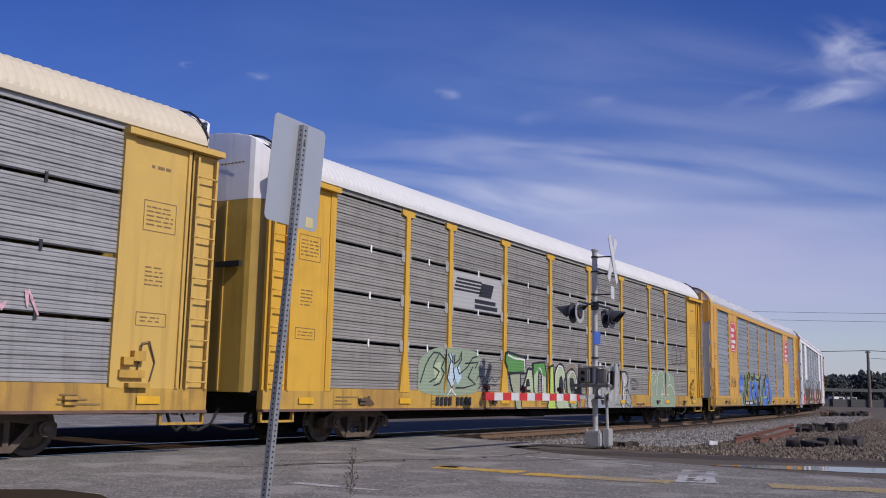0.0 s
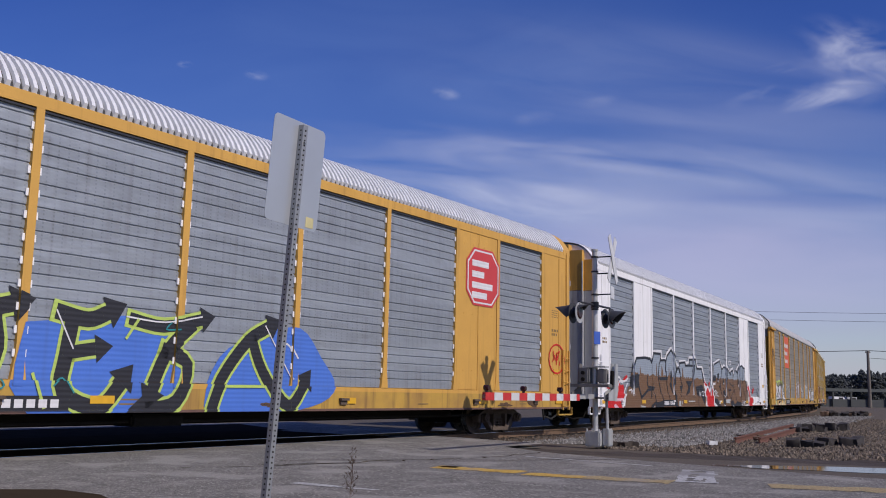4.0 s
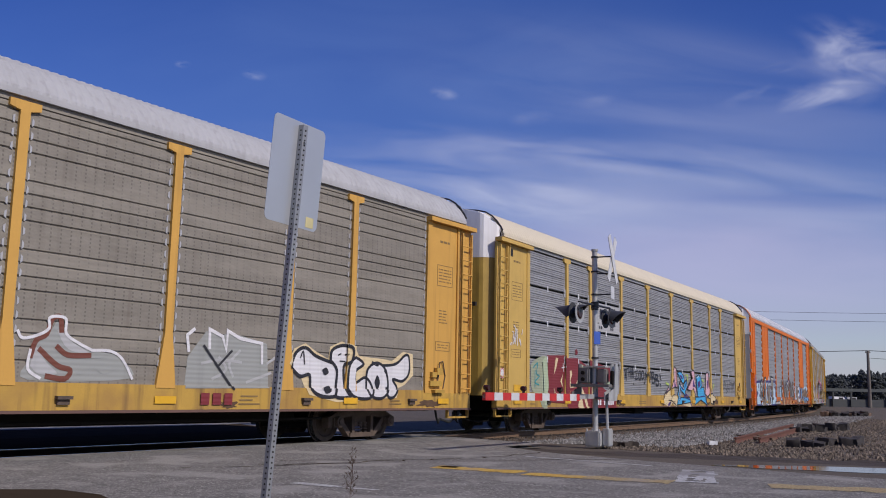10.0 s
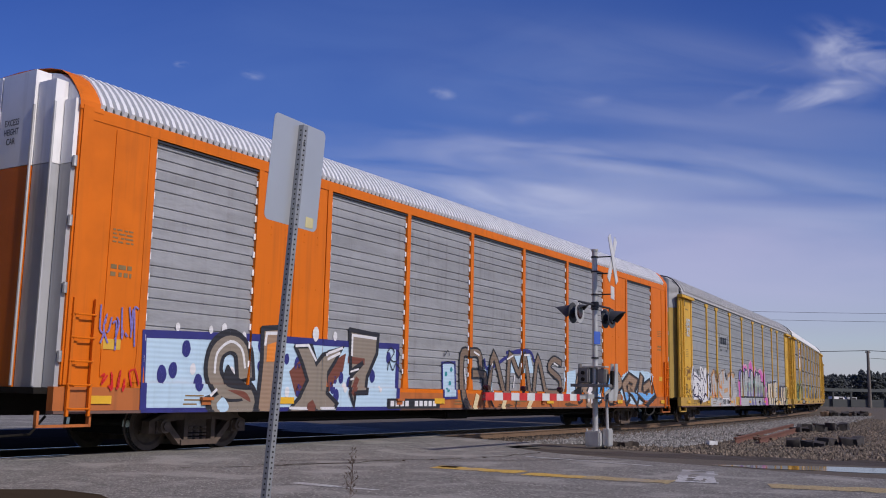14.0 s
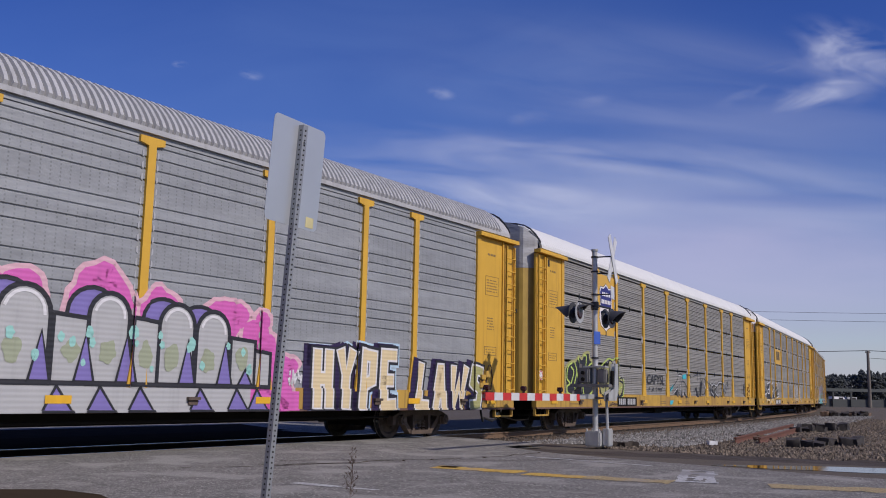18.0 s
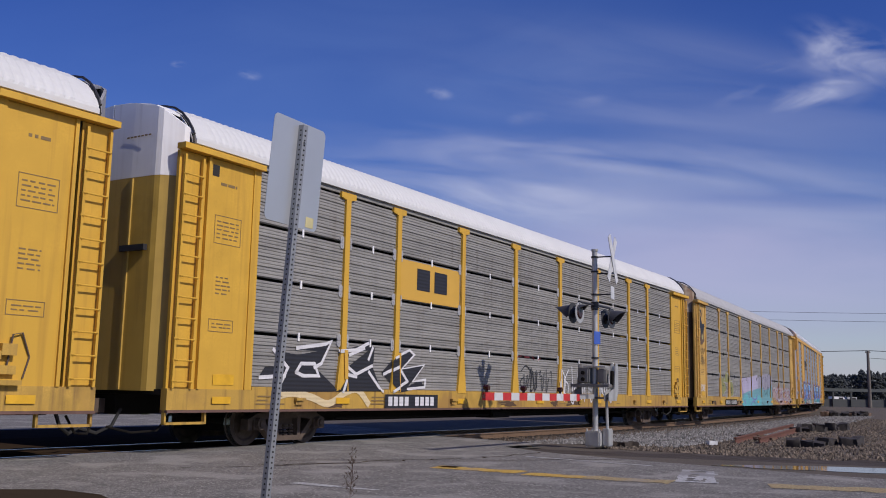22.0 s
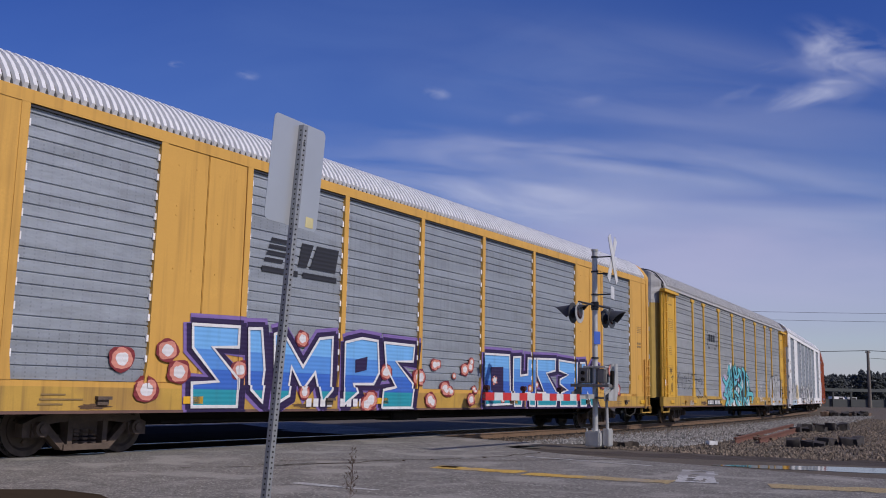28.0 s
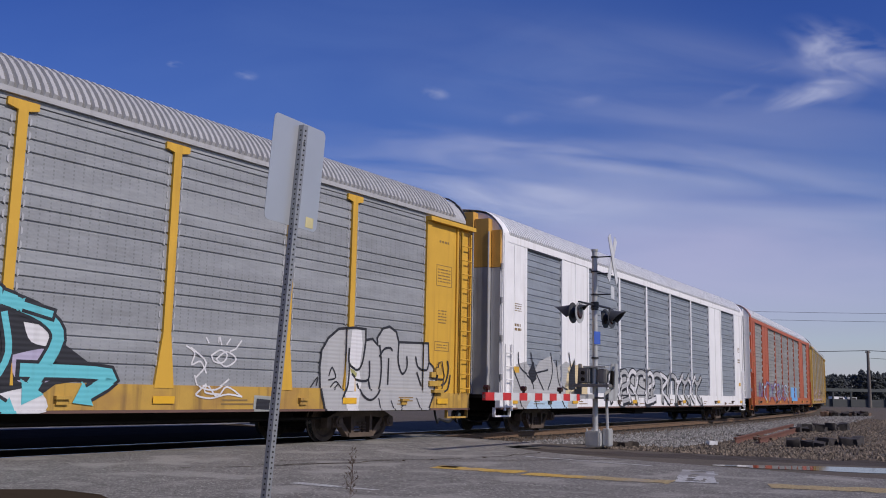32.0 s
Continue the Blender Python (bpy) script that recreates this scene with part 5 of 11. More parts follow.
def crossing_signal():
    """Built along its own axes: x along the track, y away from the road's right-hand approach."""
    sig = tagged(new("crossing_signal"), "weathered aluminium crossing signal mast with hooded lamps and lowered gate", "crossing signal")
    sig.matrix_world = Matrix.Translation(SIG) @ Matrix.Rotation(math.atan2(ALONG.y, ALONG.x), 4, "Z")
    bm = bmesh.new()
    rod(bm, (0, 0, 0.3), (0, 0, 4.60), 0.064, 16)
    rod(bm, (0, 0, 4.60), (0, 0, 4.64), 0.085, 16)
    part("mast", bm, MAST, sig)
    base = part("base", soft_box(-0.19, 0.19, -0.19, 0.19, 0, 0.36, 0.03), MAST, sig)
    part("junction_box", soft_box(-0.06, 0.20, -0.36, -0.2, 0.02, 0.42, 0.02), MAST, sig)
    bm = bmesh.new()
    tube(bm, [(0.1, -0.26, 0.40), (0.1, -0.24, 1.1)], 0.035, 8)
    part("conduit", bm, MAST, sig)
    for k in range(4):
        bm = bmesh.new()
        x, y = (0.15 if k % 2 else -0.15), (0.15 if k > 1 else -0.15)
        rod(bm, (x, y, 0.34), (x, y, 0.41), 0.02, 6)
        part("bolt", bm, MAST, sig)
    for z in (2.05, 3.2, 3.55, 4.1, 4.45):
        bm = bmesh.new()
        rod(bm, (0, 0, z - 0.02), (0, 0, z + 0.02), 0.088, 14)
        part("clamp", bm, BLACK, sig)
    # cross arm and hooded lamps
    bm = bmesh.new()
    rod(bm, (-0.90, 0, 3.30), (0.90, 0, 3.30), 0.026, 10)
    rod(bm, (0, 0, 3.23), (0, 0, 3.37), 0.095, 12)
    part("cross_arm", bm, BLACK, sig)
    for x, y0, sg, deep, disc, arc in ((-0.90, 0.10, 1, 0.44, HOOD, 0.6), (-0.90, 0.04, -1, 0.22, MAST, 0.34), (0.90, 0.0, -1, 0.36, HOOD, 0.6), (0.90, 0.06, 1, 0.10, HOOD, 0.4)):
        bm = bmesh.new()
        rod(bm, (x, y0, 3.05), (x, y0 + sg * 0.06, 3.05), 0.09, 14, 0.155)
        rod(bm, (x, 0.0, 3.05), (x, y0, 3.05), 0.06, 10)
        rod(bm, (x, 0.02 * sg, 3.05), (x, 0, 3.30), 0.028, 8)
        lamp = part("lamp_housing", bm, BLACK, sig)
        y1 = y0 + sg * 0.06
        bm = bmesh.new()
        rod(bm, (x, y1 - sg * 0.012, 3.05), (x, y1, 3.05), 0.24, 28)
        part("backing_disc", bm, disc, lamp)
        bm = bmesh.new()
        rod(bm, (x, y1, 3.05), (x, y1 + sg * 0.02, 3.05), 0.14, 18, 0.11)
        part("lens", bm, LENS, lamp, "dark red glass lens")
        bm = bmesh.new()
        ring = []
        n = 18
        for k in range(n + 1):
            a = math.pi * (0.5 - arc + 2 * arc * k / n)
            far = deep - 0.85 * deep * (abs(k - n / 2) / (n / 2)) ** 1.2
            sag = -0.05 * deep / 0.4
            ring.append([Vector((x + r * math.cos(a), y1 + sg * yy, 3.05 + r * math.sin(a) + dz)) for yy, r, dz in ((0.0, 0.19, 0), (far, 0.20, sag), (far, 0.188, sag), (0.0, 0.178, 0))])
        rv = [[bm.verts.new(v) for v in q] for q in ring]
        for p, q in zip(rv, rv[1:]):
            for j in range(4):
                bm.faces.new((p[j], q[j], q[(j + 1) % 4], p[(j + 1) % 4]))
        bm.faces.new(rv[0])
        bm.faces.new(rv[-1][::-1])
        part("hood", bm, HOOD, lamp)
    # crossbuck boards on brackets, seen nearly on edge
    for sg in (-1, 1):
        bm = boxes((-0.61, 0.61, -0.008, 0.008, -0.10, 0.10))
        ob = part("crossbuck_board", bm, WHITETAPE, sig, "white crossbuck board")
        ob.matrix_local = Matrix.Translation((0.04, -0.44 - 0.012 * sg, 4.38)) @ Matrix.Rotation(radians(6), 4, "Z") @ Matrix.Rotation(radians(sg * 60), 4, "Y")
    ob = part("track_count_plate", boxes((-0.2, 0.2, -0.008, 0.008, -0.15, 0.15)), WHITETAPE, sig, "small white plate below the crossbuck")
    ob.matrix_local = Matrix.Translation((0.02, -0.44, 3.58)) @ Matrix.Rotation(radians(12), 4, "Z")
    for z in (3.55, 4.05, 4.45):
        bm = bmesh.new()
        rod(bm, (0, 0, z), (0.03, -0.43, z), 0.016, 6)
        part("bracket", bm, BLACK, sig)
    ob = part("number_plate", boxes((-0.09, 0.09, -0.09, -0.075, -0.15, 0.15)), BLUE, sig, "small blue plate clamped to the mast")
    ob.matrix_local = Matrix.Translation((0, 0, 2.52)) @ Matrix.Rotation(radians(-30), 4, "Z")
    # gate mechanism between two bracket plates
    part("gate_mechanism", soft_box(-0.17, 0.17, 0.09, 0.37, 1.45, 1.82, 0.03), MECH, sig, "grey steel gate mechanism box")
    for x, z in ((-0.185, 1.55), (-0.185, 1.70)):
        bm = bmesh.new()
        rod(bm, (x - 0.03, 0.23, z), (x + 0.02, 0.23, z), 0.045, 10)
        part("shaft_boss", bm, UNDER, sig)
    part("mechanism_cover", soft_box(-0.12, 0.12, -0.30, -0.09, 1.45, 1.80, 0.03), MECH, sig)
    part("mechanism_shelf", boxes((-0.20, 0.20, -0.42, 0.54, 1.37, 1.44)), MECH, sig)
    part("top_plate", boxes((-0.12, 0.12, -0.30, 0.26, 1.825, 1.86)), MAST, sig)
    part("lower_plate", boxes((-0.16, 0.16, -0.42, 0.06, 1.10, 1.14)), MECH, sig)
    for y in (0.46, -0.36, -0.46):
        bm = bmesh.new()
        prism(bm, [(-0.30, 1.06), (-0.30, 1.24), (0.02, 1.34), (0.10, 1.92), (0.24, 1.92), (0.26, 1.30), (0.15, 1.06)], y - 0.012, y + 0.012)
        part("gate_bracket", bm, MAST if y < 0 else MECH, sig)
    part("counterweight", soft_box(-0.02, 0.24, -0.44, -0.38, 1.42, 1.75, 0.01), UNDER, sig, "dark iron counterweight")
    part("gate_foot", boxes((-0.62, -0.28, -0.10, 0.10, 1.10, 1.20)), MAST, sig)
    arm = part("gate_arm", boxes((-5.2, -0.6, -0.03, 0.03, 1.09, 1.17)), MAST, sig, "lowered gate arm with red and white stripes")
    k, x = 0, -5.2
    while x < -1.0:
        w = min(0.34, -0.95 - x)
        part("stripe", boxes((x, x + w - 0.002, -0.036, 0.036, 1.05, 1.20)), REDTAPE if k % 2 == 0 else WHITETAPE, arm)
        x += w
        k += 1
    for x in (-5.1, -3.6, -1.9):
        bm = bmesh.new()
        rod(bm, (x, 0, 1.20), (x, 0, 1.25), 0.03, 8)
        rod(bm, (x, -0.05, 1.29), (x, 0.05, 1.29), 0.05, 12)
        part("arm_lamp", bm, LENS, arm, "small red arm lamp")
    return sig


crossing_signal()


# ================= road sign seen from behind =================
def road_sign():
    s = tagged(new("road_sign"), "rectangular aluminium sign seen from its back on a leaning perforated post", "road sign")
    up = Vector((0.16, 0.0, 2.77)).normalized()
    foot = Vector((-1.24, 7.0, 0.3)) - up * 0.46
    side = (Vector((0.33, 0.53, 0)) - up * up.dot(Vector((0.33, 0.53, 0)))).normalized()
    back = side.cross(up)
    m = Matrix((side, -back, up)).transposed().to_4x4()
    m.translation = foot
    s.matrix_world = m
    H = 3.235
    # punched square tube: three strips a face, rungs between the holes
    bm = bmesh.new()
    w = 0.026
    box(bm, -w, w, -w + 0.003, w, 0, H)
    post = part("post", bm, POST, s, "square galvanised post with punched holes")
    holes = None
    for i in range(int(H / 0.0254 / 1.5)):
        z = 0.03 + i * 0.0381
        if z > H - 0.02:
            break
        if holes is None:
            bm = bmesh.new()
            rod(bm, (0, -w - 0.0005, 0), (0, -w + 0.006, 0), 0.0075, 8)
            rod(bm, (w - 0.004, 0.0, 0), (w + 0.001, 0.0, 0), 0.0075, 8)
            rod(bm, (-w + 0.004, 0.0, 0), (-w - 0.001, 0.0, 0), 0.0075, 8)
            ob = part("hole", bm, DARK, post)
            holes = ob.data
        else:
            ob = part("hole", holes, None, post)
        ob.location = (0, 0, z)
    bm = bmesh.new()
    W, z0, z1 = 0.298, 2.46, 3.235 + 0.03
    pts = []
    r = 0.045
    for cx, cz, a0 in ((W - r, z1 - r, 0), (-W + r, z1 - r, 90), (-W + r, z0 + r, 180), (W - r, z0 + r, 270)):
        for k in range(5):
            a = radians(a0 + 22.5 * k)
            pts.append((cx + r * math.cos(a), cz + r * math.sin(a)))
    prism(bm, pts, w + 0.001, w + 0.004)
    plate = part("plate", bm, ALU, s, "bare aluminium back of the sign plate")
    part("sticker", boxes((0.16, 0.25, w - 0.0015, w + 0.0008, z0 + 0.02, z0 + 0.10)), STICKER, plate, "small yellowed sticker")
    for z in (2.62, 3.1):
        bm = bmesh.new()
        rod(bm, (0, -w - 0.012, z), (0, -w, z), 0.011, 6)
        part("bolt", bm, POST, plate)
    return s


road_sign()


# ================= weeds, scrap and the pile of old ties =================
def dead_weed(x, y, z0, h, seed):
    rnd = random.Random(seed)
    w = tagged(new("dead_weed"), "thin dry weed stalk with bare twigs", "weed")
    w.location = (x, y, z0)
    bm = bmesh.new()
    pts = [Vector((rnd.uniform(-0.01, 0.01), 0, h * i / 6)) for i in range(7)]
    for i, (p, q) in enumerate(zip(pts, pts[1:])):
        rod(bm, p, q, 0.004 - 0.0005 * i, 5)
    part("stalk", bm, WEED, w)
    bm = bmesh.new()
    for k in range(34):
        f = rnd.uniform(0.3, 1.0)
        p = Vector((0, 0, h * f))
        a = rnd.uniform(0, math.tau)
        l = rnd.uniform(0.03, 0.10) * (1.3 - f)
        q = p + Vector((math.cos(a) * l, math.sin(a) * l, l * rnd.uniform(0.5, 1.2)))
        rod(bm, p, q, 0.0015, 4)
        for _ in range(2):
            e = q - (q - p) * rnd.uniform(0.1, 0.6)
            rod(bm, e, e + Vector((rnd.uniform(-0.02, 0.02), rnd.uniform(-0.02, 0.02), 0.02)), 0.0025, 4)
    part("twig", bm, WEED, w, kind="stuff")


dead_weed(-0.715, 8.0, -0.045, 0.64, 2)
dead_weed(-0.80, 8.1, -0.045, 0.20, 5)


def lump(name, mat, x, y, z, sx, sy, sz, rz, seed, label, category, group=""):
    """A rough worn block of timber or scrap."""
    bm = boxes((-sx / 2, sx / 2, -sy / 2, sy / 2, 0, sz))
    bmesh.ops.subdivide_edges(bm, edges=bm.edges[:], cuts=6, use_grid_fill=True)
    for v in bm.verts:
        k = noise.noise(v.co * 2.3 + Vector((seed * 3.1, 0, 0)))
        j = noise.noise(v.co * 7.0 + Vector((0, seed * 1.7, 0)))
        v.co += Vector((0.35 * sy * k, sy * (0.12 * j + 0.12 * k), sz * (0.2 * k + 0.12 * j)))
    ob = tagged(part(name, bm, mat), label, category, group)
    ob.matrix_world = pose(x, y, z, 5 * math.sin(seed), 4 * math.cos(2.3 * seed), rz)
    return ob


rnd = random.Random(11)
# three heaps of broken ties, their ends toward the road
for (x0, y0), (x1, y1), count, long in (((9.2, 24.9), (11.5, 26.6), 6, 1.1), ((13.5, 36.2), (16.4, 39.2), 8, 2.0), ((27.9, 69.0), (32.6, 72.8), 9, 2.4)):
    for k in range(count):
        f = k / (count - 1)
        big = 1.0 if y0 < 30 else (1.2 if y0 < 60 else 1.6)
        lump("old_tie", TIE if k % 4 or y0 < 60 else RAIL, x0 + (x1 - x0) * f + rnd.uniform(-0.12, 0.12), y0 + (y1 - y0) * f + rnd.uniform(-0.2, 0.2), -0.17, long, 0.30 * big, rnd.uniform(0.15, 0.24) * big,
             rnd.uniform(55, 80), k + int(y0), "broken dark creosoted tie in a heap", "railway tie", "heap of old ties")
for k in range(7):
    lump("tie_plate", RAIL, 9.8 + rnd.uniform(-0.6, 1.4), 28.6 + rnd.uniform(-0.8, 1.8), -0.165, 0.35, 0.2, 0.08, rnd.uniform(0, 180), k + 60,
         "small rusty steel scrap piece on the gravel", "scrap", "rusty scrap")
for k, (a, b) in enumerate((((8.05, 26.2), (15.2, 41.3)), ((8.75, 26.3), (15.8, 41.0)))):
    d = Vector(b) - Vector(a)
    bm = bmesh.new()
    prism(bm, [(-0.07, 0), (0.07, 0), (0.07, 0.02), (0.012, 0.04), (0.012, 0.12), (0.036, 0.13), (0.036, 0.165), (-0.036, 0.165), (-0.036, 0.13), (-0.012, 0.12), (-0.012, 0.04), (-0.07, 0.02)], 0, d.length)
    ob = tagged(part("loose_rail", bm, RAIL_RED), "loose rusty red rail lying on the gravel", "rail", "loose rails")
    ob.matrix_world = Matrix.Translation((*a, -0.163)) @ Matrix.Rotation(math.atan2(d.y, d.x) - math.pi / 2, 4, "Z")
lump("paper_scrap", WHITETAPE, 7.05, 24.95, -0.15, 0.26, 0.14, 0.10, 20, 3, "crumpled white paper scrap on the ballast", "litter")
for k, (x, y) in enumerate(((4.25, 23.4), (4.5, 23.2), (4.7, 23.35), (3.95, 23.1))):
    lump("dark_clod", SOIL, x, y, -0.165, 0.34, 0.22, 0.13, 40 * k, k + 80, "dark earth clod beside the signal", "clod", "dark clods")


# ================= far side: pole, wires, wall, yard and woods =================
def utility_pole(x, y, h, label):
    p = tagged(new("utility_pole"), label, "utility pole", "utility poles")
    p.location = (x, y, -0.16)
    bm = bmesh.new()
    rod(bm, (0, 0, 0), (0, 0, h), 0.28, 10, 0.2)
    part("pole", bm, POLE, p)
    part("cross_arm", boxes((-0.4, 0.4, -0.08, 0.08, h - 0.4, h - 0.28)), POLE, p)
    for dx in (-0.33, 0.33):
        bm = bmesh.new()
        rod(bm, (dx, 0, h - 0.3), (dx, 0, h - 0.08), 0.06, 6)
        part("insulator", bm, MAST, p)


utility_pole(67.4, 150.0, 8.95, "weathered wooden utility pole with a short cross arm")
for k, (a, b, r) in enumerate((((20, 160, 8.85), (67.4, 150, 8.75), 0.055), ((67.4, 150, 8.75), (130, 142, 8.4), 0.055), ((20, 180, 16.0), (140, 168, 15.6), 0.03), ((20, 182, 17.6), (140, 170, 17.4), 0.03), ((67.4, 150, 7.6), (110, 120, 5.2), 0.03))):
    bm = bmesh.new()
    a, b = Vector(a), Vector(b)
    pts = [a.lerp(b, i / 12) - Vector((0, 0, 0.5 * math.sin(math.pi * i / 12))) for i in range(13)]
    tube(bm, pts, r, 5)
    tagged(part("overhead_wire", bm, HOSE), "thin dark overhead wire", "wire", "overhead wires", "structure")


def guard_wall():
    w = tagged(new("guard_wall"), "long low concrete wall with a rail on posts at the yard's edge", "wall")
    part("rail", boxes((55, 140, 158, 158.3, 2.35, 2.85)), CONCRETE, w)
    part("lower_wall", boxes((55, 140, 158.4, 158.8, -0.16, 1.1)), CONCRETE_DARK, w)
    me = None
    for i in range(28):
        if me is None:
            ob = part("post", boxes((-0.12, 0.12, 158.05, 158.35, -0.16, 2.35)), CONCRETE_DARK, w)
            me = ob.data
        else:
            ob = part("post", me, None, w)
        ob.location.x = 56 + 3 * i


guard_wall()


def parked_vehicle(x, y, paint, seed):
    v = tagged(new("parked_van"), "pale parked van far off in the yard", "van", "parked vans")
    v.matrix_world = pose(x, y, -0.16, 0, 0, 12 * seed)
    bm = bmesh.new()
    prism(bm, [(-2.3, 0.35), (2.3, 0.35), (2.3, 1.0), (1.5, 1.15), (1.0, 1.85), (-2.2, 1.9)], -0.9, 0.9)
    part("body", bm, paint, v)
    part("window", boxes((-0.4, 0.9, -0.915, -0.902, 1.2, 1.7)), DARK, v)
    for dx in (-1.4, 1.4):
        bm = bmesh.new()
        rod(bm, (dx, -0.92, 0.33), (dx, -0.7, 0.33), 0.33, 14)
        part("wheel", bm, HOSE, v)


parked_vehicle(104.0, 250.0, WHITE, 1)
parked_vehicle(112.5, 262.0, GALV, 2)


def shrub(x, y, h, seed):
    """A low bush across the tracks: stems and many small leaves."""
    rng = np.random.default_rng(seed)
    b = tagged(new("shrub"), "low green bush beside the road past the tracks", "bush", "low bushes")
    b.location = (x, y, -0.16)
    bm = bmesh.new()
    for k in range(7):
        a = rng.uniform(0, 6.28)
        rod(bm, (0.05 * math.cos(a), 0.05 * math.sin(a), 0), (0.45 * h * math.cos(a), 0.45 * h * math.sin(a), h * rng.uniform(0.6, 0.9)), 0.02, 5, 0.006)
    part("stem", bm, WEED, b, kind="stuff")
    V, F = [], []
    for k in range(420):
        a, e, r = rng.uniform(0, 6.28), rng.uniform(-0.6, 1.0), h * (0.45 + 0.35 * rng.random())
        c = np.array((1.3 * r * math.cos(a) * math.sqrt(1 - e * e * 0.8), r * math.sin(a) * math.sqrt(1 - e * e * 0.8), h * 0.5 + 0.5 * e * h))
        p, q = rng.normal(0, 0.05, 3), rng.normal(0, 0.05, 3)
        V += [tuple(c - p), tuple(c + q), tuple(c + p), tuple(c - q)]
        F.append((4 * k, 4 * k + 1, 4 * k + 2, 4 * k + 3))
    me = bpy.data.meshes.new("leaves")
    me.from_pydata(V, [], F)
    me.materials.append(SHRUB)
    part("leaves", me, None, b, kind="stuff")


for k, (x, y, h) in enumerate(((-14.6, 36.4, 0.8), (-13.2, 36.9, 0.9), (-12.0, 37.8, 0.7), (-10.4, 38.4, 0.8), (-16.4, 35.6, 0.9))):
    shrub(x, y, h, k + 20)


def woods():
    """Distant belt of trees: leafy clumps over trunks, with an uneven skyline."""
    rng = np.random.default_rng(9)
    V, F = [], []
    unit = np.array([(1, 0, 0), (-1, 0, 0), (0, 1, 0), (0, -1, 0), (0, 0, 1), (0, 0, -1)], float)
    tri = np.array([(0, 2, 4), (2, 1, 4), (1, 3, 4), (3, 0, 4), (2, 0, 5), (1, 2, 5), (3, 1, 5), (0, 3, 5)])
    n = 0
    for k in range(150):
        x, y = 60 + 330 * rng.random(), 372 + 55 * rng.random()
        h = (9.6 + 2.6 * rng.random()) * (1.0 + 0.16 * math.sin(x * 0.075))
        for j in range(210):
            a, e = rng.uniform(0, 6.28), rng.uniform(-1.2, 1.0)
            r = (4.6 + 1.2 * rng.random()) * math.sqrt(max(0.35, 1 - e * e))
            c = np.array((x + r * math.cos(a), y + r * math.sin(a), h * 0.58 + e * h * 0.42))
            v = unit * rng.uniform(0.5, 1.1, (6, 3)) * rng.uniform(0.4, 1.15)
            V.append(v + c)
            F.append(tri + 6 * n)
            n += 1
        v = unit * np.array((0.3, 0.3, h * 0.4)) + (x, y, h * 0.35)
        V.append(v)
        F.append(tri + 6 * n)
        n += 1
    me = bpy.data.meshes.new("woods")
    me.from_pydata(np.concatenate(V).tolist(), [], np.concatenate(F).tolist())
    me.materials.append(LEAF)
    tagged(new("woods", me), "dark green distant belt of trees", "trees", kind="stuff")


woods()


# ================= clouds, drifting slowly =================
def cloud_material(name, w, h, lo, hi, scale, stretch, strength, seed):
    m = bpy.data.materials.new(name)
    m.use_nodes = True
    nt = m.node_tree
    N, L = nt.nodes, nt.links
    N.remove(N["Principled BSDF"])
    out = N["Material Output"]
    co = N.new("ShaderNodeTexCoord").outputs["Object"]
    mp = N.new("ShaderNodeMapping")
    mp.inputs["Scale"].default_value = (scale / stretch, 1.0, scale)
    mp.inputs["Location"].default_value = (seed * 3.7, 0.0, seed * 1.3)
    L.new(co, mp.inputs["Vector"])
    n = N.new("ShaderNodeTexNoise")
    n.inputs["Scale"].default_value, n.inputs["Detail"].default_value, n.inputs["Distortion"].default_value = 1.0, 9.0, 0.8
    L.new(mp.outputs[0], n.inputs["Vector"])
    r = N.new("ShaderNodeMapRange")
    r.inputs["From Min"].default_value, r.inputs["From Max"].default_value = lo, hi
    L.new(n.outputs["Fac"], r.inputs["Value"])
    ms = N.new("ShaderNodeMapping")
    ms.inputs["Scale"].default_value = (2.0 / w, 0.0, 2.0 / h)
    L.new(co, ms.inputs["Vector"])
    ln = N.new("ShaderNodeVectorMath")
    ln.operation = "LENGTH"
    L.new(ms.outputs[0], ln.inputs[0])
    fo = N.new("ShaderNodeMapRange")
    fo.interpolation_type = "SMOOTHSTEP"
    fo.inputs["From Min"].default_value, fo.inputs["From Max"].default_value = 1.0, 0.15
    L.new(ln.outputs["Value"], fo.inputs["Value"])
    mul = N.new("ShaderNodeMath")
    mul.operation = "MULTIPLY"
    L.new(r.outputs[0], mul.inputs[0])
    L.new(fo.outputs[0], mul.inputs[1])
    m2 = N.new("ShaderNodeMath")
    m2.operation = "MULTIPLY"
    m2.inputs[1].default_value = strength
    L.new(mul.outputs[0], m2.inputs[0])
    tr, em, mx = N.new("ShaderNodeBsdfTransparent"), N.new("ShaderNodeEmission"), N.new("ShaderNodeMixShader")
    em.inputs["Color"].default_value, em.inputs["Strength"].default_value = {"haze_bank": (0.72, 0.68, 0.88, 1), "sky_fill_veil": (0.42, 0.62, 1.0, 1)}.get(name, (0.85, 0.86, 0.99, 1)), CLOUD_GLOW
    L.new(m2.outputs[0], mx.inputs[0])
    L.new(tr.outputs[0], mx.inputs[1])
    L.new(em.outputs[0], mx.inputs[2])
    L.new(mx.outputs[0], out.inputs["Surface"])
    return m


CLOUDS = []
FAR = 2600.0


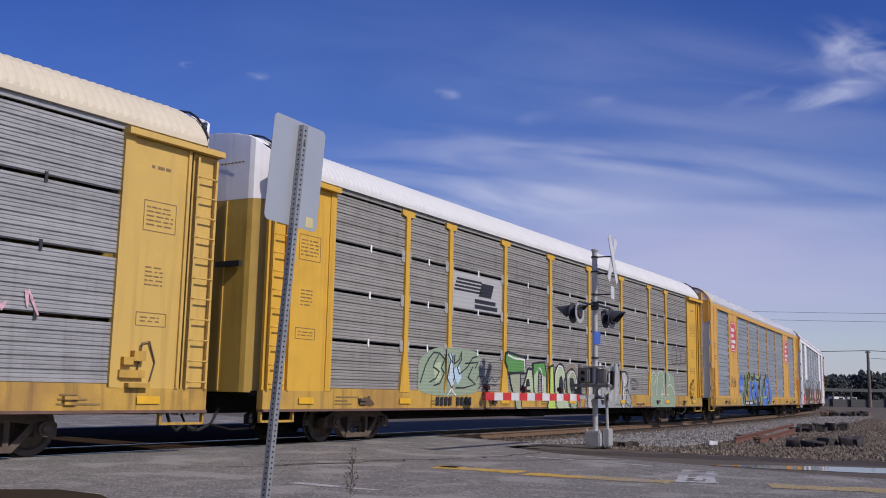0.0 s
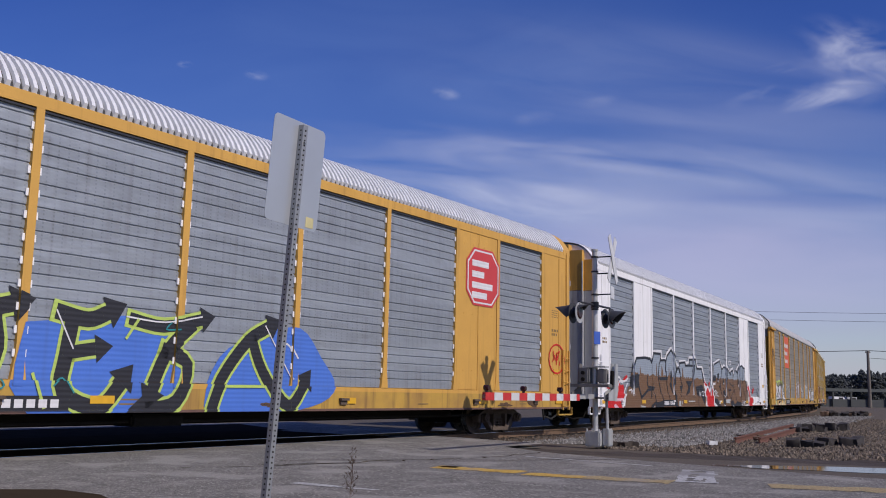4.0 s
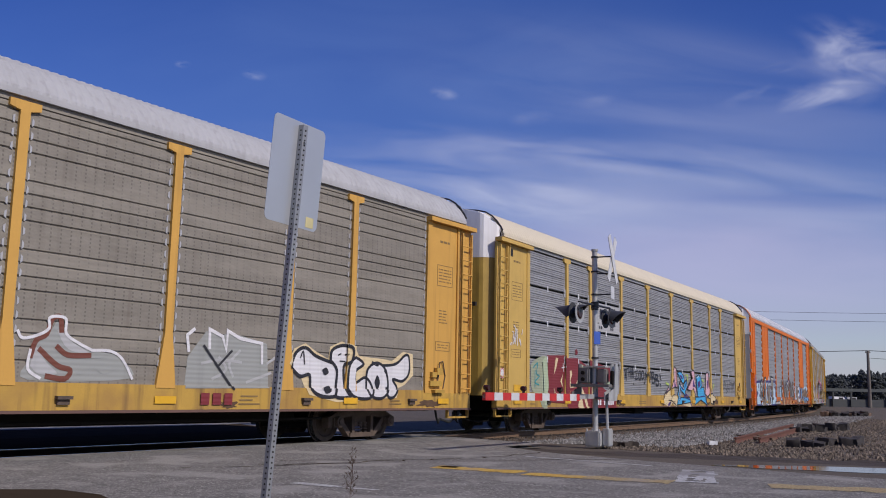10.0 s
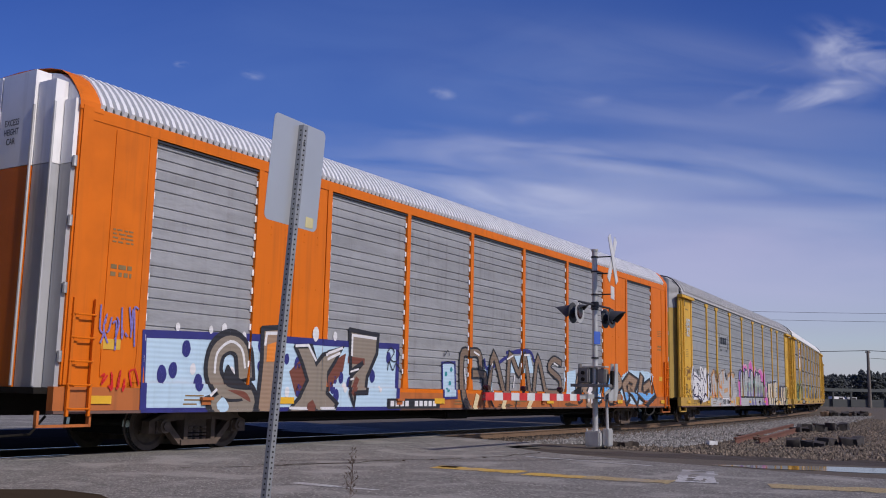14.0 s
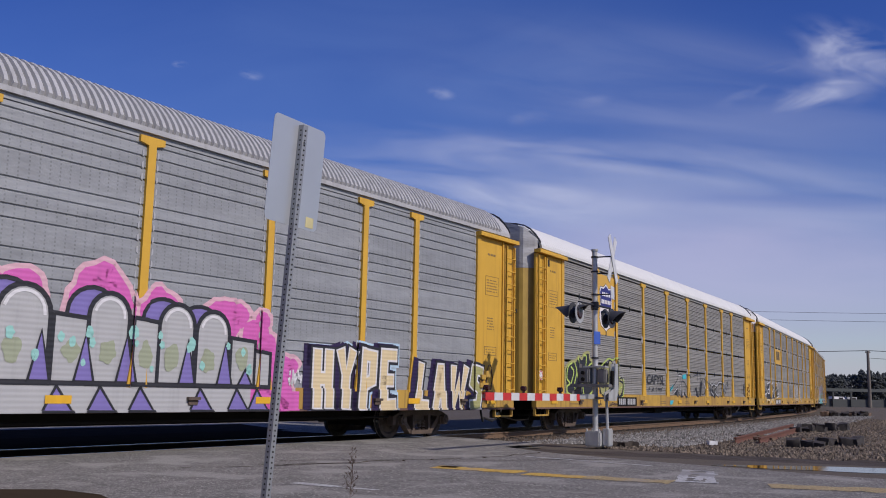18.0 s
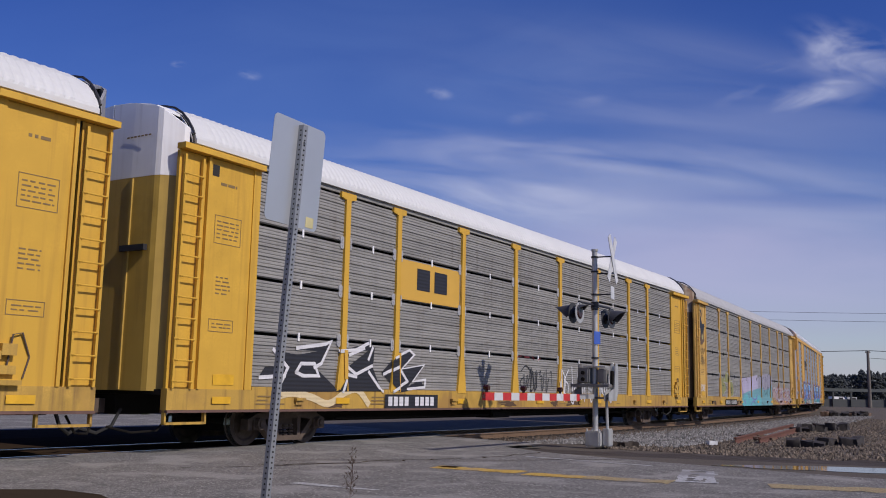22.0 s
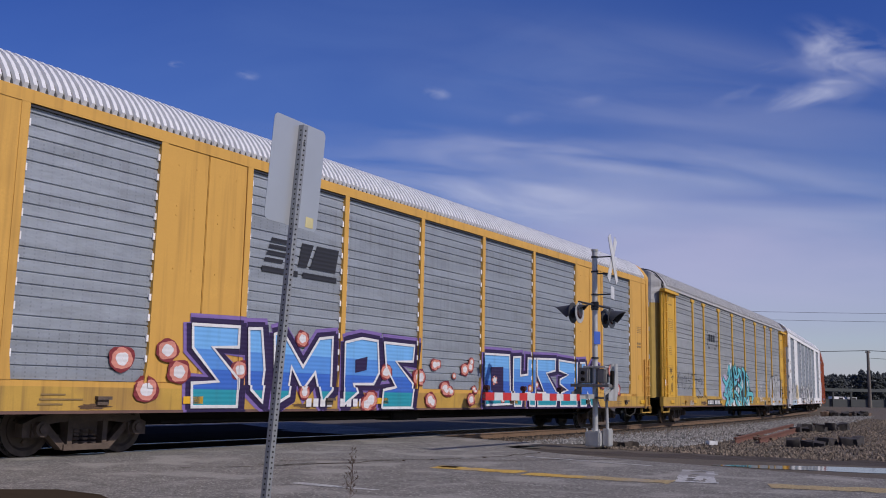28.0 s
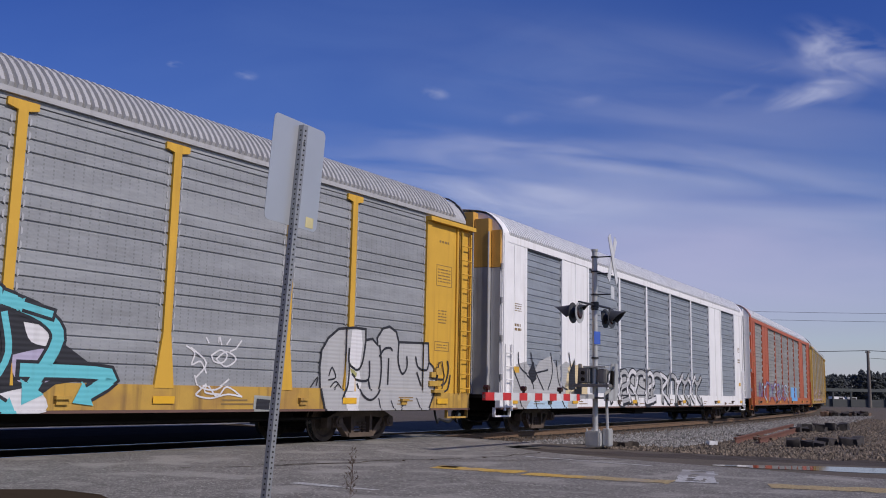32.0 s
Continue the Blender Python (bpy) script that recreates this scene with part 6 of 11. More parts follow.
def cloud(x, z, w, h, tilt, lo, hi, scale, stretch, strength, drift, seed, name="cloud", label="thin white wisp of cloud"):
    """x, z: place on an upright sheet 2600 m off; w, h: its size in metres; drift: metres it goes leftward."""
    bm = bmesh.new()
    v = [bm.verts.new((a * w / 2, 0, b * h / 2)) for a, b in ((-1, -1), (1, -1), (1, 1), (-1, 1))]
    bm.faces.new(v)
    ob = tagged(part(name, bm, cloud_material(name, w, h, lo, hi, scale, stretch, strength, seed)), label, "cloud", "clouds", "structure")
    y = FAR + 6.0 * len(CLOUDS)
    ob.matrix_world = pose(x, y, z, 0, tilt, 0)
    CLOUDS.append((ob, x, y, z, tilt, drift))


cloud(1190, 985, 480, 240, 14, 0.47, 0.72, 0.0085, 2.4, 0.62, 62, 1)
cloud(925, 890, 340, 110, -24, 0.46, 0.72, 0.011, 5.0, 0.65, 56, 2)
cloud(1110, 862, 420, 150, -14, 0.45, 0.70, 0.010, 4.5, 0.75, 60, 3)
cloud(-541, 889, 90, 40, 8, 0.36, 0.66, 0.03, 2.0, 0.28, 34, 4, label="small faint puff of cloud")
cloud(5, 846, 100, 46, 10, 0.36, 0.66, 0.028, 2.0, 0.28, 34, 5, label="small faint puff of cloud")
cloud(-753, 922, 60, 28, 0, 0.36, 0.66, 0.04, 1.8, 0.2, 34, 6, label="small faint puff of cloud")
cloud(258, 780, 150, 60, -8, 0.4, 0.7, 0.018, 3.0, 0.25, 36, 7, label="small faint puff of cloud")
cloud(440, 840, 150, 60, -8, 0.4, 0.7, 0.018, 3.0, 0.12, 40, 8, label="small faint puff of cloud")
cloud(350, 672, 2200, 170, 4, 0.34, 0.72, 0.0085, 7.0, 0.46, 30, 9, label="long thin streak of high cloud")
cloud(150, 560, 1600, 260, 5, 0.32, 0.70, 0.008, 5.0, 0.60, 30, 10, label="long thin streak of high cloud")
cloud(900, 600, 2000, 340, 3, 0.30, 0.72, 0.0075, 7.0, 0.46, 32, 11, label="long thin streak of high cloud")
# two broad glowing sheets added to lift the brightness of the upper sky
cloud(750, 860, 2300, 520, 8, 0.30, 0.75, 0.006, 9.0, 0.24, 30, 14, label="faint glowing veil added to brighten the sky")
cloud(-150, 980, 3000, 900, 0, 0.0, 0.9, 0.004, 3.0, 0.17, 20, 15, "sky_fill_veil", "faint glowing veil added to brighten the sky")
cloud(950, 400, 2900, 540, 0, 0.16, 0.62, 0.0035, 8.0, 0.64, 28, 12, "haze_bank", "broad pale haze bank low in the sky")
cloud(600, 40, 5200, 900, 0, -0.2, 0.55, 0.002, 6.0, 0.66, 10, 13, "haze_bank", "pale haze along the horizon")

# ================= the train =================
BASE = {"sill": SILL}
CARS = [
    (tri_car, dict(paint=PALE, sheet=GALV, roof=ROOF_CREAM, panel="rows", eave=ROOF_CREAM, roof_label="cream painted ribbed roof", label="pale yellow and grey car carrier with a cream roof")),
    (tri_car, dict(paint=YELLOW, sheet=GALV_WARM, roof=ROOF_WHITE, panel="rows", eave=ROOF_WHITE, roof_label="white painted ribbed roof", label="yellow and grey car carrier with white roof and green lettering")),
    (bi_car, dict(paint=AMBER, sheet=GALV_BLUE, roof=ROOF_BRIGHT, door=SILVER_DOOR, header=AMBER, roof_label="bright ribbed metal roof", label="amber yellow car carrier with red octagon signs and blue graffiti")),
    (bi_car, dict(paint=WHITE, sheet=GALV_BLUE, roof=ROOF_BRIGHT, door=SILVER_DOOR, header=AMBER, sill=WHITE, roof_label="bright ribbed metal roof", label="white car carrier with grey panels and brown painted graffiti")),
    (tri_car, dict(paint=AMBER, sheet=PERF_WARM, roof=ROOF_GREY, panel="bands", header=GALV, roof_label="grey galvanised ribbed roof", label="amber car carrier with an orange sign panel and white graffiti")),
    (tri_car, dict(paint=PALE, sheet=GALV, roof=ROOF_CREAM, panel="rows", eave=ROOF_CREAM, roof_label="cream painted ribbed roof", label="pale yellow car carrier with cream roof and dark red graffiti")),
    (bi_car, dict(paint=ORANGE, sheet=GALV, roof=ROOF_BRIGHT, sill=SILL_ORANGE, door=SILVER_DOOR, inner=ORANGE, header=WHITE, roof_label="bright ribbed metal roof", label="bright orange car carrier with grey panels and blocky graffiti")),
    (tri_car, dict(paint=YELLOW, sheet=PERF, roof=ROOF_GREY, roof_kind="coarse", panel="bands", header=GALV, roof_label="grey galvanised ribbed roof", label="yellow and grey car carrier with pink and cream graffiti")),
    (tri_car, dict(paint=YELLOW, sheet=GALV_WARM, roof=ROOF_WHITE, panel="rows", eave=RUST_EAVE, roof_label="white painted roof", header=GALV, label="yellow car carrier with white roof and a blue shield sign")),
    (tri_car, dict(paint=YELLOW, sheet=GALV_WARM, roof=ROOF_WHITE, panel="rows", eave=ROOF_WHITE, roof_label="white painted ribbed roof", label="yellow car carrier with white roof and a yellow sign panel")),
    (tri_car, dict(paint=PALE_RUSTY, sheet=GALV_WARM, roof=ROOF_GREY, panel="rows", header=RUSTY_HEADER, roof_label="grey galvanised ribbed roof", door=RUSTY_DOOR, label="rust-stained yellow car carrier with lime and lavender graffiti")),
    (bi_car, dict(paint=AMBER, sheet=GALV_BLUE, roof=ROOF_BRIGHT, door=WHITE, header=AMBER, roof_label="bright ribbed metal roof", label="amber yellow car carrier with large blue block lettering")),
    (tri_car, dict(paint=YELLOW, sheet=PERF, roof=ROOF_GREY, roof_kind="coarse", panel="bands", header=GALV, roof_label="grey galvanised ribbed roof", label="yellow and grey car carrier with aqua blue graffiti")),
    (bi_car, dict(paint=WHITE, sheet=GALV_BLUE, roof=ROOF_BRIGHT, door=SILVER_DOOR, header=AMBER, sill=WHITE, roof_label="bright ribbed metal roof", label="white car carrier with grey panels and black scrawled graffiti")),
    (bi_car, dict(paint=REDORANGE, sheet=GALV_WARM, roof=ROOF_BRIGHT, sill=SILL_ORANGE, roof_label="bright ribbed metal roof", label="faded red-orange car carrier with grey side panels")),
    (tri_car, dict(paint=PALE, sheet=PERF_WARM, roof=ROOF_GREY, panel="bands", roof_label="grey galvanised ribbed roof", label="pale yellow car carrier with grey roof")),
    (tri_car, dict(paint=YELLOW, sheet=GALV_WARM, roof=ROOF_WHITE, panel="rows", roof_label="white painted ribbed roof", label="yellow and grey car carrier with a white roof")),
]
TRAIN = []
for n, (build, spec) in enumerate(CARS):
    TRAIN.append(build(n, {**BASE, "n": n, **spec}))
T0, T1, T2, T3, T4, T5, T6, T7, T8, T9, T10, T11, T12, T13, T14, T15, T16 = TRAIN
for n, car in enumerate(TRAIN):
    if CARS[n][0] is tri_car:
        reflectors(car, "tri", (1.2, 4.6, 9.35, 13.7, 17.95, 22.7, 26.1))
    else:
        reflectors(car, "bi", (1.0, 5.2, 10.6, 16.6, 22.0, 26.3))

end_sign(T2, 0.30 - MID - 0.272, -0.22, 4.85, GALV, S_BLACK)
end_sign(T6, 0.30 - MID - 0.272, -0.16, 4.72, None, S_BLACK)
end_sign(T12, 0.16 - MID - 0.172, -0.5, 4.85, None, S_BLACK)
# notices, brackets and stains along the sills
for n, car in enumerate(TRAIN):
    kind = "tri" if CARS[n][0] is tri_car else "bi"
    rnd = random.Random(n + 50)
    for u in (2.3, 5.4, 11.2, 14.6, 19.2, 24.2):
        u += rnd.uniform(-0.4, 0.4)
        rows = rnd.choice((1, 2, 3))
        painted(car, kind, merge(*[rect(u + 0.02 * i, u + rnd.uniform(0.3, 0.8), 0.78 + 0.07 * i, 0.805 + 0.07 * i) for i in range(rows)]), INK, 2, "sill_stencil")
    for u in (3.1, 8.9, 16.2, 21.4, 24.6):
        u += rnd.uniform(-0.3, 0.3)
        part("lashing_bracket", boxes((u - 0.13 - MID, u + 0.13 - MID, -1.68, -1.602, 0.86, 0.91), (u - 0.10 - MID, u + 0.10 - MID, -1.64, -1.602, 0.78, 0.859)), TRUCK if n % 3 else CARS[n][1].get("sill", SILL), car)
    for k in range(4):
        u = rnd.uniform(1.5, 25.5)
        painted(car, kind, blob(u, u + rnd.uniform(0.4, 1.3), 0.705, rnd.uniform(0.8, 1.0), k + n, 0.5, 26, 0.8), S_GRIME, 1, "sill_stain")

# car 0: faint pink scrawl and a white bordered notice
tag(T0, "tri", (22.9, 24.1, 2.0, 2.4), 1, S_PALEPINK, 6, 0.03)
painted(T0, "tri", rect(22.9, 23.35, 1.3, 1.75), S_WHITE, 4, "notice")
painted(T0, "tri", rect(22.98, 23.27, 1.38, 1.67), S_PURPLE, 5, "notice")

# car 1
painted(T1, "tri", rect(6.66, 9.2, 3.13, 4.02), PLATE_GREY, 1, "sign_panel", "light grey panel with a black emblem")
painted(T1, "tri", merge(*[rect(6.72 + 0.04 * i, 8.1, 3.56 + 0.09 * i, 3.61 + 0.09 * i) for i in range(4)], poly([(7.95, 3.5), (8.6, 3.5), (8.75, 3.85), (8.1, 3.85)]), rect(7.75, 8.85, 3.32, 3.42), rect(7.75, 8.95, 3.18, 3.28)), S_BLACK, 3, "emblem")
marks(T1, "tri", 5.9, 7.6, 0.76, 0.96, 9, S_BLACK)
fill(T1, [(5.2, 1.36), (5.23, 1.77), (5.87, 2.08), (6.79, 2.12), (8, 2.04), (7.99, 1.46), (7.91, 1.1), (6.61, 0.98), (5.3, 1.06)], S_MOSS, 1, True)
fill(T1, [(6.43, 1.93), (6.61, 1.99), (6.75, 1.66), (6.81, 1.33), (6.59, 1.16), (6.41, 1.36), (6.5, 1.65)], S_PALEBLUE, 2, True)
fill(T1, [(6.79, 1.62), (7.02, 1.76), (7.15, 1.43), (6.97, 1.25), (6.81, 1.42)], S_PALEBLUE, 2)
fill(T1, [(5.82, 1.69), (6.17, 1.79), (6.2, 1.39), (5.95, 1.27)], S_PALEGREEN, 2)
brush(T1, [[(5.28, 1.28), (5.49, 1.67), (5.64, 1.84), (5.84, 1.99), (6.1, 1.98), (5.9, 1.78), (5.83, 1.65), (6.1, 1.55), (5.94, 1.38), (5.69, 1.3)], [(6.1, 1.98), (6.34, 1.85), (6.18, 1.63), (6.33, 1.52), (6.13, 1.27), (5.87, 1.22)], [(6.42, 1.97), (6.53, 1.82), (6.44, 1.61), (6.38, 1.4), (6.59, 1.16), (6.81, 1.42), (6.72, 1.66), (6.58, 1.82)], [(6.56, 1.98), (6.64, 1.82), (6.81, 1.96), (6.78, 1.75), (7.01, 1.85), (7.14, 2.07), (7.11, 1.85), (6.93, 1.67), (7.04, 1.51), (7.43, 1.7), (7.68, 1.93), (7.95, 1.99)], [(7.7, 1.71), (7.46, 1.44), (7.84, 1.28), (7.27, 1.18), (6.88, 1.18)], [(7.32, 1.78), (7.96, 1.83), (7.81, 1.67)]], S_BLACK, 0.035, 4, False)
brush(T1, [[(6.42, 1), (6.56, 1.15), (6.81, 1)], [(6.52, 1.73), (6.49, 1.4), (6.63, 1.29)]], S_WHITE, 0.04, 5, False)
brush(T1, [[(7.89, 1.37), (8.04, 1.51), (8.17, 1.29), (8.33, 1.47), (8.51, 1.34), (8.68, 1.48), (8.87, 1.35), (9.05, 1.45)], [(7.96, 1.17), (8.34, 1.29), (8.94, 1.27)]], S_BLACK, 0.02, 4)
shape(T1, [(9.35, 2.12), (9.57, 2.16), (10.59, 2.05), (10.62, 1.64), (9.84, 1.61), (9.57, 1.61), (9.33, 1.89)], S_GREEN, S_BLACK, 0.07, 4)
brush(T1, [[(9.48, 2.1), (9.92, 2.01), (10.56, 1.99), (10.59, 1.66)]], S_WHITE, 0.05, 6, False)
shape(T1, [(9.68, 1.58), (10.33, 1.63), (10.32, 0.62), (9.99, 0.62), (9.92, 1.04), (9.76, 1.33)], S_SAGE, S_BLACK, 0.05, 3)
shape(T1, [(10.72, 1.62), (10.79, 1.75), (11.06, 1.74), (11.21, 1.03), (10.99, 0.98), (10.92, 1.15), (10.61, 1.15), (10.55, 0.98), (10.34, 0.97)], S_PALEGREEN, S_BLACK, 0.06, 3)
fill(T1, [(10.69, 1.46), (10.84, 1.48), (10.91, 1.28), (10.66, 1.25)], S_BLACK, 6)
shape(T1, [(11.11, 1.91), (11.86, 1.97), (11.99, 1.61), (12.01, 0.96), (11.77, 0.95), (11.69, 1.68), (11.48, 1.76), (11.42, 0.95), (11.17, 0.98)], S_PALEGREEN, S_BLACK, 0.06, 3)
fill(T1, [(11.14, 1.89), (11.83, 1.94), (11.96, 1.55), (11.73, 1.6), (11.4, 1.74), (11.19, 1.58)], S_GREEN, 5)
shape(T1, [(12.12, 1.86), (12.46, 1.9), (12.56, 0.6), (11.92, 0.6), (12.09, 0.96)], S_LIME, S_BLACK, 0.06, 3)
shape(T1, [(12.57, 1.52), (12.64, 1.8), (12.9, 1.95), (13.17, 1.88), (13.32, 1.6), (13.2, 1.42), (13.35, 1.08), (13.62, 0.59), (12.66, 0.6), (12.57, 0.96)], S_PALEGREEN, S_BLACK, 0.06, 3, True)
fill(T1, [(12.88, 1.55), (13.06, 1.59), (13.18, 1.08), (13, 0.87), (12.82, 1.07)], S_BLACK, 6, True)
shape(T1, [(13.37, 1.66), (13.65, 1.82), (14.04, 1.74), (14.26, 1.33), (14.18, 0.91), (13.91, 0.58), (13.53, 0.59), (13.46, 1.08)], S_SAGE, S_BLACK, 0.06, 3, True)
fill(T1, [(13.66, 1.57), (13.9, 1.52), (14.03, 1.17), (13.82, 1.09), (13.64, 1.32)], S_BLACK, 6, True)
brush(T1, [[(13.31, 1.77), (13.83, 1.93), (14.25, 1.59), (14.43, 1.09), (14.2, 0.58)]], S_TAUPE, 0.13, 5)
brush(T1, [[(12.62, 1.18), (12.6, 1.63), (12.81, 1.89), (13.08, 1.85)], [(13.51, 1.55), (13.73, 1.76), (14, 1.68), (14.16, 1.33)], [(11.47, 1.8), (11.66, 1.66), (11.73, 1.06)]], S_WHITE, 0.04, 7)
painted(T1, kind_of(T1), merge(*[blob(u - 0.12, u + 0.12, z - 0.12, z + 0.12, 3, 0.15, 14, 0.9) for u, z in [(15.11, 1.76), (16.07, 1.99)]]), S_WHITE, 3, "graffiti_dot")
fill(T1, [(14.89, 1.02), (15.12, 1.67), (15.72, 1.89), (16.92, 1.91), (18.45, 1.93), (18.81, 1.51), (18.76, 0.96), (18.53, 0.6), (15, 0.63)], S_DIM, 1, True)
shape(T1, [(14.92, 1.29), (15.14, 1.49), (15.51, 1.4), (15.71, 1.2), (16.08, 1.31), (16.06, 1.04), (15.54, 1.03), (15.29, 1.12), (15.23, 0.63), (14.95, 0.63)], S_SILVER, S_BLACK, 0.05, 3, True)
shape(T1, [(15.26, 1.75), (15.66, 1.87), (15.96, 1.79), (16.01, 1.42), (15.77, 1.2), (15.57, 1.41), (15.62, 1.58), (15.37, 1.63)], S_DIM, S_BLACK, 0.05, 3, True)
fill(T1, [(15.18, 0.91), (16.44, 0.92), (16.46, 0.62), (15.03, 0.63)], S_SLATE, 2)
shape(T1, [(16.58, 1.8), (17.07, 1.84), (17.06, 1.56), (16.98, 1.05), (16.77, 1.04)], S_SILVER, S_BLACK, 0.05, 3)
shape(T1, [(17.82, 1.86), (18.45, 1.86), (18.6, 1.61), (18.34, 1.06), (18.05, 0.61), (17.82, 0.61), (17.95, 1.06)], S_SILVER, S_BLACK, 0.05, 3, True)
brush(T1, [[(14.98, 1.02), (15.03, 1.34), (15.38, 1.45), (15.71, 1.24)], [(16.7, 1.04), (16.72, 1.74)], [(17.95, 1.06), (18.07, 1.59)]], S_WHITE, 0.06, 6)
brush(T1, [[(15.26, 1.4), (15.52, 1.26), (15.76, 1.32), (15.64, 1.55)], [(16.05, 1.76), (16.38, 1.78), (16.54, 1.44), (16.77, 1.04)], [(17.15, 1.71), (17.44, 1.83), (17.38, 1.57), (17.1, 1.45), (17.4, 1.31), (17.69, 1.42)], [(17.81, 1.88), (18.29, 1.87), (18.55, 1.61), (18.32, 1.33), (18.07, 1.49)], [(17.87, 1.06), (18.49, 1.28), (18.76, 0.96)], [(15.48, 0.93), (15.72, 1.08), (16.05, 0.94)]], S_BLACK, 0.035, 6)
brush(T1, [[(14.44, 1.73), (14.62, 1.47), (14.71, 1.72), (14.85, 1.47)], [(18.81, 1.51), (19.06, 1.63), (19.5, 1.53), (19.34, 1.3), (18.99, 1.35)]], S_BLACK, 0.025, 6)
brush(T1, [[(15.19, 0.88), (15.38, 0.73), (15.45, 0.88)], [(16.24, 0.88), (16.46, 0.7)], [(18.19, 0.85), (18.61, 0.69), (18.84, 0.87)]], S_BLACK, 0.03, 6, False)
fill(T1, [(20.82, 1.57), (21.21, 1.93), (23.22, 1.95), (23.73, 1.53), (23.51, 0.66), (21.07, 0.61)], S_MOSS, 1, True)
brush(T1, [[(20.87, 0.58), (20.79, 1.45), (21.21, 1.95), (21.54, 1.72), (21.23, 1.46)], [(21.56, 1.1), (21.74, 1.85), (22.18, 2), (22.42, 1.62), (22.1, 1.11)], [(21.91, 0.57), (22.1, 1.11), (22.78, 1.12)], [(22.63, 1.95), (23.11, 1.78), (22.77, 1.44), (23.24, 1.52), (23.74, 1.13)], [(22.44, 0.99), (22.49, 1.5)]], S_WHITE, 0.035, 4)
brush(T1, [[(23.45, 2.33), (23.48, 2.87), (23.81, 2.99), (23.99, 2.7), (23.9, 2.35), (23.45, 2.33)], [(24.08, 2.36), (24.06, 2.91), (24.4, 2.97), (24.53, 2.39), (24.08, 2.36)], [(24.61, 2.39), (24.62, 2.88), (25, 2.98), (25.23, 2.43), (24.61, 2.39)]], S_BLACK, 0.03, 4)

# car 2
for a, b, z0, z1 in ((4.5, 6.0, 3.25, 4.72), (21.1, 22.75, 3.25, 4.72)):
    def octagon(k):
        c, e = (a + b) / 2, (z0 + z1) / 2
        hw, hh = (b - a) / 2 * k, (z1 - z0) / 2 * k
        q = 0.42 * hw
        return [(c - hw, e - hh + q), (c - hw + q, e - hh), (c + hw - q, e - hh), (c + hw, e - hh + q), (c + hw, e + hh - q), (c + hw - q, e + hh), (c - hw + q, e + hh), (c - hw, e + hh - q)]
    painted(T2, "bi", poly(octagon(1.0)), PLATE_RED, 1, "sign_panel", "red octagon sign with white border")
    painted(T2, "bi", poly(octagon(0.93)), S_WHITE, 2, "sign_border")
    painted(T2, "bi", poly(octagon(0.87)), PLATE_RED, 3, "sign_face")
    w = b - a
    painted(T2, "bi", merge(*[rect(a + 0.16 * w, a + (0.16 + f) * w, z1 - g - 0.16, z1 - g) for f, g in ((0.5, 0.32), (0.36, 0.6), (0.62, 0.88), (0.45, 1.13))]), S_WHITE, 4, "emblem")
tag(T2, "bi", (4.4, 5.7, 1.55, 2.1), 32, S_BLACK, 8, 0.035)
marks(T2, "bi", 8.0, 9.9, 0.74, 0.86, 10, S_WHITE, S_BLACK)
tag(T2, "bi", (25.85, 26.5, 1.9, 2.3), 33, S_RED, 6, 0.04)
painted(T2, "bi", merge(*[stroke([(26.15 + 0.5 * math.cos(k * 0.4), 2.08 + 0.42 * math.sin(k * 0.4)), (26.15 + 0.5 * math.cos(k * 0.4 + 0.42), 2.08 + 0.42 * math.sin(k * 0.4 + 0.42))], 0.045) for k in range(16)]), S_RED, 5, "graffiti_tag")
fill(T2, [(6.44, 1.85), (6.9, 2.06), (7.08, 2.22), (7.33, 2.27), (7.55, 2.06), (7.83, 1.92), (7.87, 1.38), (7.09, 1.29), (6.48, 1.3), (6.34, 1.57)], S_BLUE, 1, True)
fill(T2, [(9.22, 1.95), (11.35, 2.22), (12.17, 1.69), (12.02, 0.58), (9.38, 0.61), (9.05, 1.05)], S_BLUE, 1)
fill(T2, [(14, 2.08), (15.09, 2.24), (15.76, 1.68), (16.19, 1.14), (15.4, 0.73), (12.84, 0.57), (13.01, 1.6)], S_BLUE, 1, True)
fill(T2, [(6.86, 1.03), (7.34, 1.32), (7.76, 1.04), (7.65, 0.7), (7.01, 0.7)], S_SLATE, 1, True)
ribbon(T2, [[(7.55, 0.67), (7.39, 0.99), (7.58, 1.25), (7.78, 1.09)], [(7.73, 1.04), (7.81, 1.28), (7.9, 1.93), (8.06, 2.12), (8.33, 1.7), (8.62, 1.13), (8.83, 1.57), (8.76, 2.06), (8.97, 2.18)]], S_BLACK, S_LIME, 0.24, 3)
ribbon(T2, [[(9.77, 2.14), (10.28, 2.06), (10.59, 2.17)], [(10.02, 2.07), (9.94, 1.5), (9.92, 0.96), (10.53, 0.74), (10.9, 1.08)]], S_BLACK, S_LIME, 0.24, 3)
ribbon(T2, [[(10, 1.55), (10.41, 1.62)], [(11.08, 2.13), (11.75, 2.05), (12.51, 2.21)]], S_BLACK, S_LIME, 0.2, 3)
ribbon(T2, [[(12.35, 2.11), (11.87, 1.68), (11.57, 1.08)], [(11.77, 1.67), (12.28, 1.43), (12.05, 0.83), (11.48, 0.71)]], S_BLACK, S_LIME, 0.24, 3)
ribbon(T2, [[(12.8, 0.57), (13.07, 1.22), (13.66, 1.9), (14.16, 2.18)], [(13.77, 1.98), (14.1, 1.37), (14.77, 0.75), (15.19, 1.13)]], S_BLACK, S_LIME, 0.23, 3)
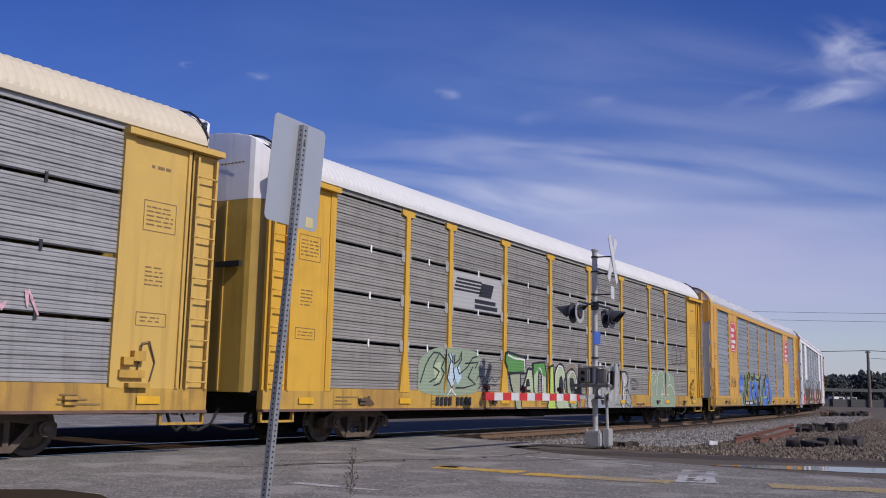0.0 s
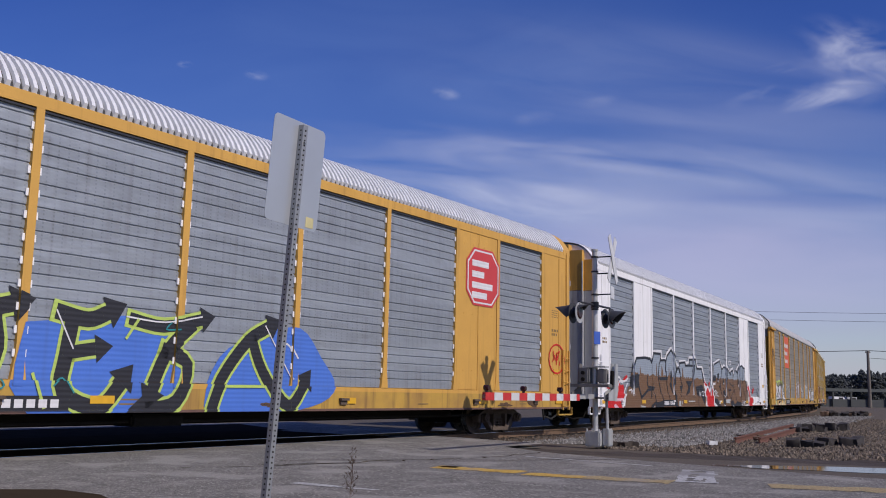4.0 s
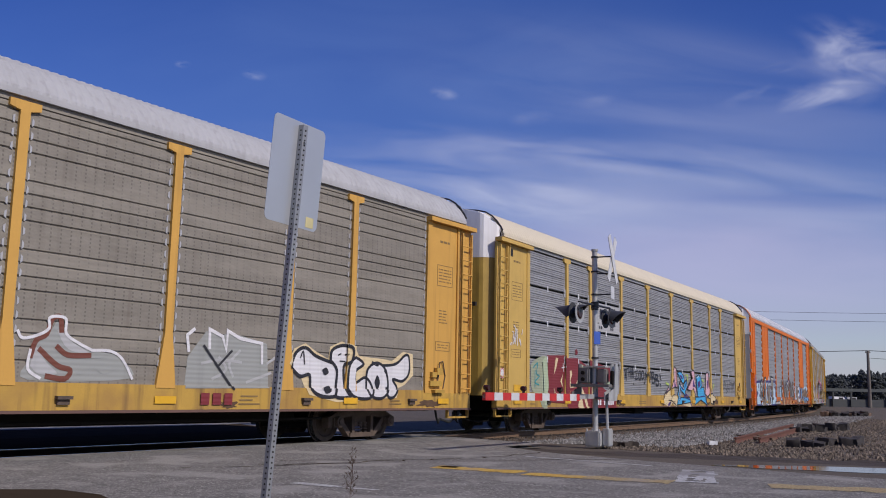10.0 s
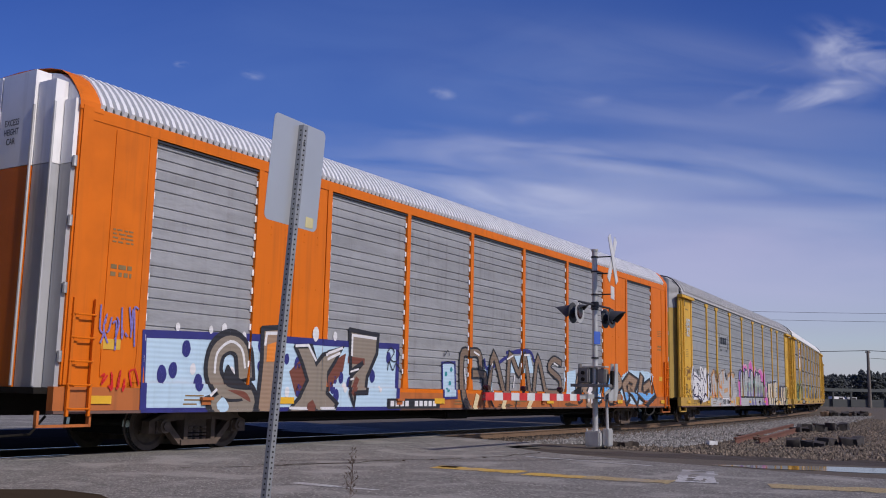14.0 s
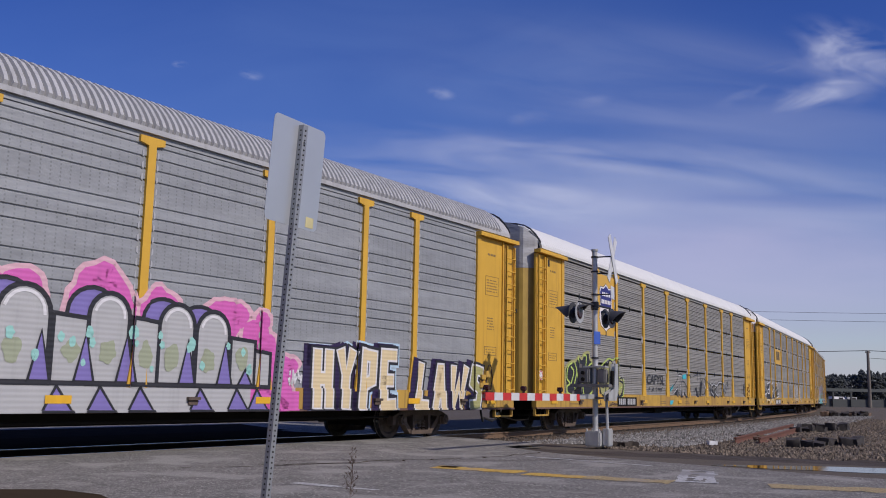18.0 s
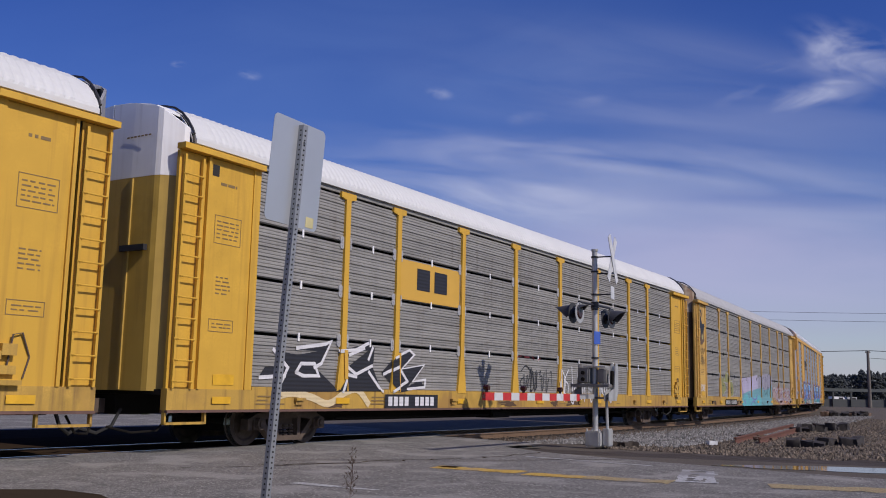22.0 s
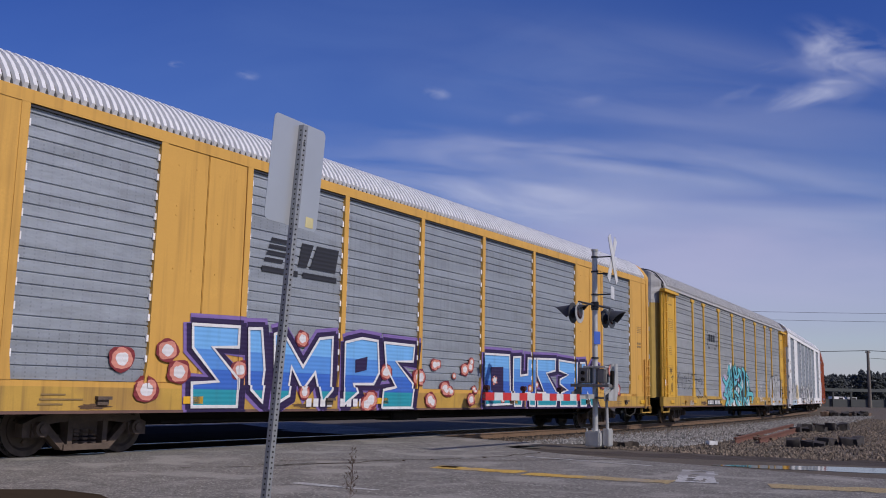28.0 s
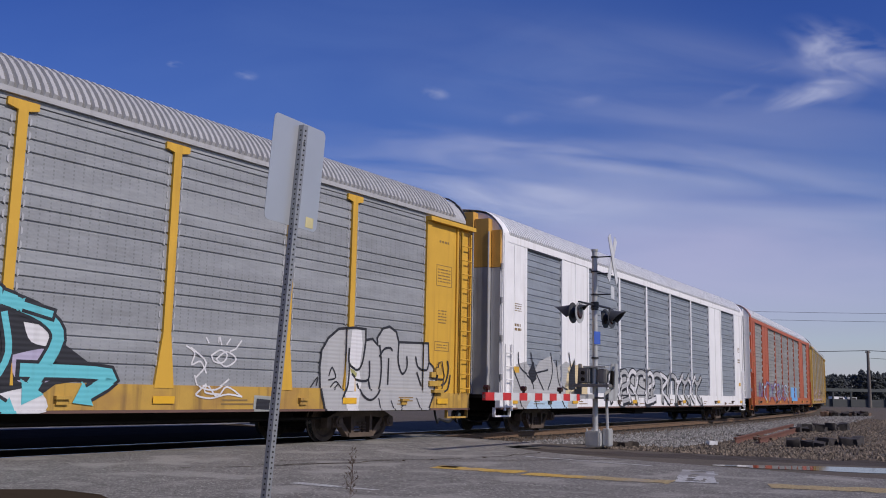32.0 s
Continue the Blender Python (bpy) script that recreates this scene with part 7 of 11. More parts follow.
brush(T2, [[(9.42, 1.22), (9.61, 0.74)], [(13.14, 1.1), (14.11, 1.11)], [(7.84, 1.83), (7.76, 1.33)], [(11.21, 2.12), (11, 1.82)]], S_LIME, 0.05, 7)
brush(T2, [[(8.53, 1.05), (8.73, 1.25), (8.97, 1.05), (8.75, 0.95)], [(9.75, 1.06), (9.91, 1.17), (10.09, 0.96)], [(11.94, 2.16), (11.79, 2.01), (12.05, 2.02)]], S_TEAL, 0.025, 7)
brush(T2, [[(7.52, 1.04), (7.6, 1.31), (7.83, 1.92), (8.01, 2.22), (8.2, 2.15)], [(9.73, 2.16), (10.05, 1.61)], [(10.98, 2.16), (11.75, 2.12), (12.55, 2.27)], [(14.11, 2.22), (14.88, 1.26)]], S_WHITE, 0.025, 7)
brush(T2, [[(6.56, 1.48), (6.69, 1.63), (6.85, 1.49), (7, 1.59)], [(7.14, 1.46), (7.21, 1.65), (7.36, 1.46), (7.47, 1.63), (7.59, 1.47)], [(14.49, 1.77), (14.73, 1.92), (14.99, 1.66)]], S_WHITE, 0.035, 3)
brush(T2, [[(7.1, 2.03), (7.18, 2.13), (7.29, 1.99), (7.39, 2.11)], [(6.59, 1.39), (6.96, 1.36), (7.33, 1.42)]], S_BLACK, 0.035, 3)

# car 3: tall grey tops over sepia letters, white edge, red ends
rr = random.Random(5)
for u0, u1, z0, z1 in ((3.95, 14.0, 1.8, 1.79), (15.25, 22.2, 1.91, 1.87)):
    k = int((u1 - u0) / 0.12)
    tops = [(u0 + (u1 - u0) * i / k, z0 + (z1 - z0) * i / k + 0.09 * rr.random()) for i in range(k + 1)]
    painted(T3, "bi", (tops + [(u, 0.66) for u, _ in tops], [(i, i + 1, k + 2 + i, k + 1 + i) for i in range(k)]), S_SEPIA, 2, "graffiti_letter")
painted(T3, "bi", poly([(3.2, 0.66), (3.3, 1.0), (3.7, 1.4), (3.95, 1.42), (3.95, 0.66)]), S_SEPIA, 2, "graffiti_letter")
marks(T3, "bi", 7.7, 9.1, 0.74, 0.88, 9, S_WHITE, S_BLACK)
fill(T3, [(4, 1.43), (4.04, 1.86), (4.17, 2.13), (4.42, 2.38), (5.39, 2.44), (5.96, 2.42), (6.17, 2.29), (6.38, 2.6), (6.54, 2.65), (7.4, 2.66), (7.45, 2.42), (8.03, 2.43), (8.26, 2.61), (8.83, 2.88), (9.19, 2.69), (9.47, 2.37), (9.58, 2.09), (9.81, 2.24), (9.98, 2.17), (9.97, 2.41), (10.8, 2.46), (11.32, 2.41), (11.42, 2.59), (12.41, 2.64), (12.59, 2.29), (13.38, 2.27), (13.64, 1.85), (13.91, 1.53), (14.1, 1.06), (13.69, 0.56), (4.07, 0.64)], S_SLATE, 1)
fill(T3, [(4.77, 1.82), (4.83, 2.14), (4.92, 1.83)], S_SEPIA, 3)
fill(T3, [(6.88, 1.84), (6.9, 2.32), (7.02, 1.85)], S_SEPIA, 3)
fill(T3, [(7.49, 1.85), (7.58, 2.27), (7.79, 1.87)], S_SEPIA, 3)
fill(T3, [(8.47, 1.87), (8.52, 2.23), (8.61, 1.87)], S_SEPIA, 3)
fill(T3, [(10.3, 1.84), (10.44, 2.24), (10.56, 1.82)], S_SEPIA, 3)
brush(T3, [[(6.26, 2.44), (6.48, 2.7), (7.52, 2.76), (7.54, 2.47), (8.03, 2.48), (8.24, 2.71), (8.86, 2.97), (9.29, 2.66), (9.61, 2.25)], [(9.57, 2.26), (9.8, 2.34)], [(9.89, 2.2), (9.95, 2.47), (10.82, 2.51), (10.95, 2.42), (11.32, 2.49), (11.41, 2.68), (12.38, 2.73), (12.73, 2.32), (13.47, 2.34), (13.77, 1.93), (14.11, 1.53), (14.18, 0.99), (13.79, 0.53)]], S_WHITE, 0.11, 3, False)
brush(T3, [[(4.01, 1.35), (4.05, 1.85), (4.17, 2.13), (4.42, 2.38), (5.39, 2.44), (5.96, 2.42), (6.17, 2.29), (6.38, 2.6), (6.54, 2.65), (7.4, 2.66), (7.42, 2.42), (8.03, 2.44)], [(8.06, 2.01), (8.09, 2.37), (8.26, 2.61), (8.83, 2.88), (9.19, 2.69), (9.42, 2.4), (9.58, 2.09), (9.29, 1.85)], [(9.44, 2.04), (9.81, 2.22), (9.99, 2.02), (9.97, 2.41), (10.8, 2.46), (10.85, 2.33), (12.08, 2.36), (11.94, 2.1)], [(11.43, 2.38), (11.42, 2.59), (12.41, 2.64), (12.59, 2.26), (13.38, 2.27), (13.59, 1.85), (13.91, 1.53), (14.08, 1.06), (13.74, 0.53)]], S_BLACK, 0.085, 5, False)
brush(T3, [[(7.42, 2.42), (7.25, 2.27), (7.1, 1.8), (7.27, 1.45), (7.6, 0.9)], [(5.63, 1.76), (5.62, 1.49), (5.72, 1.4), (6.64, 1.38)], [(8.14, 2.01), (8.21, 1.48), (8.45, 0.95)], [(12.08, 2.36), (11.89, 1.72)], [(10.04, 2.06), (10.16, 1.66), (10.36, 1.49), (10.04, 1.08)], [(6.41, 1.77), (6.38, 1.52), (6.6, 1.04), (6.71, 0.83)], [(6.11, 1.37), (6.07, 0.99)], [(12.59, 1.11), (12.46, 1.49), (12.71, 1.11), (12.62, 0.57)]], S_BLACK, 0.06, 5, False)
brush(T3, [[(4.67, 1.37), (4.95, 1), (5.73, 1.29), (6.53, 1.33)], [(6.61, 0.82), (5.97, 0.63)]], S_BLACK, 0.10, 5, False)
fill(T3, [(3.99, 1.79), (4.72, 1.82), (4.65, 1.59), (4.73, 1.37), (4.03, 1.31)], S_BLACK, 5)
fill(T3, [(8.71, 1.99), (8.81, 2.07), (8.91, 1.83), (8.82, 1.61), (8.7, 1.71)], S_BLACK, 5, True)
fill(T3, [(8.54, 1.55), (8.77, 1.66), (8.92, 1.34), (9.04, 1.18), (9.44, 1.46), (9.43, 0.96), (9.58, 0.59), (9.18, 0.6), (9.2, 1.07), (8.97, 1.2), (8.76, 1.34)], S_BLACK, 5)
fill(T3, [(7.17, 1.77), (8.32, 1.81), (8.28, 1.68), (7.33, 1.66)], S_BLACK, 5)
fill(T3, [(10.9, 1.69), (11.89, 1.72), (11.58, 1.53), (11.38, 1.22), (10.87, 1.11), (11.26, 1.46)], S_BLACK, 5)
fill(T3, [(6.49, 0.62), (6.68, 0.83), (7.6, 0.9), (7.55, 0.61)], S_BLACK, 5)
fill(T3, [(9.08, 1.51), (9.17, 2.07), (9.33, 1.54)], S_BLACK, 5)
fill(T3, [(9.98, 1.48), (10.4, 1.53), (10.14, 1.29)], S_BLACK, 5)
fill(T3, [(12.35, 1.49), (13.41, 1.58), (13.79, 1.26), (13.69, 0.73), (13.06, 1.12), (12.71, 1.11)], S_BLACK, 5)
brush(T3, [[(12.83, 1.09), (12.98, 1.3), (13.11, 1.12), (13.22, 1.3)], [(13.37, 1.28), (13.56, 1.31), (13.5, 1.12), (13.33, 1.12)], [(13.92, 1.31), (13.71, 1.28), (13.92, 1.15), (13.72, 1.1)]], S_WHITE, 0.035, 8, False)
brush(T3, [[(11.09, 0.88), (12.04, 0.88)], [(10.17, 0.87), (10.03, 0.71)]], S_SILVER, 0.05, 8, False)
fill(T3, [(9.69, 0.88), (9.98, 0.9), (9.92, 0.69), (9.66, 0.69)], S_SILVER, 6)
fill(T3, [(4.79, 0.64), (4.84, 0.73), (5.3, 0.71), (5.33, 0.63)], S_SILVER, 6)
fill(T3, [(6.1, 0.63), (6.35, 0.69), (6.65, 0.62)], S_SILVER, 6, True)
fill(T3, [(12.28, 0.57), (12.39, 0.64), (13.2, 0.62), (13.25, 0.56)], S_SILVER, 6)
fill(T3, [(15.31, 1.76), (15.34, 2.01), (15.49, 2.54), (16.59, 2.74), (17.03, 2.37), (17.44, 2.5), (17.89, 2.39), (18.08, 2.45), (18.72, 2.15), (18.75, 2.31), (19.17, 2.37), (19.22, 2.08), (19.72, 2.43), (20.21, 2.3), (20.65, 2.64), (21.19, 2.66), (21.59, 2.55), (21.59, 1.9), (21.87, 1.87), (21.98, 1.45), (22.21, 1.41), (22.22, 0.59), (15.43, 0.65)], S_SLATE, 1)
brush(T3, [[(15.39, 0.63), (15.33, 1.34), (15.31, 2.05), (15.44, 2.57), (16.55, 2.8), (17.06, 2.44), (17.44, 2.57), (17.84, 2.43)], [(17.94, 2.28), (18.08, 2.52), (18.64, 2.25), (18.74, 2.39), (19.21, 2.46), (19.29, 2.19), (19.57, 2.42)], [(19.88, 2.39), (20.51, 2.69)], [(15.32, 1.65), (15.72, 1.67)]], S_WHITE, 0.10, 4, False)
brush(T3, [[(21.91, 1.87), (22.27, 1.46), (22.32, 1.09), (22.3, 0.74), (22.5, 0.56)]], S_WHITE, 0.05, 5, False)
brush(T3, [[(15.33, 1.76), (15.36, 2.03), (15.51, 2.52), (16.59, 2.73), (17.01, 2.35), (17.44, 2.49), (17.87, 2.39), (17.9, 2)], [(17.86, 2.09), (18.11, 2.44), (18.74, 2.15), (18.76, 2.3), (19.19, 2.36), (19.24, 2.06), (19.6, 2.4)], [(19.81, 2.37), (20.21, 2.27), (20.65, 2.61), (21.05, 2.66), (21.24, 2.55), (21.59, 2.54), (21.63, 1.88), (21.91, 1.87), (21.99, 1.43), (22.27, 1.42)]], S_BLACK, 0.075, 5, False)
brush(T3, [[(17.01, 2.35), (16.78, 1.84), (16.66, 1.47), (17.13, 1.02)], [(17.68, 1.84), (18.36, 1.33), (18.61, 0.8)], [(19.22, 2.08), (19.21, 1.67), (19.52, 1.37), (19.67, 0.95)], [(18.47, 1.75), (19.04, 1.61), (19.24, 1.65)], [(20.21, 2.27), (20.28, 1.82), (20.67, 1.4), (20.77, 1.07), (20.54, 0.83)], [(21.24, 2.55), (21.19, 2.14), (21.04, 1.77)], [(21.08, 1.57), (21.54, 1.19), (21.69, 0.8)], [(15.49, 1.43), (15.9, 1.27)], [(17.28, 1.49), (17.87, 1.03)], [(18.46, 0.94), (19.34, 1.41)]], S_BLACK, 0.05, 5, False)
fill(T3, [(15.36, 2.04), (15.87, 2.05), (15.81, 1.8), (15.36, 1.78)], S_BLACK, 6)
fill(T3, [(16.17, 2.13), (16.45, 2.18), (16.34, 1.81), (16.13, 1.7)], S_BLACK, 6)
fill(T3, [(17.13, 1.81), (17.28, 1.96), (17.41, 1.68), (17.15, 1.63)], S_BLACK, 6)
fill(T3, [(17.17, 1.35), (17.53, 1.39), (17.7, 1.13), (17.31, 1.1)], S_BLACK, 6)
fill(T3, [(15.4, 1.02), (15.88, 0.99), (16.31, 0.79), (16.54, 0.64), (15.71, 0.64), (15.54, 0.82)], S_BLACK, 6)
fill(T3, [(17.08, 0.98), (17.43, 1.03), (17.38, 0.63), (17.05, 0.63)], S_BLACK, 6)
fill(T3, [(18.56, 0.86), (18.94, 0.97), (19.12, 0.8), (19.39, 0.74), (19.82, 0.9), (21.22, 0.76), (21.14, 0.6), (18.48, 0.62)], S_BLACK, 6)
fill(T3, [(20.2, 1.94), (20.39, 1.98), (20.4, 1.71), (20.18, 1.68)], S_BLACK, 6)
fill(T3, [(16.39, 1.55), (16.68, 1.67), (16.66, 1.45)], S_BLACK, 6)
fill(T3, [(18.36, 1.43), (18.62, 1.49), (18.8, 1.4), (18.43, 1.36)], S_BLACK, 6)
fill(T3, [(17.86, 2), (17.93, 1.9), (17.7, 1.84), (17.7, 1.93)], S_BLACK, 6)
fill(T3, [(21.95, 1.43), (22.27, 1.39), (22.31, 0.71), (21.74, 0.8)], S_UMBER, 4)
brush(T3, [[(15.47, 1.31), (15.77, 1.37)], [(15.6, 1.33), (15.59, 1.12)], [(15.69, 1.13), (15.7, 1.31), (15.79, 1.2), (15.88, 1.34), (15.88, 1.11)], [(16.08, 1.29), (15.91, 1.2), (16.09, 1.1)]], S_WHITE, 0.045, 8, False)
brush(T3, [[(18.34, 2.66), (18.42, 2.78), (18.75, 2.8), (18.85, 2.71), (18.68, 2.62), (18.41, 2.61), (18.33, 2.68)]], S_WHITE, 0.05, 4)
brush(T3, [[(17.5, 0.92), (18.34, 0.94)], [(17.57, 0.84), (18.27, 0.84)]], S_SILVER, 0.09, 7, False)
brush(T3, [[(20.71, 0.65), (20.79, 0.85), (20.93, 0.69), (21.04, 0.87), (21.1, 0.67)], [(21.19, 0.83), (21.19, 0.67)], [(21.3, 0.83), (21.44, 0.78), (21.31, 0.67)], [(20.95, 0.93), (21, 0.91)]], S_WHITE, 0.035, 8, False)
fill(T3, [(17.05, 0.63), (17.11, 0.73), (17.25, 0.73), (17.26, 0.63)], S_WHITE, 7)
fill(T3, [(15.41, 0.65), (15.42, 0.8), (15.59, 0.79), (15.76, 0.64)], S_WHITE, 7, True)
fill(T3, [(18.62, 0.62), (18.89, 0.71), (18.96, 0.61)], S_WHITE, 7)
fill(T3, [(21.4, 0.59), (21.45, 0.71), (22.17, 0.74), (22.22, 0.59)], S_WHITE, 7)
painted(T3, kind_of(T3), merge(*[blob(u - 0.06, u + 0.06, z - 0.06, z + 0.06, 3, 0.15, 14, 0.9) for u, z in [(16.2, 1.79), (17.3, 1.7), (17.39, 1.12), (20.33, 1.65)]]), S_WHITE, 8, "graffiti_dot")
shape(T3, [(22.41, 0.56), (22.43, 0.85), (22.58, 0.91), (22.41, 1.32), (22.04, 1.53), (22.16, 1.72), (22.39, 1.68), (22.63, 1.45), (22.81, 1.09), (23.17, 1.15), (23.55, 0.98), (23.48, 0.8), (23.23, 0.76), (23.2, 0.55)], S_RED, S_WHITE, 0.05, 6)
painted(T3, kind_of(T3), merge(*[blob(u - 0.09, u + 0.09, z - 0.09, z + 0.09, 3, 0.15, 14, 0.9) for u, z in [(23.53, 1.35), (23.83, 1.51)]]), S_RED, 4, "graffiti_dot")
fill(T3, [(13.65, 0.57), (13.95, 0.96), (13.85, 1.36), (13.66, 1.63), (13.87, 1.73), (14.1, 1.56), (14.39, 1.54), (14.66, 1.43), (14.91, 1.62), (15.24, 1.57), (15.34, 0.97), (15.26, 0.56)], S_WHITE, 6)
fill(T3, [(14.06, 0.57), (14.02, 1.28), (14.21, 1.42), (14.4, 1.49), (14.56, 1.29), (14.71, 1.25), (14.93, 1.44), (15.21, 1.54), (15.26, 0.97), (15.16, 0.56)], S_RED, 7)
fill(T3, [(13.74, 1.75), (14.05, 1.65), (14.24, 1.6), (14.15, 1.54), (13.88, 1.58)], S_RED, 7, True)
fill(T3, [(14.46, 1.6), (14.61, 1.71), (14.72, 1.74), (14.69, 1.61), (14.54, 1.55)], S_RED, 7, True)
fill(T3, [(1.23, 0.62), (1.39, 0.88), (1.63, 1.03), (2.01, 1.07), (2.25, 1.23), (2.39, 1.43), (2.66, 1.54), (2.89, 1.4), (3.15, 1.44), (3.22, 1.3), (3.13, 1.05), (2.85, 0.83), (2.8, 0.6)], S_RED, 3)
fill(T3, [(1.87, 1.24), (2.06, 1.32), (2.26, 1.35), (2.17, 1.23), (1.94, 1.18)], S_RED, 3, True)
fill(T3, [(2.35, 1.61), (2.49, 1.68), (2.56, 1.62), (2.42, 1.51)], S_RED, 3, True)
fill(T3, [(3.09, 1.6), (3.46, 1.76), (3.56, 1.68), (3.24, 1.54)], S_RED, 3, True)
brush(T3, [[(1.59, 1.03), (1.94, 1.08), (2.2, 1.28), (2.31, 1.51), (2.51, 1.63), (2.72, 1.68), (2.95, 1.55), (3.32, 1.56), (3.62, 1.66)], [(3.55, 1.47), (3.27, 1.23), (3.14, 0.95), (3, 0.8), (2.8, 0.6)], [(2.6, 1.39), (2.76, 1.54), (3.05, 1.5)]], S_WHITE, 0.075, 4)
brush(T3, [[(2.2, 0.92), (2.95, 0.93)]], S_PALEPINK, 0.10, 5, False)
fill(T3, [(2.03, 0.63), (2.08, 0.75), (2.23, 0.78), (2.4, 0.73), (2.45, 0.62)], S_PALEPINK, 5, True)
painted(T3, kind_of(T3), merge(*[blob(u - 0.07, u + 0.07, z - 0.07, z + 0.07, 3, 0.15, 14, 0.9) for u, z in [(1.46, 1.34), (1.6, 1.31)]]), S_RED, 4, "graffiti_dot")
fill(T3, [(3.93, 1.75), (4.55, 1.83), (4.53, 1.44), (3.83, 1.35)], S_BLACK, 4)
brush(T3, [[(3.68, 1.24), (3.93, 1.27)], [(4.01, 1.08), (3.93, 1.29), (4.1, 1.19), (4.2, 1.36), (4.17, 1.08)]], S_WHITE, 0.05, 8, False)
brush(T3, [[(24.58, 1.46), (24.66, 1.36)], [(24.7, 1.32), (24.74, 1.14), (25.19, 1.11)], [(24.85, 1.32), (24.82, 1.17)], [(24.93, 1.46), (24.97, 1.15), (25.1, 1.18)], [(25.28, 1.47), (25.16, 1.22)], [(24.76, 1.12), (25.02, 0.82), (25.19, 1.11)], [(24.83, 1.56), (24.96, 1.59)]], S_BLACK, 0.035, 4, False)
painted(T3, kind_of(T3), merge(*[blob(u - 0.13, u + 0.13, z - 0.13, z + 0.13, 3, 0.15, 14, 0.9) for u, z in [(23.6, 1.41)]]), S_RED, 4, "graffiti_dot")
painted(T3, kind_of(T3), merge(*[blob(u - 0.05, u + 0.05, z - 0.05, z + 0.05, 3, 0.15, 14, 0.9) for u, z in [(23.71, 1.63), (23.82, 1.54)]]), S_RED, 4, "graffiti_dot")

# car 4
painted(T4, "tri", rect(6.66, 9.2, 3.02, 5.02), PLATE_ORANGE, 1, "sign_panel", "orange-red painted panel with white bars")
painted(T4, "tri", merge(*[rect(6.85 + 0.32 * i, 6.85 + 0.32 * i + 0.25, z, z + (0.30 if i == 0 else 0.23)) for z, c in ((4.3, 6), (3.82, 5), (3.32, 5)) for i in range(c)]), S_WHITE, 3, "emblem")
tag(T4, "tri", (0.75, 1.7, 2.9, 4.0), 45, S_BLACK, 9, 0.05)
marks(T4, "tri", 6.75, 8.4, 0.75, 0.97, 10, S_SILVER, UNDER)
marks(T4, "tri", 18.7, 19.5, 0.78, 0.98, 3, S_MAROON)
fill(T4, [(2.08, 2.05), (2.24, 2.12), (2.64, 2.08), (3.15, 2.12), (3.7, 2.12), (4.27, 2.16), (4.9, 2.09), (5.23, 2), (5.85, 1.99), (6.22, 1.76), (6.17, 1.45), (5.31, 1.81), (3.18, 1.74), (2.17, 1.85)], S_DULLGREEN, 1, True)
brush(T4, [[(2.11, 2.05), (2.54, 2.04), (2.95, 2.01), (3.47, 2.1), (4.16, 2.1), (5.17, 2)]], S_LIME, 0.1, 2)
shape(T4, [(2.01, 1.79), (2.36, 1.93), (2.3, 2.03), (2.57, 1.99), (2.61, 1.86), (3.13, 1.77), (3.19, 1.66), (3.15, 1.51), (3.38, 1.34), (3.47, 1.1), (3.35, 1.01), (2.54, 1), (1.98, 0.94), (1.97, 1.24), (2.18, 1.28), (2.15, 1.59)], S_WHITE, S_BLACK, 0.07, 3)
fill(T4, [(2.39, 1.56), (2.53, 1.67), (2.68, 1.63), (2.69, 1.46), (2.46, 1.37)], PERF_WARM, 7)
fill(T4, [(2.7, 1.41), (3.06, 1.38), (3.07, 1.23), (2.67, 1.22)], PERF_WARM, 7)
shape(T4, [(3.24, 1.73), (4, 1.89), (4.14, 1.66), (4.11, 1.25), (3.9, 1.02), (3.46, 1.01), (3.34, 1.45), (3.52, 1.52)], S_WHITE, S_BLACK, 0.07, 3)
fill(T4, [(3.59, 1.37), (3.69, 1.51), (3.86, 1.29), (3.77, 1.19)], PERF_WARM, 7)
shape(T4, [(4.04, 1.82), (4.6, 1.92), (4.73, 1.5), (4.63, 1.87), (4.98, 1.87), (5.18, 1.76), (5.21, 1.03), (4.9, 1.27), (4.77, 1.36), (4.61, 1.03), (4.19, 1.02), (4.21, 1.48)], S_WHITE, S_BLACK, 0.07, 3)
shape(T4, [(5.26, 1.69), (5.51, 1.9), (5.56, 2.15), (6, 1.88), (5.87, 1.74), (5.54, 1.53), (5.89, 1.42), (6.11, 1.33), (6.21, 0.98), (4.99, 0.97), (5.1, 1.13), (5.42, 1.23), (5.28, 1.42)], S_WHITE, S_BLACK, 0.07, 3)
brush(T4, [[(2.15, 1.14), (3.18, 1.16)], [(4.34, 1.3), (4.49, 1.03)], [(5.55, 1.33), (5.83, 1.29)]], S_BLACK, 0.045, 7)
fill(T4, [(1.75, 1.31), (1.99, 1.36), (2.18, 1), (2.1, 0.68), (1.74, 0.68)], S_PALEGREEN, 1, True)
fill(T4, [(2.94, 0.92), (6.21, 0.93), (6.09, 0.65), (2.86, 0.67)], S_CREAM, 1)
brush(T4, [[(3.93, 0.64), (4.37, 0.93), (4.61, 1.03)]], S_BLACK, 0.06, 3, False)
brush(T4, [[(3, 0.8), (3.15, 0.88), (3.32, 0.77)], [(5.53, 0.7), (5.79, 0.89), (6.08, 0.7)], [(3.48, 0.75), (3.52, 0.9), (3.64, 0.75), (3.69, 0.9)]], S_BLACK, 0.03, 4)
fill(T4, [(7.13, 1.94), (8.05, 1.73), (8.77, 1.65), (9.72, 1.8), (9.94, 1.45), (9.56, 1.09), (7.18, 1.06)], S_FAINT, 1)
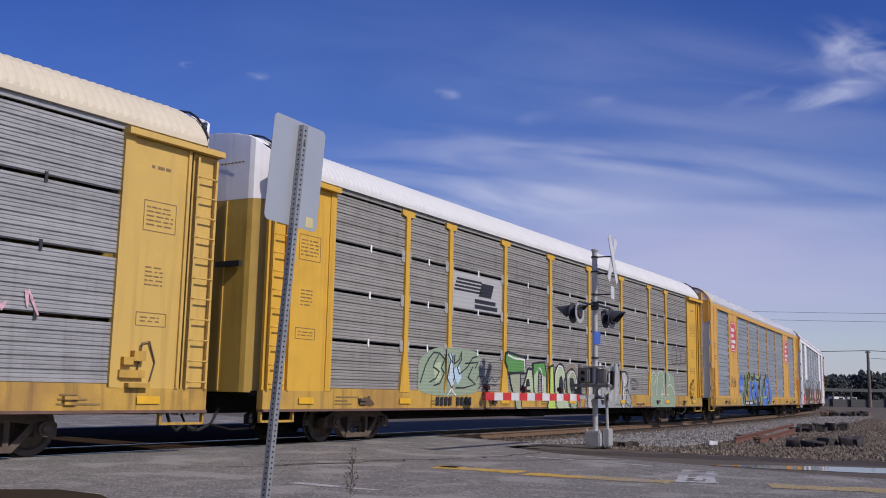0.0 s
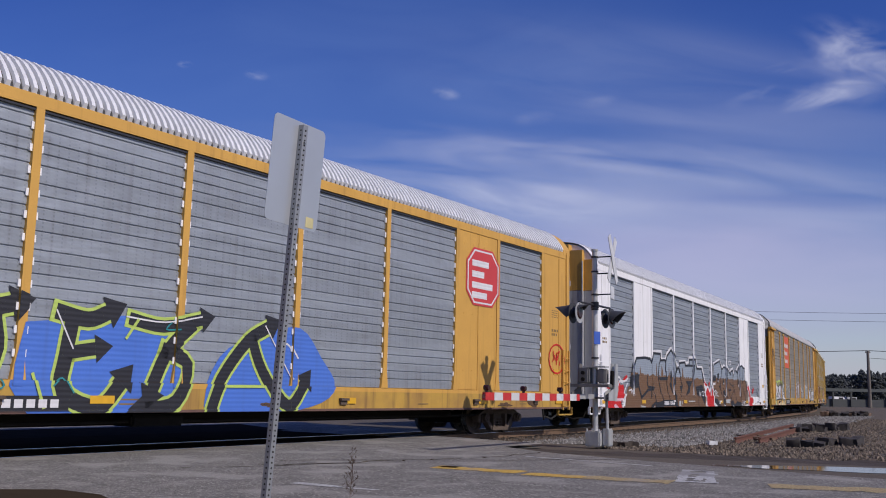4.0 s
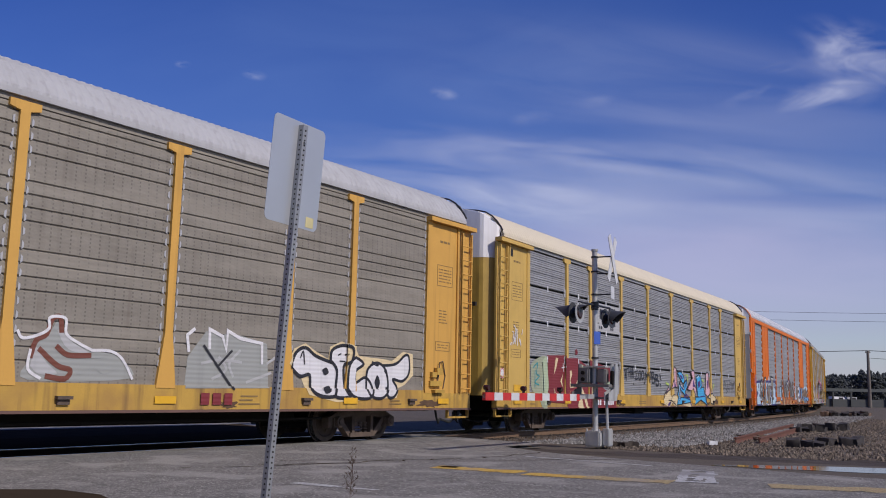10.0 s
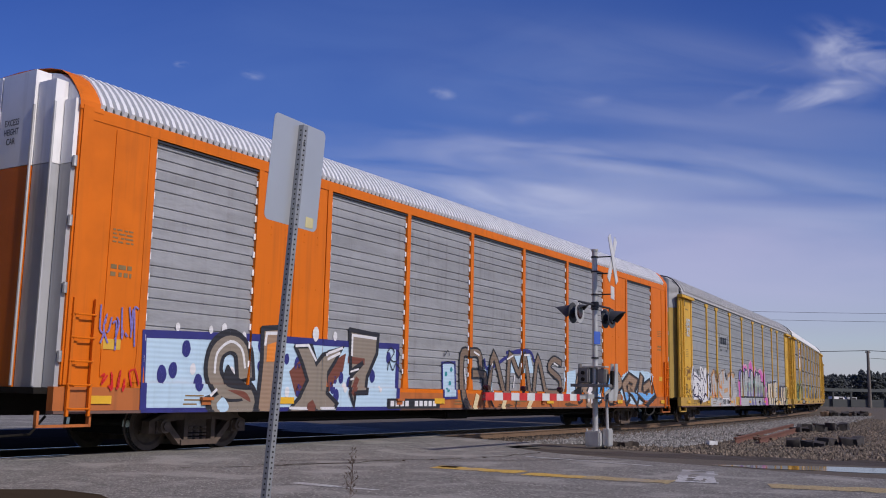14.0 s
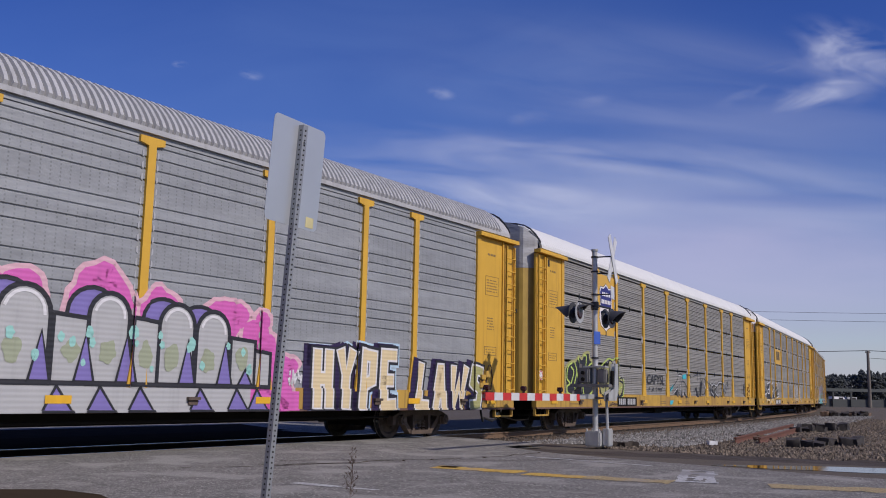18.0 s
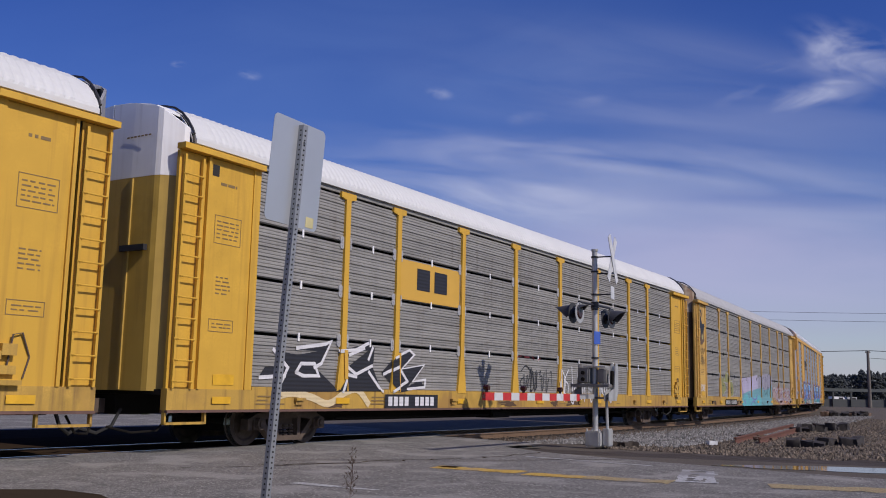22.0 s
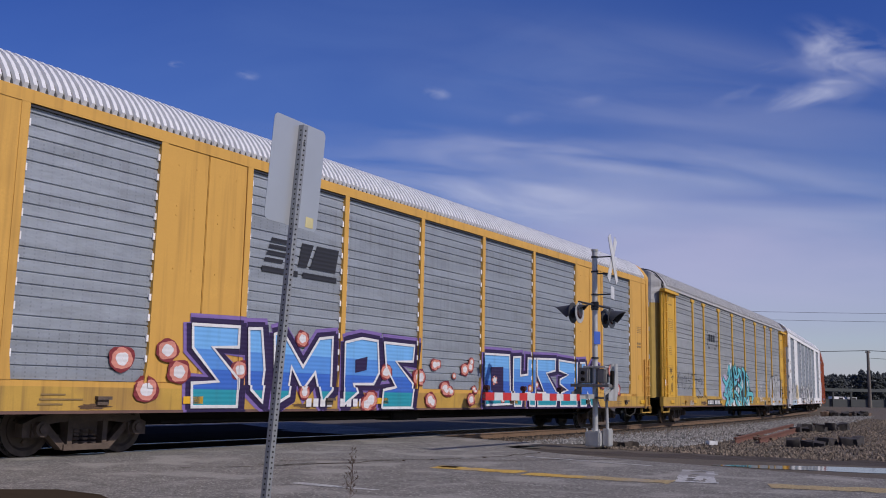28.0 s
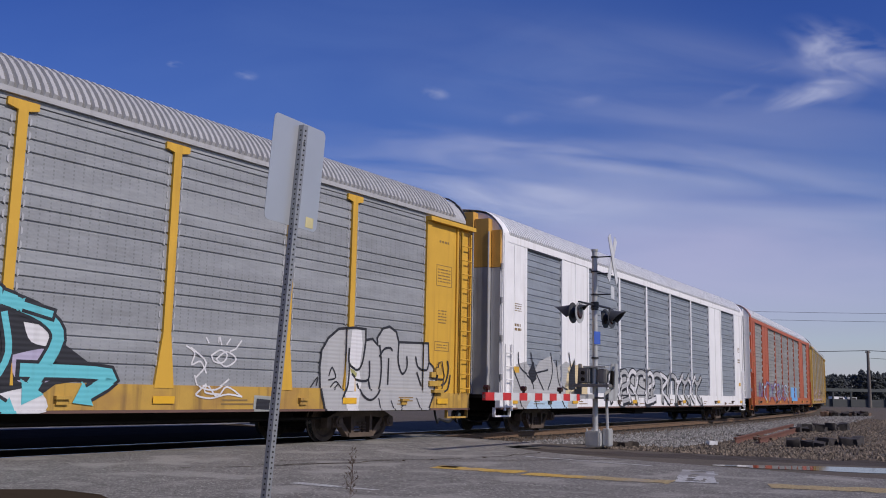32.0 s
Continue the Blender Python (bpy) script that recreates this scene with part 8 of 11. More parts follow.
brush(T4, [[(7.12, 1.96), (7.53, 1.92), (8.05, 1.73), (8.48, 1.86), (8.86, 1.65), (9.72, 1.86), (9.63, 1.56), (10.04, 1.57), (10.15, 1.39), (9.76, 1.09)]], S_SILVER, 0.05, 2)
brush(T4, [[(7.24, 1.48), (7.38, 1.76), (7.8, 1.61), (7.56, 1.44)], [(7.59, 1.06), (8.08, 1.34), (8.6, 1.41), (8.35, 1.07)], [(8.8, 1.08), (8.87, 1.48), (9.24, 1.66)]], S_BLACK, 0.03, 3)
brush(T4, [[(8.59, 1.07), (8.64, 1.41), (8.96, 1.54)], [(7.2, 1.59), (7.38, 1.7)]], S_WHITE, 0.05, 3)
shape(T4, [(12.36, 1.81), (12.61, 1.97), (13.09, 1.95), (13.17, 1.69), (12.83, 1.39), (13.2, 1.31), (13.15, 1.12), (12.62, 1.11), (12.53, 1.47)], S_WHITE, S_MAROON, 0.05, 2)
brush(T4, [[(12.18, 1.6), (12.35, 1.86), (13.03, 1.94)], [(12.8, 1.74), (13.19, 1.5), (12.96, 1.26)]], S_RUSSET, 0.09, 4)
shape(T4, [(13.79, 1.89), (14.05, 2.11), (14.61, 1.94), (14.6, 1.15), (14.19, 1.09), (14.07, 1.73)], S_WHITE, S_MAROON, 0.05, 2)
brush(T4, [[(13.73, 1.81), (13.94, 2.12), (14.32, 2.16), (14.69, 1.91)], [(14.48, 1.9), (14.43, 1.54), (14.66, 1.35), (14.53, 1.09)]], S_RUSSET, 0.1, 4)
brush(T4, [[(11.7, 1.31), (11.76, 1.45), (12.14, 1.42), (12.17, 1.73), (12.37, 2.01), (12.78, 2.02), (13.02, 2.1), (13.15, 1.92), (13.6, 1.9), (13.84, 2.16), (14.17, 2.21), (14.46, 2.1), (14.82, 2.07), (14.94, 1.87)]], S_WHITE, 0.05, 5)
fill(T4, [(12.2, 1.39), (12.53, 1.47), (12.63, 0.96), (12.24, 0.93)], S_DULLPINK, 1)
fill(T4, [(15.48, 1.38), (15.56, 1.73), (15.81, 1.85), (15.91, 1.99), (16.07, 1.86), (16.3, 1.69), (16.62, 1.59), (17.01, 1.52), (17.26, 1.19), (15.52, 1.13)], S_DIM, 1, True)
brush(T4, [[(15.52, 1.47), (15.59, 1.7), (15.75, 1.8), (15.82, 2.02), (15.95, 2.06), (15.99, 1.86)], [(15.66, 1.57), (15.96, 1.35), (16.18, 1.29), (16.1, 1.16), (15.8, 1.19)], [(15.94, 1.62), (16.13, 1.51), (16.5, 1.52)]], S_RUSSET, 0.08, 3)
brush(T4, [[(15.29, 1.82), (15.38, 1.72), (15.64, 1.79), (15.78, 1.89), (15.77, 2.03), (15.91, 2.07), (16.05, 2.03), (16.07, 1.82), (16.3, 1.69), (16.53, 1.6)], [(15.51, 1.56), (15.49, 1.29), (15.69, 1.16)], [(16.55, 1.6), (16.87, 1.6), (17.1, 1.48), (17.3, 1.19)]], S_WHITE, 0.045, 4)
fill(T4, [(15.92, 1.86), (16.04, 1.91), (16.15, 1.73), (16.49, 1.55), (16.12, 1.6)], S_SILVER, 2, True)
fill(T4, [(15.53, 1.33), (15.59, 1.61), (15.78, 1.39), (15.97, 1.23), (15.68, 1.22)], S_SILVER, 2, True)
brush(T4, [[(16.33, 1.24), (16.57, 1.36), (16.77, 1.27), (17.02, 1.38)], [(16.5, 1.5), (16.81, 1.52)]], S_DIM, 0.05, 3)
fill(T4, [(18.8, 2.04), (19.17, 1.98), (19.33, 2.05), (20.28, 1.89), (20.36, 1.08), (18.37, 1.05), (18.41, 1.58)], S_DIM, 1)
brush(T4, [[(18.42, 1.68), (18.37, 1.94), (18.52, 2.05)], [(18.88, 1.75), (18.86, 2.07), (19.17, 1.96), (19.27, 1.72), (19.28, 2.07), (19.59, 1.95), (20.14, 1.89), (20.16, 1.53)]], S_WHITE, 0.06, 4, False)
brush(T4, [[(18.73, 1.48), (19.12, 1.55), (19.64, 1.53)], [(19.11, 1.6), (19.29, 1.39), (18.98, 1.22)], [(19.8, 1.18), (20.14, 1.28), (20.4, 1.36)], [(20.3, 1.53), (20.51, 1.65)], [(19.6, 1.73), (19.36, 1.5), (19.46, 1.28)]], S_SILVER, 0.05, 3)
brush(T4, [[(18.75, 1.78), (19.47, 1.05)], [(19.4, 1.72), (19.09, 1.44)]], S_BLACK, 0.045, 5, False)
fill(T4, [(20.85, 1.55), (21.02, 1.84), (21.33, 1.96), (21.65, 1.81), (22.02, 1.68), (22.07, 1.93), (22.42, 2.05), (22.86, 1.97), (22.98, 1.79), (23.36, 1.76), (23.78, 1.75), (24.14, 1.72), (24.55, 1.94), (24.91, 1.9), (24.95, 1.43), (24.63, 1.21), (24.38, 1.13), (24.29, 0.93), (22.27, 0.83), (21.45, 0.97), (21.25, 1.27)], S_CREAM, 1)
shape(T4, [(20.93, 1.49), (21.07, 1.77), (21.33, 1.87), (21.65, 1.72), (22.13, 1.61), (22.4, 1.54), (22.35, 1.32), (22.3, 0.98), (21.85, 0.94), (21.53, 1.07), (21.47, 1.35), (21.2, 1.32)], S_WHITE, S_BLACK, 0.07, 3, True)
shape(T4, [(22.08, 1.65), (22.12, 1.86), (22.43, 1.97), (22.73, 1.92), (22.7, 1.67), (22.49, 1.54), (22.55, 1.1), (22.69, 0.94), (22.26, 0.93), (22.26, 1.1), (22.28, 1.47)], S_WHITE, S_BLACK, 0.07, 5, True)
shape(T4, [(22.59, 1.1), (22.62, 1.54), (22.83, 1.74), (23.14, 1.62), (22.88, 1.46), (22.89, 1.23), (23.22, 1.34), (23.46, 1.12), (23.35, 0.92), (22.86, 0.93)], S_WHITE, S_BLACK, 0.06, 4, True)
shape(T4, [(23.25, 1.11), (23.28, 1.5), (23.6, 1.66), (23.91, 1.51), (24, 1.12), (23.77, 0.92), (23.4, 0.95)], S_WHITE, S_BLACK, 0.06, 4, True)
shape(T4, [(23.44, 1.66), (23.74, 1.61), (24.27, 1.66), (24.61, 1.86), (24.76, 1.81), (24.77, 1.47), (24.53, 1.29), (24.18, 1.32), (24.33, 1.13), (24.17, 0.94), (23.95, 0.99), (23.94, 1.45)], S_WHITE, S_BLACK, 0.06, 3, True)
fill(T4, [(21.83, 1.46), (21.95, 1.51), (22.03, 1.41), (21.91, 1.36)], S_BLACK, 7, True)
fill(T4, [(21.85, 1.1), (22.05, 1.15), (22.09, 1.04), (21.93, 1)], S_BLACK, 7, True)
fill(T4, [(23.52, 1.25), (23.61, 1.4), (23.71, 1.25), (23.62, 1.09)], S_BLACK, 7, True)
brush(T4, [[(22.31, 1.77), (22.39, 1.8)], [(22.52, 1.78), (22.58, 1.8)], [(22.36, 1.65), (22.53, 1.65)], [(21.19, 1.68), (21.26, 1.8), (21.31, 1.56)]], S_BLACK, 0.03, 7)

# car 5
emblem_grey = (6.64, 9.2, 3.12, 4.02)


def bracket_emblem(car, u0, u1, z0, z1):
    painted(car, "tri", merge(rect(u0, u0 + 0.05, z0, z1), rect(u0, u0 + 0.14, z1 - 0.05, z1), rect(u0, u0 + 0.14, z0, z0 + 0.05),
                              rect(u1 - 0.05, u1, z0, z1), rect(u1 - 0.14, u1, z1 - 0.05, z1), rect(u1 - 0.14, u1, z0, z0 + 0.05)), S_BLACK, 3, "emblem")
    w = (u1 - u0 - 0.5) / 3
    painted(car, "tri", merge(*[rect(u0 + 0.25 + i * w, u0 + 0.25 + (i + 0.78) * w, z0 + 0.18, z1 - 0.10) for i in range(3)]), S_BLACK, 3, "emblem")
    painted(car, "tri", merge(*[blob(u - 0.05, u + 0.05, z0 - 0.15, z0 - 0.05, 1, 0.0, 10) for u in (u0 + 0.25, u0 + 0.42, u1 - 0.42, u1 - 0.25)]), S_BLACK, 3, "emblem")


painted(T5, "tri", rect(*emblem_grey), PLATE_GREY, 1, "sign_panel", "light grey panel with a black bracket emblem")
bracket_emblem(T5, 7.1, 8.8, 3.35, 3.95)
tag(T5, "tri", (23.0, 25.2, 1.25, 1.85), 54, S_BLACK, 12, 0.03)
marks(T5, "tri", 6.6, 8.5, 0.75, 0.92, 10, S_WHITE, S_MAROON)
tag(T5, "tri", (0.7, 1.5, 2.2, 2.9), 55, S_WHITE, 7, 0.03)
fill(T5, [(2.11, 1.85), (2.45, 2.03), (3.19, 2.11), (3.35, 1.42), (3.3, 0.92), (3.04, 0.65), (2.85, 0.65), (2.54, 1), (2.17, 1.22)], S_SAGE, 1, True)
fill(T5, [(2.87, 1.98), (3.19, 2.11), (3.31, 1.34), (3.2, 0.92), (2.98, 0.76), (2.87, 1.41)], S_PALEGREEN, 2, True)
brush(T5, [[(2.25, 1.78), (2.55, 1.92), (2.48, 1.63), (2.67, 1.56), (2.37, 1.39), (2.65, 1.32)], [(2.39, 1.71), (2.38, 1.27)]], S_TEAL, 0.04, 3)
fill(T5, [(3.19, 2.17), (4.51, 2.22), (4.58, 1.02), (4.35, 0.8), (3.26, 0.84), (3.19, 1), (3.32, 1.25)], S_MAROON, 3)
fill(T5, [(4.49, 2.14), (5.49, 2.17), (6.09, 1.99), (6.41, 1.78), (6.44, 0.62), (4.61, 0.64)], S_MAROON, 3)
fill(T5, [(6.32, 2.16), (8.27, 1.96), (8.37, 1.61), (8.3, 1.47), (7.59, 1.3), (8.49, 1.07), (8.75, 1.07), (8.69, 0.6), (6.33, 0.62)], S_MAROON, 3)
fill(T5, [(3.66, 1.62), (3.72, 1.87), (3.8, 2.13), (3.98, 2.11), (3.81, 1.79)], S_CREAM, 5)
fill(T5, [(4.13, 1.45), (4.33, 1.68), (4.25, 1.46), (4.33, 1.26)], S_CREAM, 5)
fill(T5, [(3.67, 1.26), (3.79, 1.1), (3.94, 1.01), (3.77, 0.92)], S_CREAM, 5)
fill(T5, [(4.79, 1.73), (4.96, 1.8), (5.03, 1.67), (4.88, 1.48), (5, 1.34), (5.46, 1.31), (4.88, 1.26), (4.77, 1.47)], S_CREAM, 5)
brush(T5, [[(5.42, 1.4), (5.86, 1.13), (6.17, 0.62)]], S_CREAM, 0.17, 5)
fill(T5, [(5.72, 2.01), (6.12, 1.92), (6.08, 1.7)], S_PALEGREEN, 5)
fill(T5, [(6.55, 1.69), (6.68, 1.7), (6.73, 1.35), (6.6, 1.04), (6.46, 1.04)], S_CREAM, 5)
fill(T5, [(7.13, 1.72), (7.34, 1.78), (7.26, 1.57)], S_CREAM, 5)
brush(T5, [[(7.74, 1.4), (8.38, 1.5), (8.45, 1.96)]], S_PALEGREEN, 0.08, 5, False)
brush(T5, [[(2.88, 1.96), (2.98, 1)], [(7.82, 1.35), (8.22, 1.39)]], S_BLACK, 0.03, 6, False)
brush(T5, [[(4.23, 1.85), (4.46, 1.87)], [(4.33, 1.97), (4.36, 1.75)], [(3.19, 2.09), (3.23, 1.96)]], S_WHITE, 0.035, 6, False)
fill(T5, [(5.46, 0.94), (5.66, 1.03), (5.82, 0.63), (5.42, 0.63)], S_CREAM, 5, True)
painted(T5, kind_of(T5), merge(*[blob(u - 0.1, u + 0.1, z - 0.1, z + 0.1, 3, 0.15, 14, 0.9) for u, z in [(5.38, 2.35)]]), S_MAROON, 3, "graffiti_dot")
brush(T5, [[(9.66, 1.95), (10.04, 2)], [(9.71, 1.95), (9.78, 1.68)], [(9.86, 1.95), (9.84, 1.58)], [(10.11, 2.05), (10.11, 1.74)], [(10.3, 2.02), (10.3, 1.71)], [(10.11, 1.87), (10.31, 1.9)], [(10.43, 1.7), (10.44, 1.98), (10.51, 2.03), (10.6, 1.71)], [(10.42, 1.83), (10.59, 1.85)]], S_BLACK, 0.055, 5)
brush(T5, [[(10.7, 1.89), (11, 1.95), (10.77, 1.63), (11.06, 1.68)], [(11.84, 1.55), (11.89, 1.91), (12.03, 1.75), (12.15, 1.9), (12.22, 1.57)]], S_BLACK, 0.06, 5, False)
brush(T5, [[(11.13, 1.8), (11.18, 1.92), (11.32, 1.93), (11.37, 1.75), (11.26, 1.62), (11.15, 1.71), (11.13, 1.8)], [(11.45, 1.84), (11.51, 1.94), (11.66, 1.93), (11.71, 1.76), (11.58, 1.66), (11.47, 1.72), (11.45, 1.84)], [(12.33, 1.86), (12.41, 1.97), (12.52, 1.87), (12.48, 1.7), (12.37, 1.72), (12.33, 1.86)]], S_BLACK, 0.06, 5)
brush(T5, [[(12.6, 1.93), (12.65, 1.55)], [(12.6, 1.93), (12.85, 1.92), (12.79, 1.79), (12.65, 1.75), (12.93, 1.72), (12.9, 1.56), (12.65, 1.55)], [(13.06, 1.87), (13.12, 1.47)], [(13.06, 1.87), (13.31, 1.84), (13.29, 1.74), (13.12, 1.68), (13.41, 1.64), (13.38, 1.48), (13.12, 1.47)], [(13.57, 1.88), (13.71, 1.66)], [(13.63, 1.52), (13.68, 1.43)]], S_BLACK, 0.065, 5)
painted(T5, kind_of(T5), merge(*[blob(u - 0.05, u + 0.05, z - 0.05, z + 0.05, 3, 0.15, 14, 0.9) for u, z in [(10.59, 1.48), (11.76, 1.53), (9.73, 1.77)]]), S_BLACK, 5, "graffiti_dot")
fill(T5, [(13.82, 0.79), (13.9, 0.99), (14.28, 1.21), (14.91, 1.31), (14.98, 1.11), (15.55, 1.12), (15.8, 0.93), (17.09, 0.97), (17.67, 0.79), (17.39, 0.64), (15.7, 0.77), (15.47, 0.66), (15.01, 0.79), (14.59, 0.66)], S_CREAM, 1)
brush(T5, [[(13.87, 0.77), (13.94, 1), (14.33, 1.21), (14.91, 1.33)], [(14.59, 0.66), (14.89, 0.93), (15.04, 1.11), (15.55, 1.12)], [(14.51, 0.92), (15, 0.88), (15.59, 0.66)]], S_BLACK, 0.04, 3)
shape(T5, [(15.35, 2.13), (15.46, 2.23), (15.71, 2.15), (15.83, 1.4), (15.53, 1.44), (15.45, 1.71), (15.29, 1.43), (14.9, 1.36), (15.21, 1.75), (15.32, 1.85)], S_PALEPINK, S_BLACK, 0.05, 3)
fill(T5, [(15.35, 1.46), (15.44, 1.72), (15.59, 1.43)], S_DEEPVIOLET, 6)
shape(T5, [(14.28, 1.21), (14.68, 1.44), (14.69, 1.3), (14.34, 1.15)], S_PALEPINK, S_BLACK, 0.04, 3)
shape(T5, [(15.87, 1.97), (16.03, 2.05), (16.48, 2.01), (16.79, 1.73), (16.57, 1.6), (16.1, 1.84)], S_AZURE, S_BLACK, 0.05, 3, True)
fill(T5, [(16.07, 1.94), (16.35, 1.93), (16.56, 1.77), (16.3, 1.8)], S_DEEPVIOLET, 6, True)
shape(T5, [(16.12, 1.63), (16.32, 1.47), (16.65, 1.43), (16.77, 1.61), (17.17, 1.78), (17.13, 1.44), (16.87, 1.24), (16.95, 1.09), (16.47, 1.25), (16.2, 1.39), (15.98, 1.03), (16.55, 1.04), (17.37, 1.03), (17.52, 0.83), (15.58, 0.73), (15.8, 1.03)], S_AZURE, S_BLACK, 0.05, 3)
shape(T5, [(17.66, 2.06), (17.87, 2.18), (18.1, 2.09), (18.04, 1.89), (18.21, 1.58), (18.54, 1.38), (18.25, 1.06), (17.92, 1.4), (17.56, 1.33), (17.13, 1.37), (17.47, 1.59), (17.82, 1.83)], S_PALEPINK, S_BLACK, 0.05, 3)
fill(T5, [(17.77, 1.48), (17.93, 1.78), (18.1, 1.47)], S_DEEPVIOLET, 6)
shape(T5, [(18.51, 1.9), (18.91, 2), (19.34, 1.85), (19.39, 1.52), (19.11, 1.4), (19.62, 1.5), (19.9, 1.08), (20.01, 0.72), (19.05, 0.94), (18.12, 0.72), (18.25, 1.06), (18.72, 1.06), (18.57, 1.49)], S_AZURE, S_BLACK, 0.05, 3)
fill(T5, [(18.76, 1.69), (19.09, 1.76), (19.18, 1.55), (18.86, 1.43)], S_DEEPVIOLET, 6)
shape(T5, [(19.99, 2.03), (20.21, 2.13), (20.43, 2.11), (20.61, 1.55), (20.78, 1.24), (20.27, 1.08), (19.9, 1.19), (20.05, 1.65)], S_PALEPINK, S_BLACK, 0.05, 3)
fill(T5, [(20.23, 1.77), (20.38, 1.8), (20.43, 1.49), (20.25, 1.43)], S_DEEPVIOLET, 6)
shape(T5, [(20.08, 1.06), (21.02, 1.25), (21.53, 1.01), (21.24, 0.74), (20.65, 0.79), (20.64, 0.98)], S_CREAM, S_BLACK, 0.05, 2)
brush(T5, [[(16.33, 1.4), (16.16, 1.13), (15.99, 0.89)], [(19.16, 1.93), (19.28, 1.62)], [(19.63, 1.3), (19.77, 0.96)], [(15.97, 1.96), (16.42, 1.93)], [(17.11, 1.64), (16.99, 1.44)]], S_SKY, 0.05, 7)
brush(T5, [[(16.15, 1.58), (16.37, 1.42), (16.72, 1.38), (17.11, 1.72)], [(16.55, 1.04), (17.37, 0.95)], [(18.8, 1.06), (19.73, 1.08), (19.88, 0.83)], [(16.1, 1.03), (15.81, 0.82)], [(18.59, 1.81), (18.68, 1.17)]], PLATE_NAVY, 0.045, 7)
brush(T5, [[(15.62, 2.05), (15.71, 1.49)], [(18, 2), (18.29, 1.59)], [(20.37, 1.95), (20.55, 1.44)]], S_CORAL, 0.05, 7)
brush(T5, [[(15.43, 2.08), (15.5, 1.76)], [(16.07, 1.51), (15.98, 1.03), (15.82, 0.79)], [(18.64, 1.87), (18.91, 1.94)], [(20.09, 1.65), (20.12, 2)], [(16.26, 1.51), (16.72, 1.38)]], S_WHITE, 0.035, 7)
brush(T5, [[(17.02, 1.94), (17.3, 1.91), (17.21, 1.7)], [(19.42, 1.8), (19.69, 1.73)], [(14.35, 1.57), (14.67, 1.52)], [(21.2, 1.45), (21.4, 1.64)]], S_LIME, 0.08, 2)
brush(T5, [[(16.62, 1.04), (17.08, 1.14), (17.6, 0.74)], [(14.47, 0.73), (14.73, 0.82)], [(19.73, 1.08), (19.93, 0.63)]], S_DEEPVIOLET, 0.1, 2)

# car 6
figure(T6, "bi", [(1.85, 0.67), (1.8, 1.9), (4.1, 1.98), (6.4, 2.0), (8.9, 2.05), (8.9, 0.67)], S_PALEBLUE, PLATE_NAVY, 0.13, 1)
rr = random.Random(6)
painted(T6, "bi", merge(*[blob(u, u + d, z, z + 1.5 * d, i, 0.05, 12, 1.0) for i, (u, z, d) in enumerate([(rr.uniform(2.0, 8.6), rr.uniform(0.8, 1.75), rr.uniform(0.1, 0.22)) for _ in range(30)])]), PLATE_NAVY, 3, "graffiti_dot")
painted(T6, "bi", merge(*[blob(u, u + d, z, z + 1.5 * d, i, 0.05, 12, 1.0) for i, (u, z, d) in enumerate([(rr.uniform(2.0, 8.6), rr.uniform(0.8, 1.6), rr.uniform(0.1, 0.2)) for _ in range(14)] + [(2.45, 1.98, 0.1), (3.2, 1.98, 0.1), (3.5, 2.0, 0.13), (4.0, 1.9, 0.12), (5.9, 2.0, 0.2), (6.6, 2.05, 0.13)])]), S_WHITE, 3, "graffiti_dot")
tag(T6, "bi", (1.0, 1.7, 1.0, 1.35), 64, S_RED, 7, 0.03)
word(T6, "bi", "46", (22.2, 25.4, 0.8, 1.9), S_TAN, S_BLACK, S_BROWN, S_PALEBLUE, S_SKY)
wild(T6, "bi", (18.6, 22.0, 0.8, 1.9), 61, 4, [S_TAN, S_WHITE, S_SKY], S_BLACK, 0.22, 0.08)
marks(T6, "bi", 8.6, 10.5, 0.74, 0.86, 10, S_WHITE, S_BLACK)
tag(T6, "bi", (0.9, 1.6, 1.6, 2.3), 62, S_VIOLET, 9, 0.03)
brush(T6, [[(4.1, 1.34), (4.01, 1.74), (3.72, 1.88), (3.42, 1.71), (3.36, 1.32), (3.61, 1.04), (4.09, 1.03)], [(4.09, 1.03), (4.25, 0.83), (4.05, 0.67), (3.5, 0.67), (3.39, 0.83)]], S_BLACK, 0.45, 4)
brush(T6, [[(4.1, 1.34), (4.01, 1.74), (3.72, 1.85), (3.42, 1.69), (3.36, 1.32), (3.61, 1.04), (4.09, 1.03)], [(4.09, 1.03), (4.22, 0.83), (4.05, 0.71), (3.54, 0.71), (3.42, 0.83)]], S_TAUPE, 0.27, 5)
brush(T6, [[(3.38, 1.33), (3.42, 1.67), (3.72, 1.88), (4.01, 1.76), (4.11, 1.44)], [(3.28, 0.94), (3.4, 1.04)]], S_WHITE, 0.05, 6)
fill(T6, [(3.65, 1.04), (4.09, 1.01), (4.25, 0.83), (3.96, 0.94)], S_RUSSET, 6, True)
fill(T6, [(3.42, 0.8), (3.57, 0.91), (3.72, 0.73), (3.5, 0.65)], S_PALEBLUE, 6, True)
fill(T6, [(3.59, 1.28), (3.68, 1.48), (3.82, 1.34), (4.08, 1.19), (4.24, 1.05), (3.67, 1.09)], S_BLACK, 6, True)
shape(T6, [(4.48, 2.16), (4.98, 2.21), (4.97, 2), (4.91, 1.05), (4.86, 0.61), (4.41, 0.62), (4.45, 1.05), (4.49, 1.56)], S_TAN, S_BLACK, 0.1, 4)
brush(T6, [[(4.56, 1.87), (4.59, 2.08), (4.93, 2.1)]], S_WHITE, 0.06, 6, False)
fill(T6, [(4.62, 1.87), (4.89, 1.94), (4.87, 1.57), (4.61, 1.56)], S_ORANGE, 6)
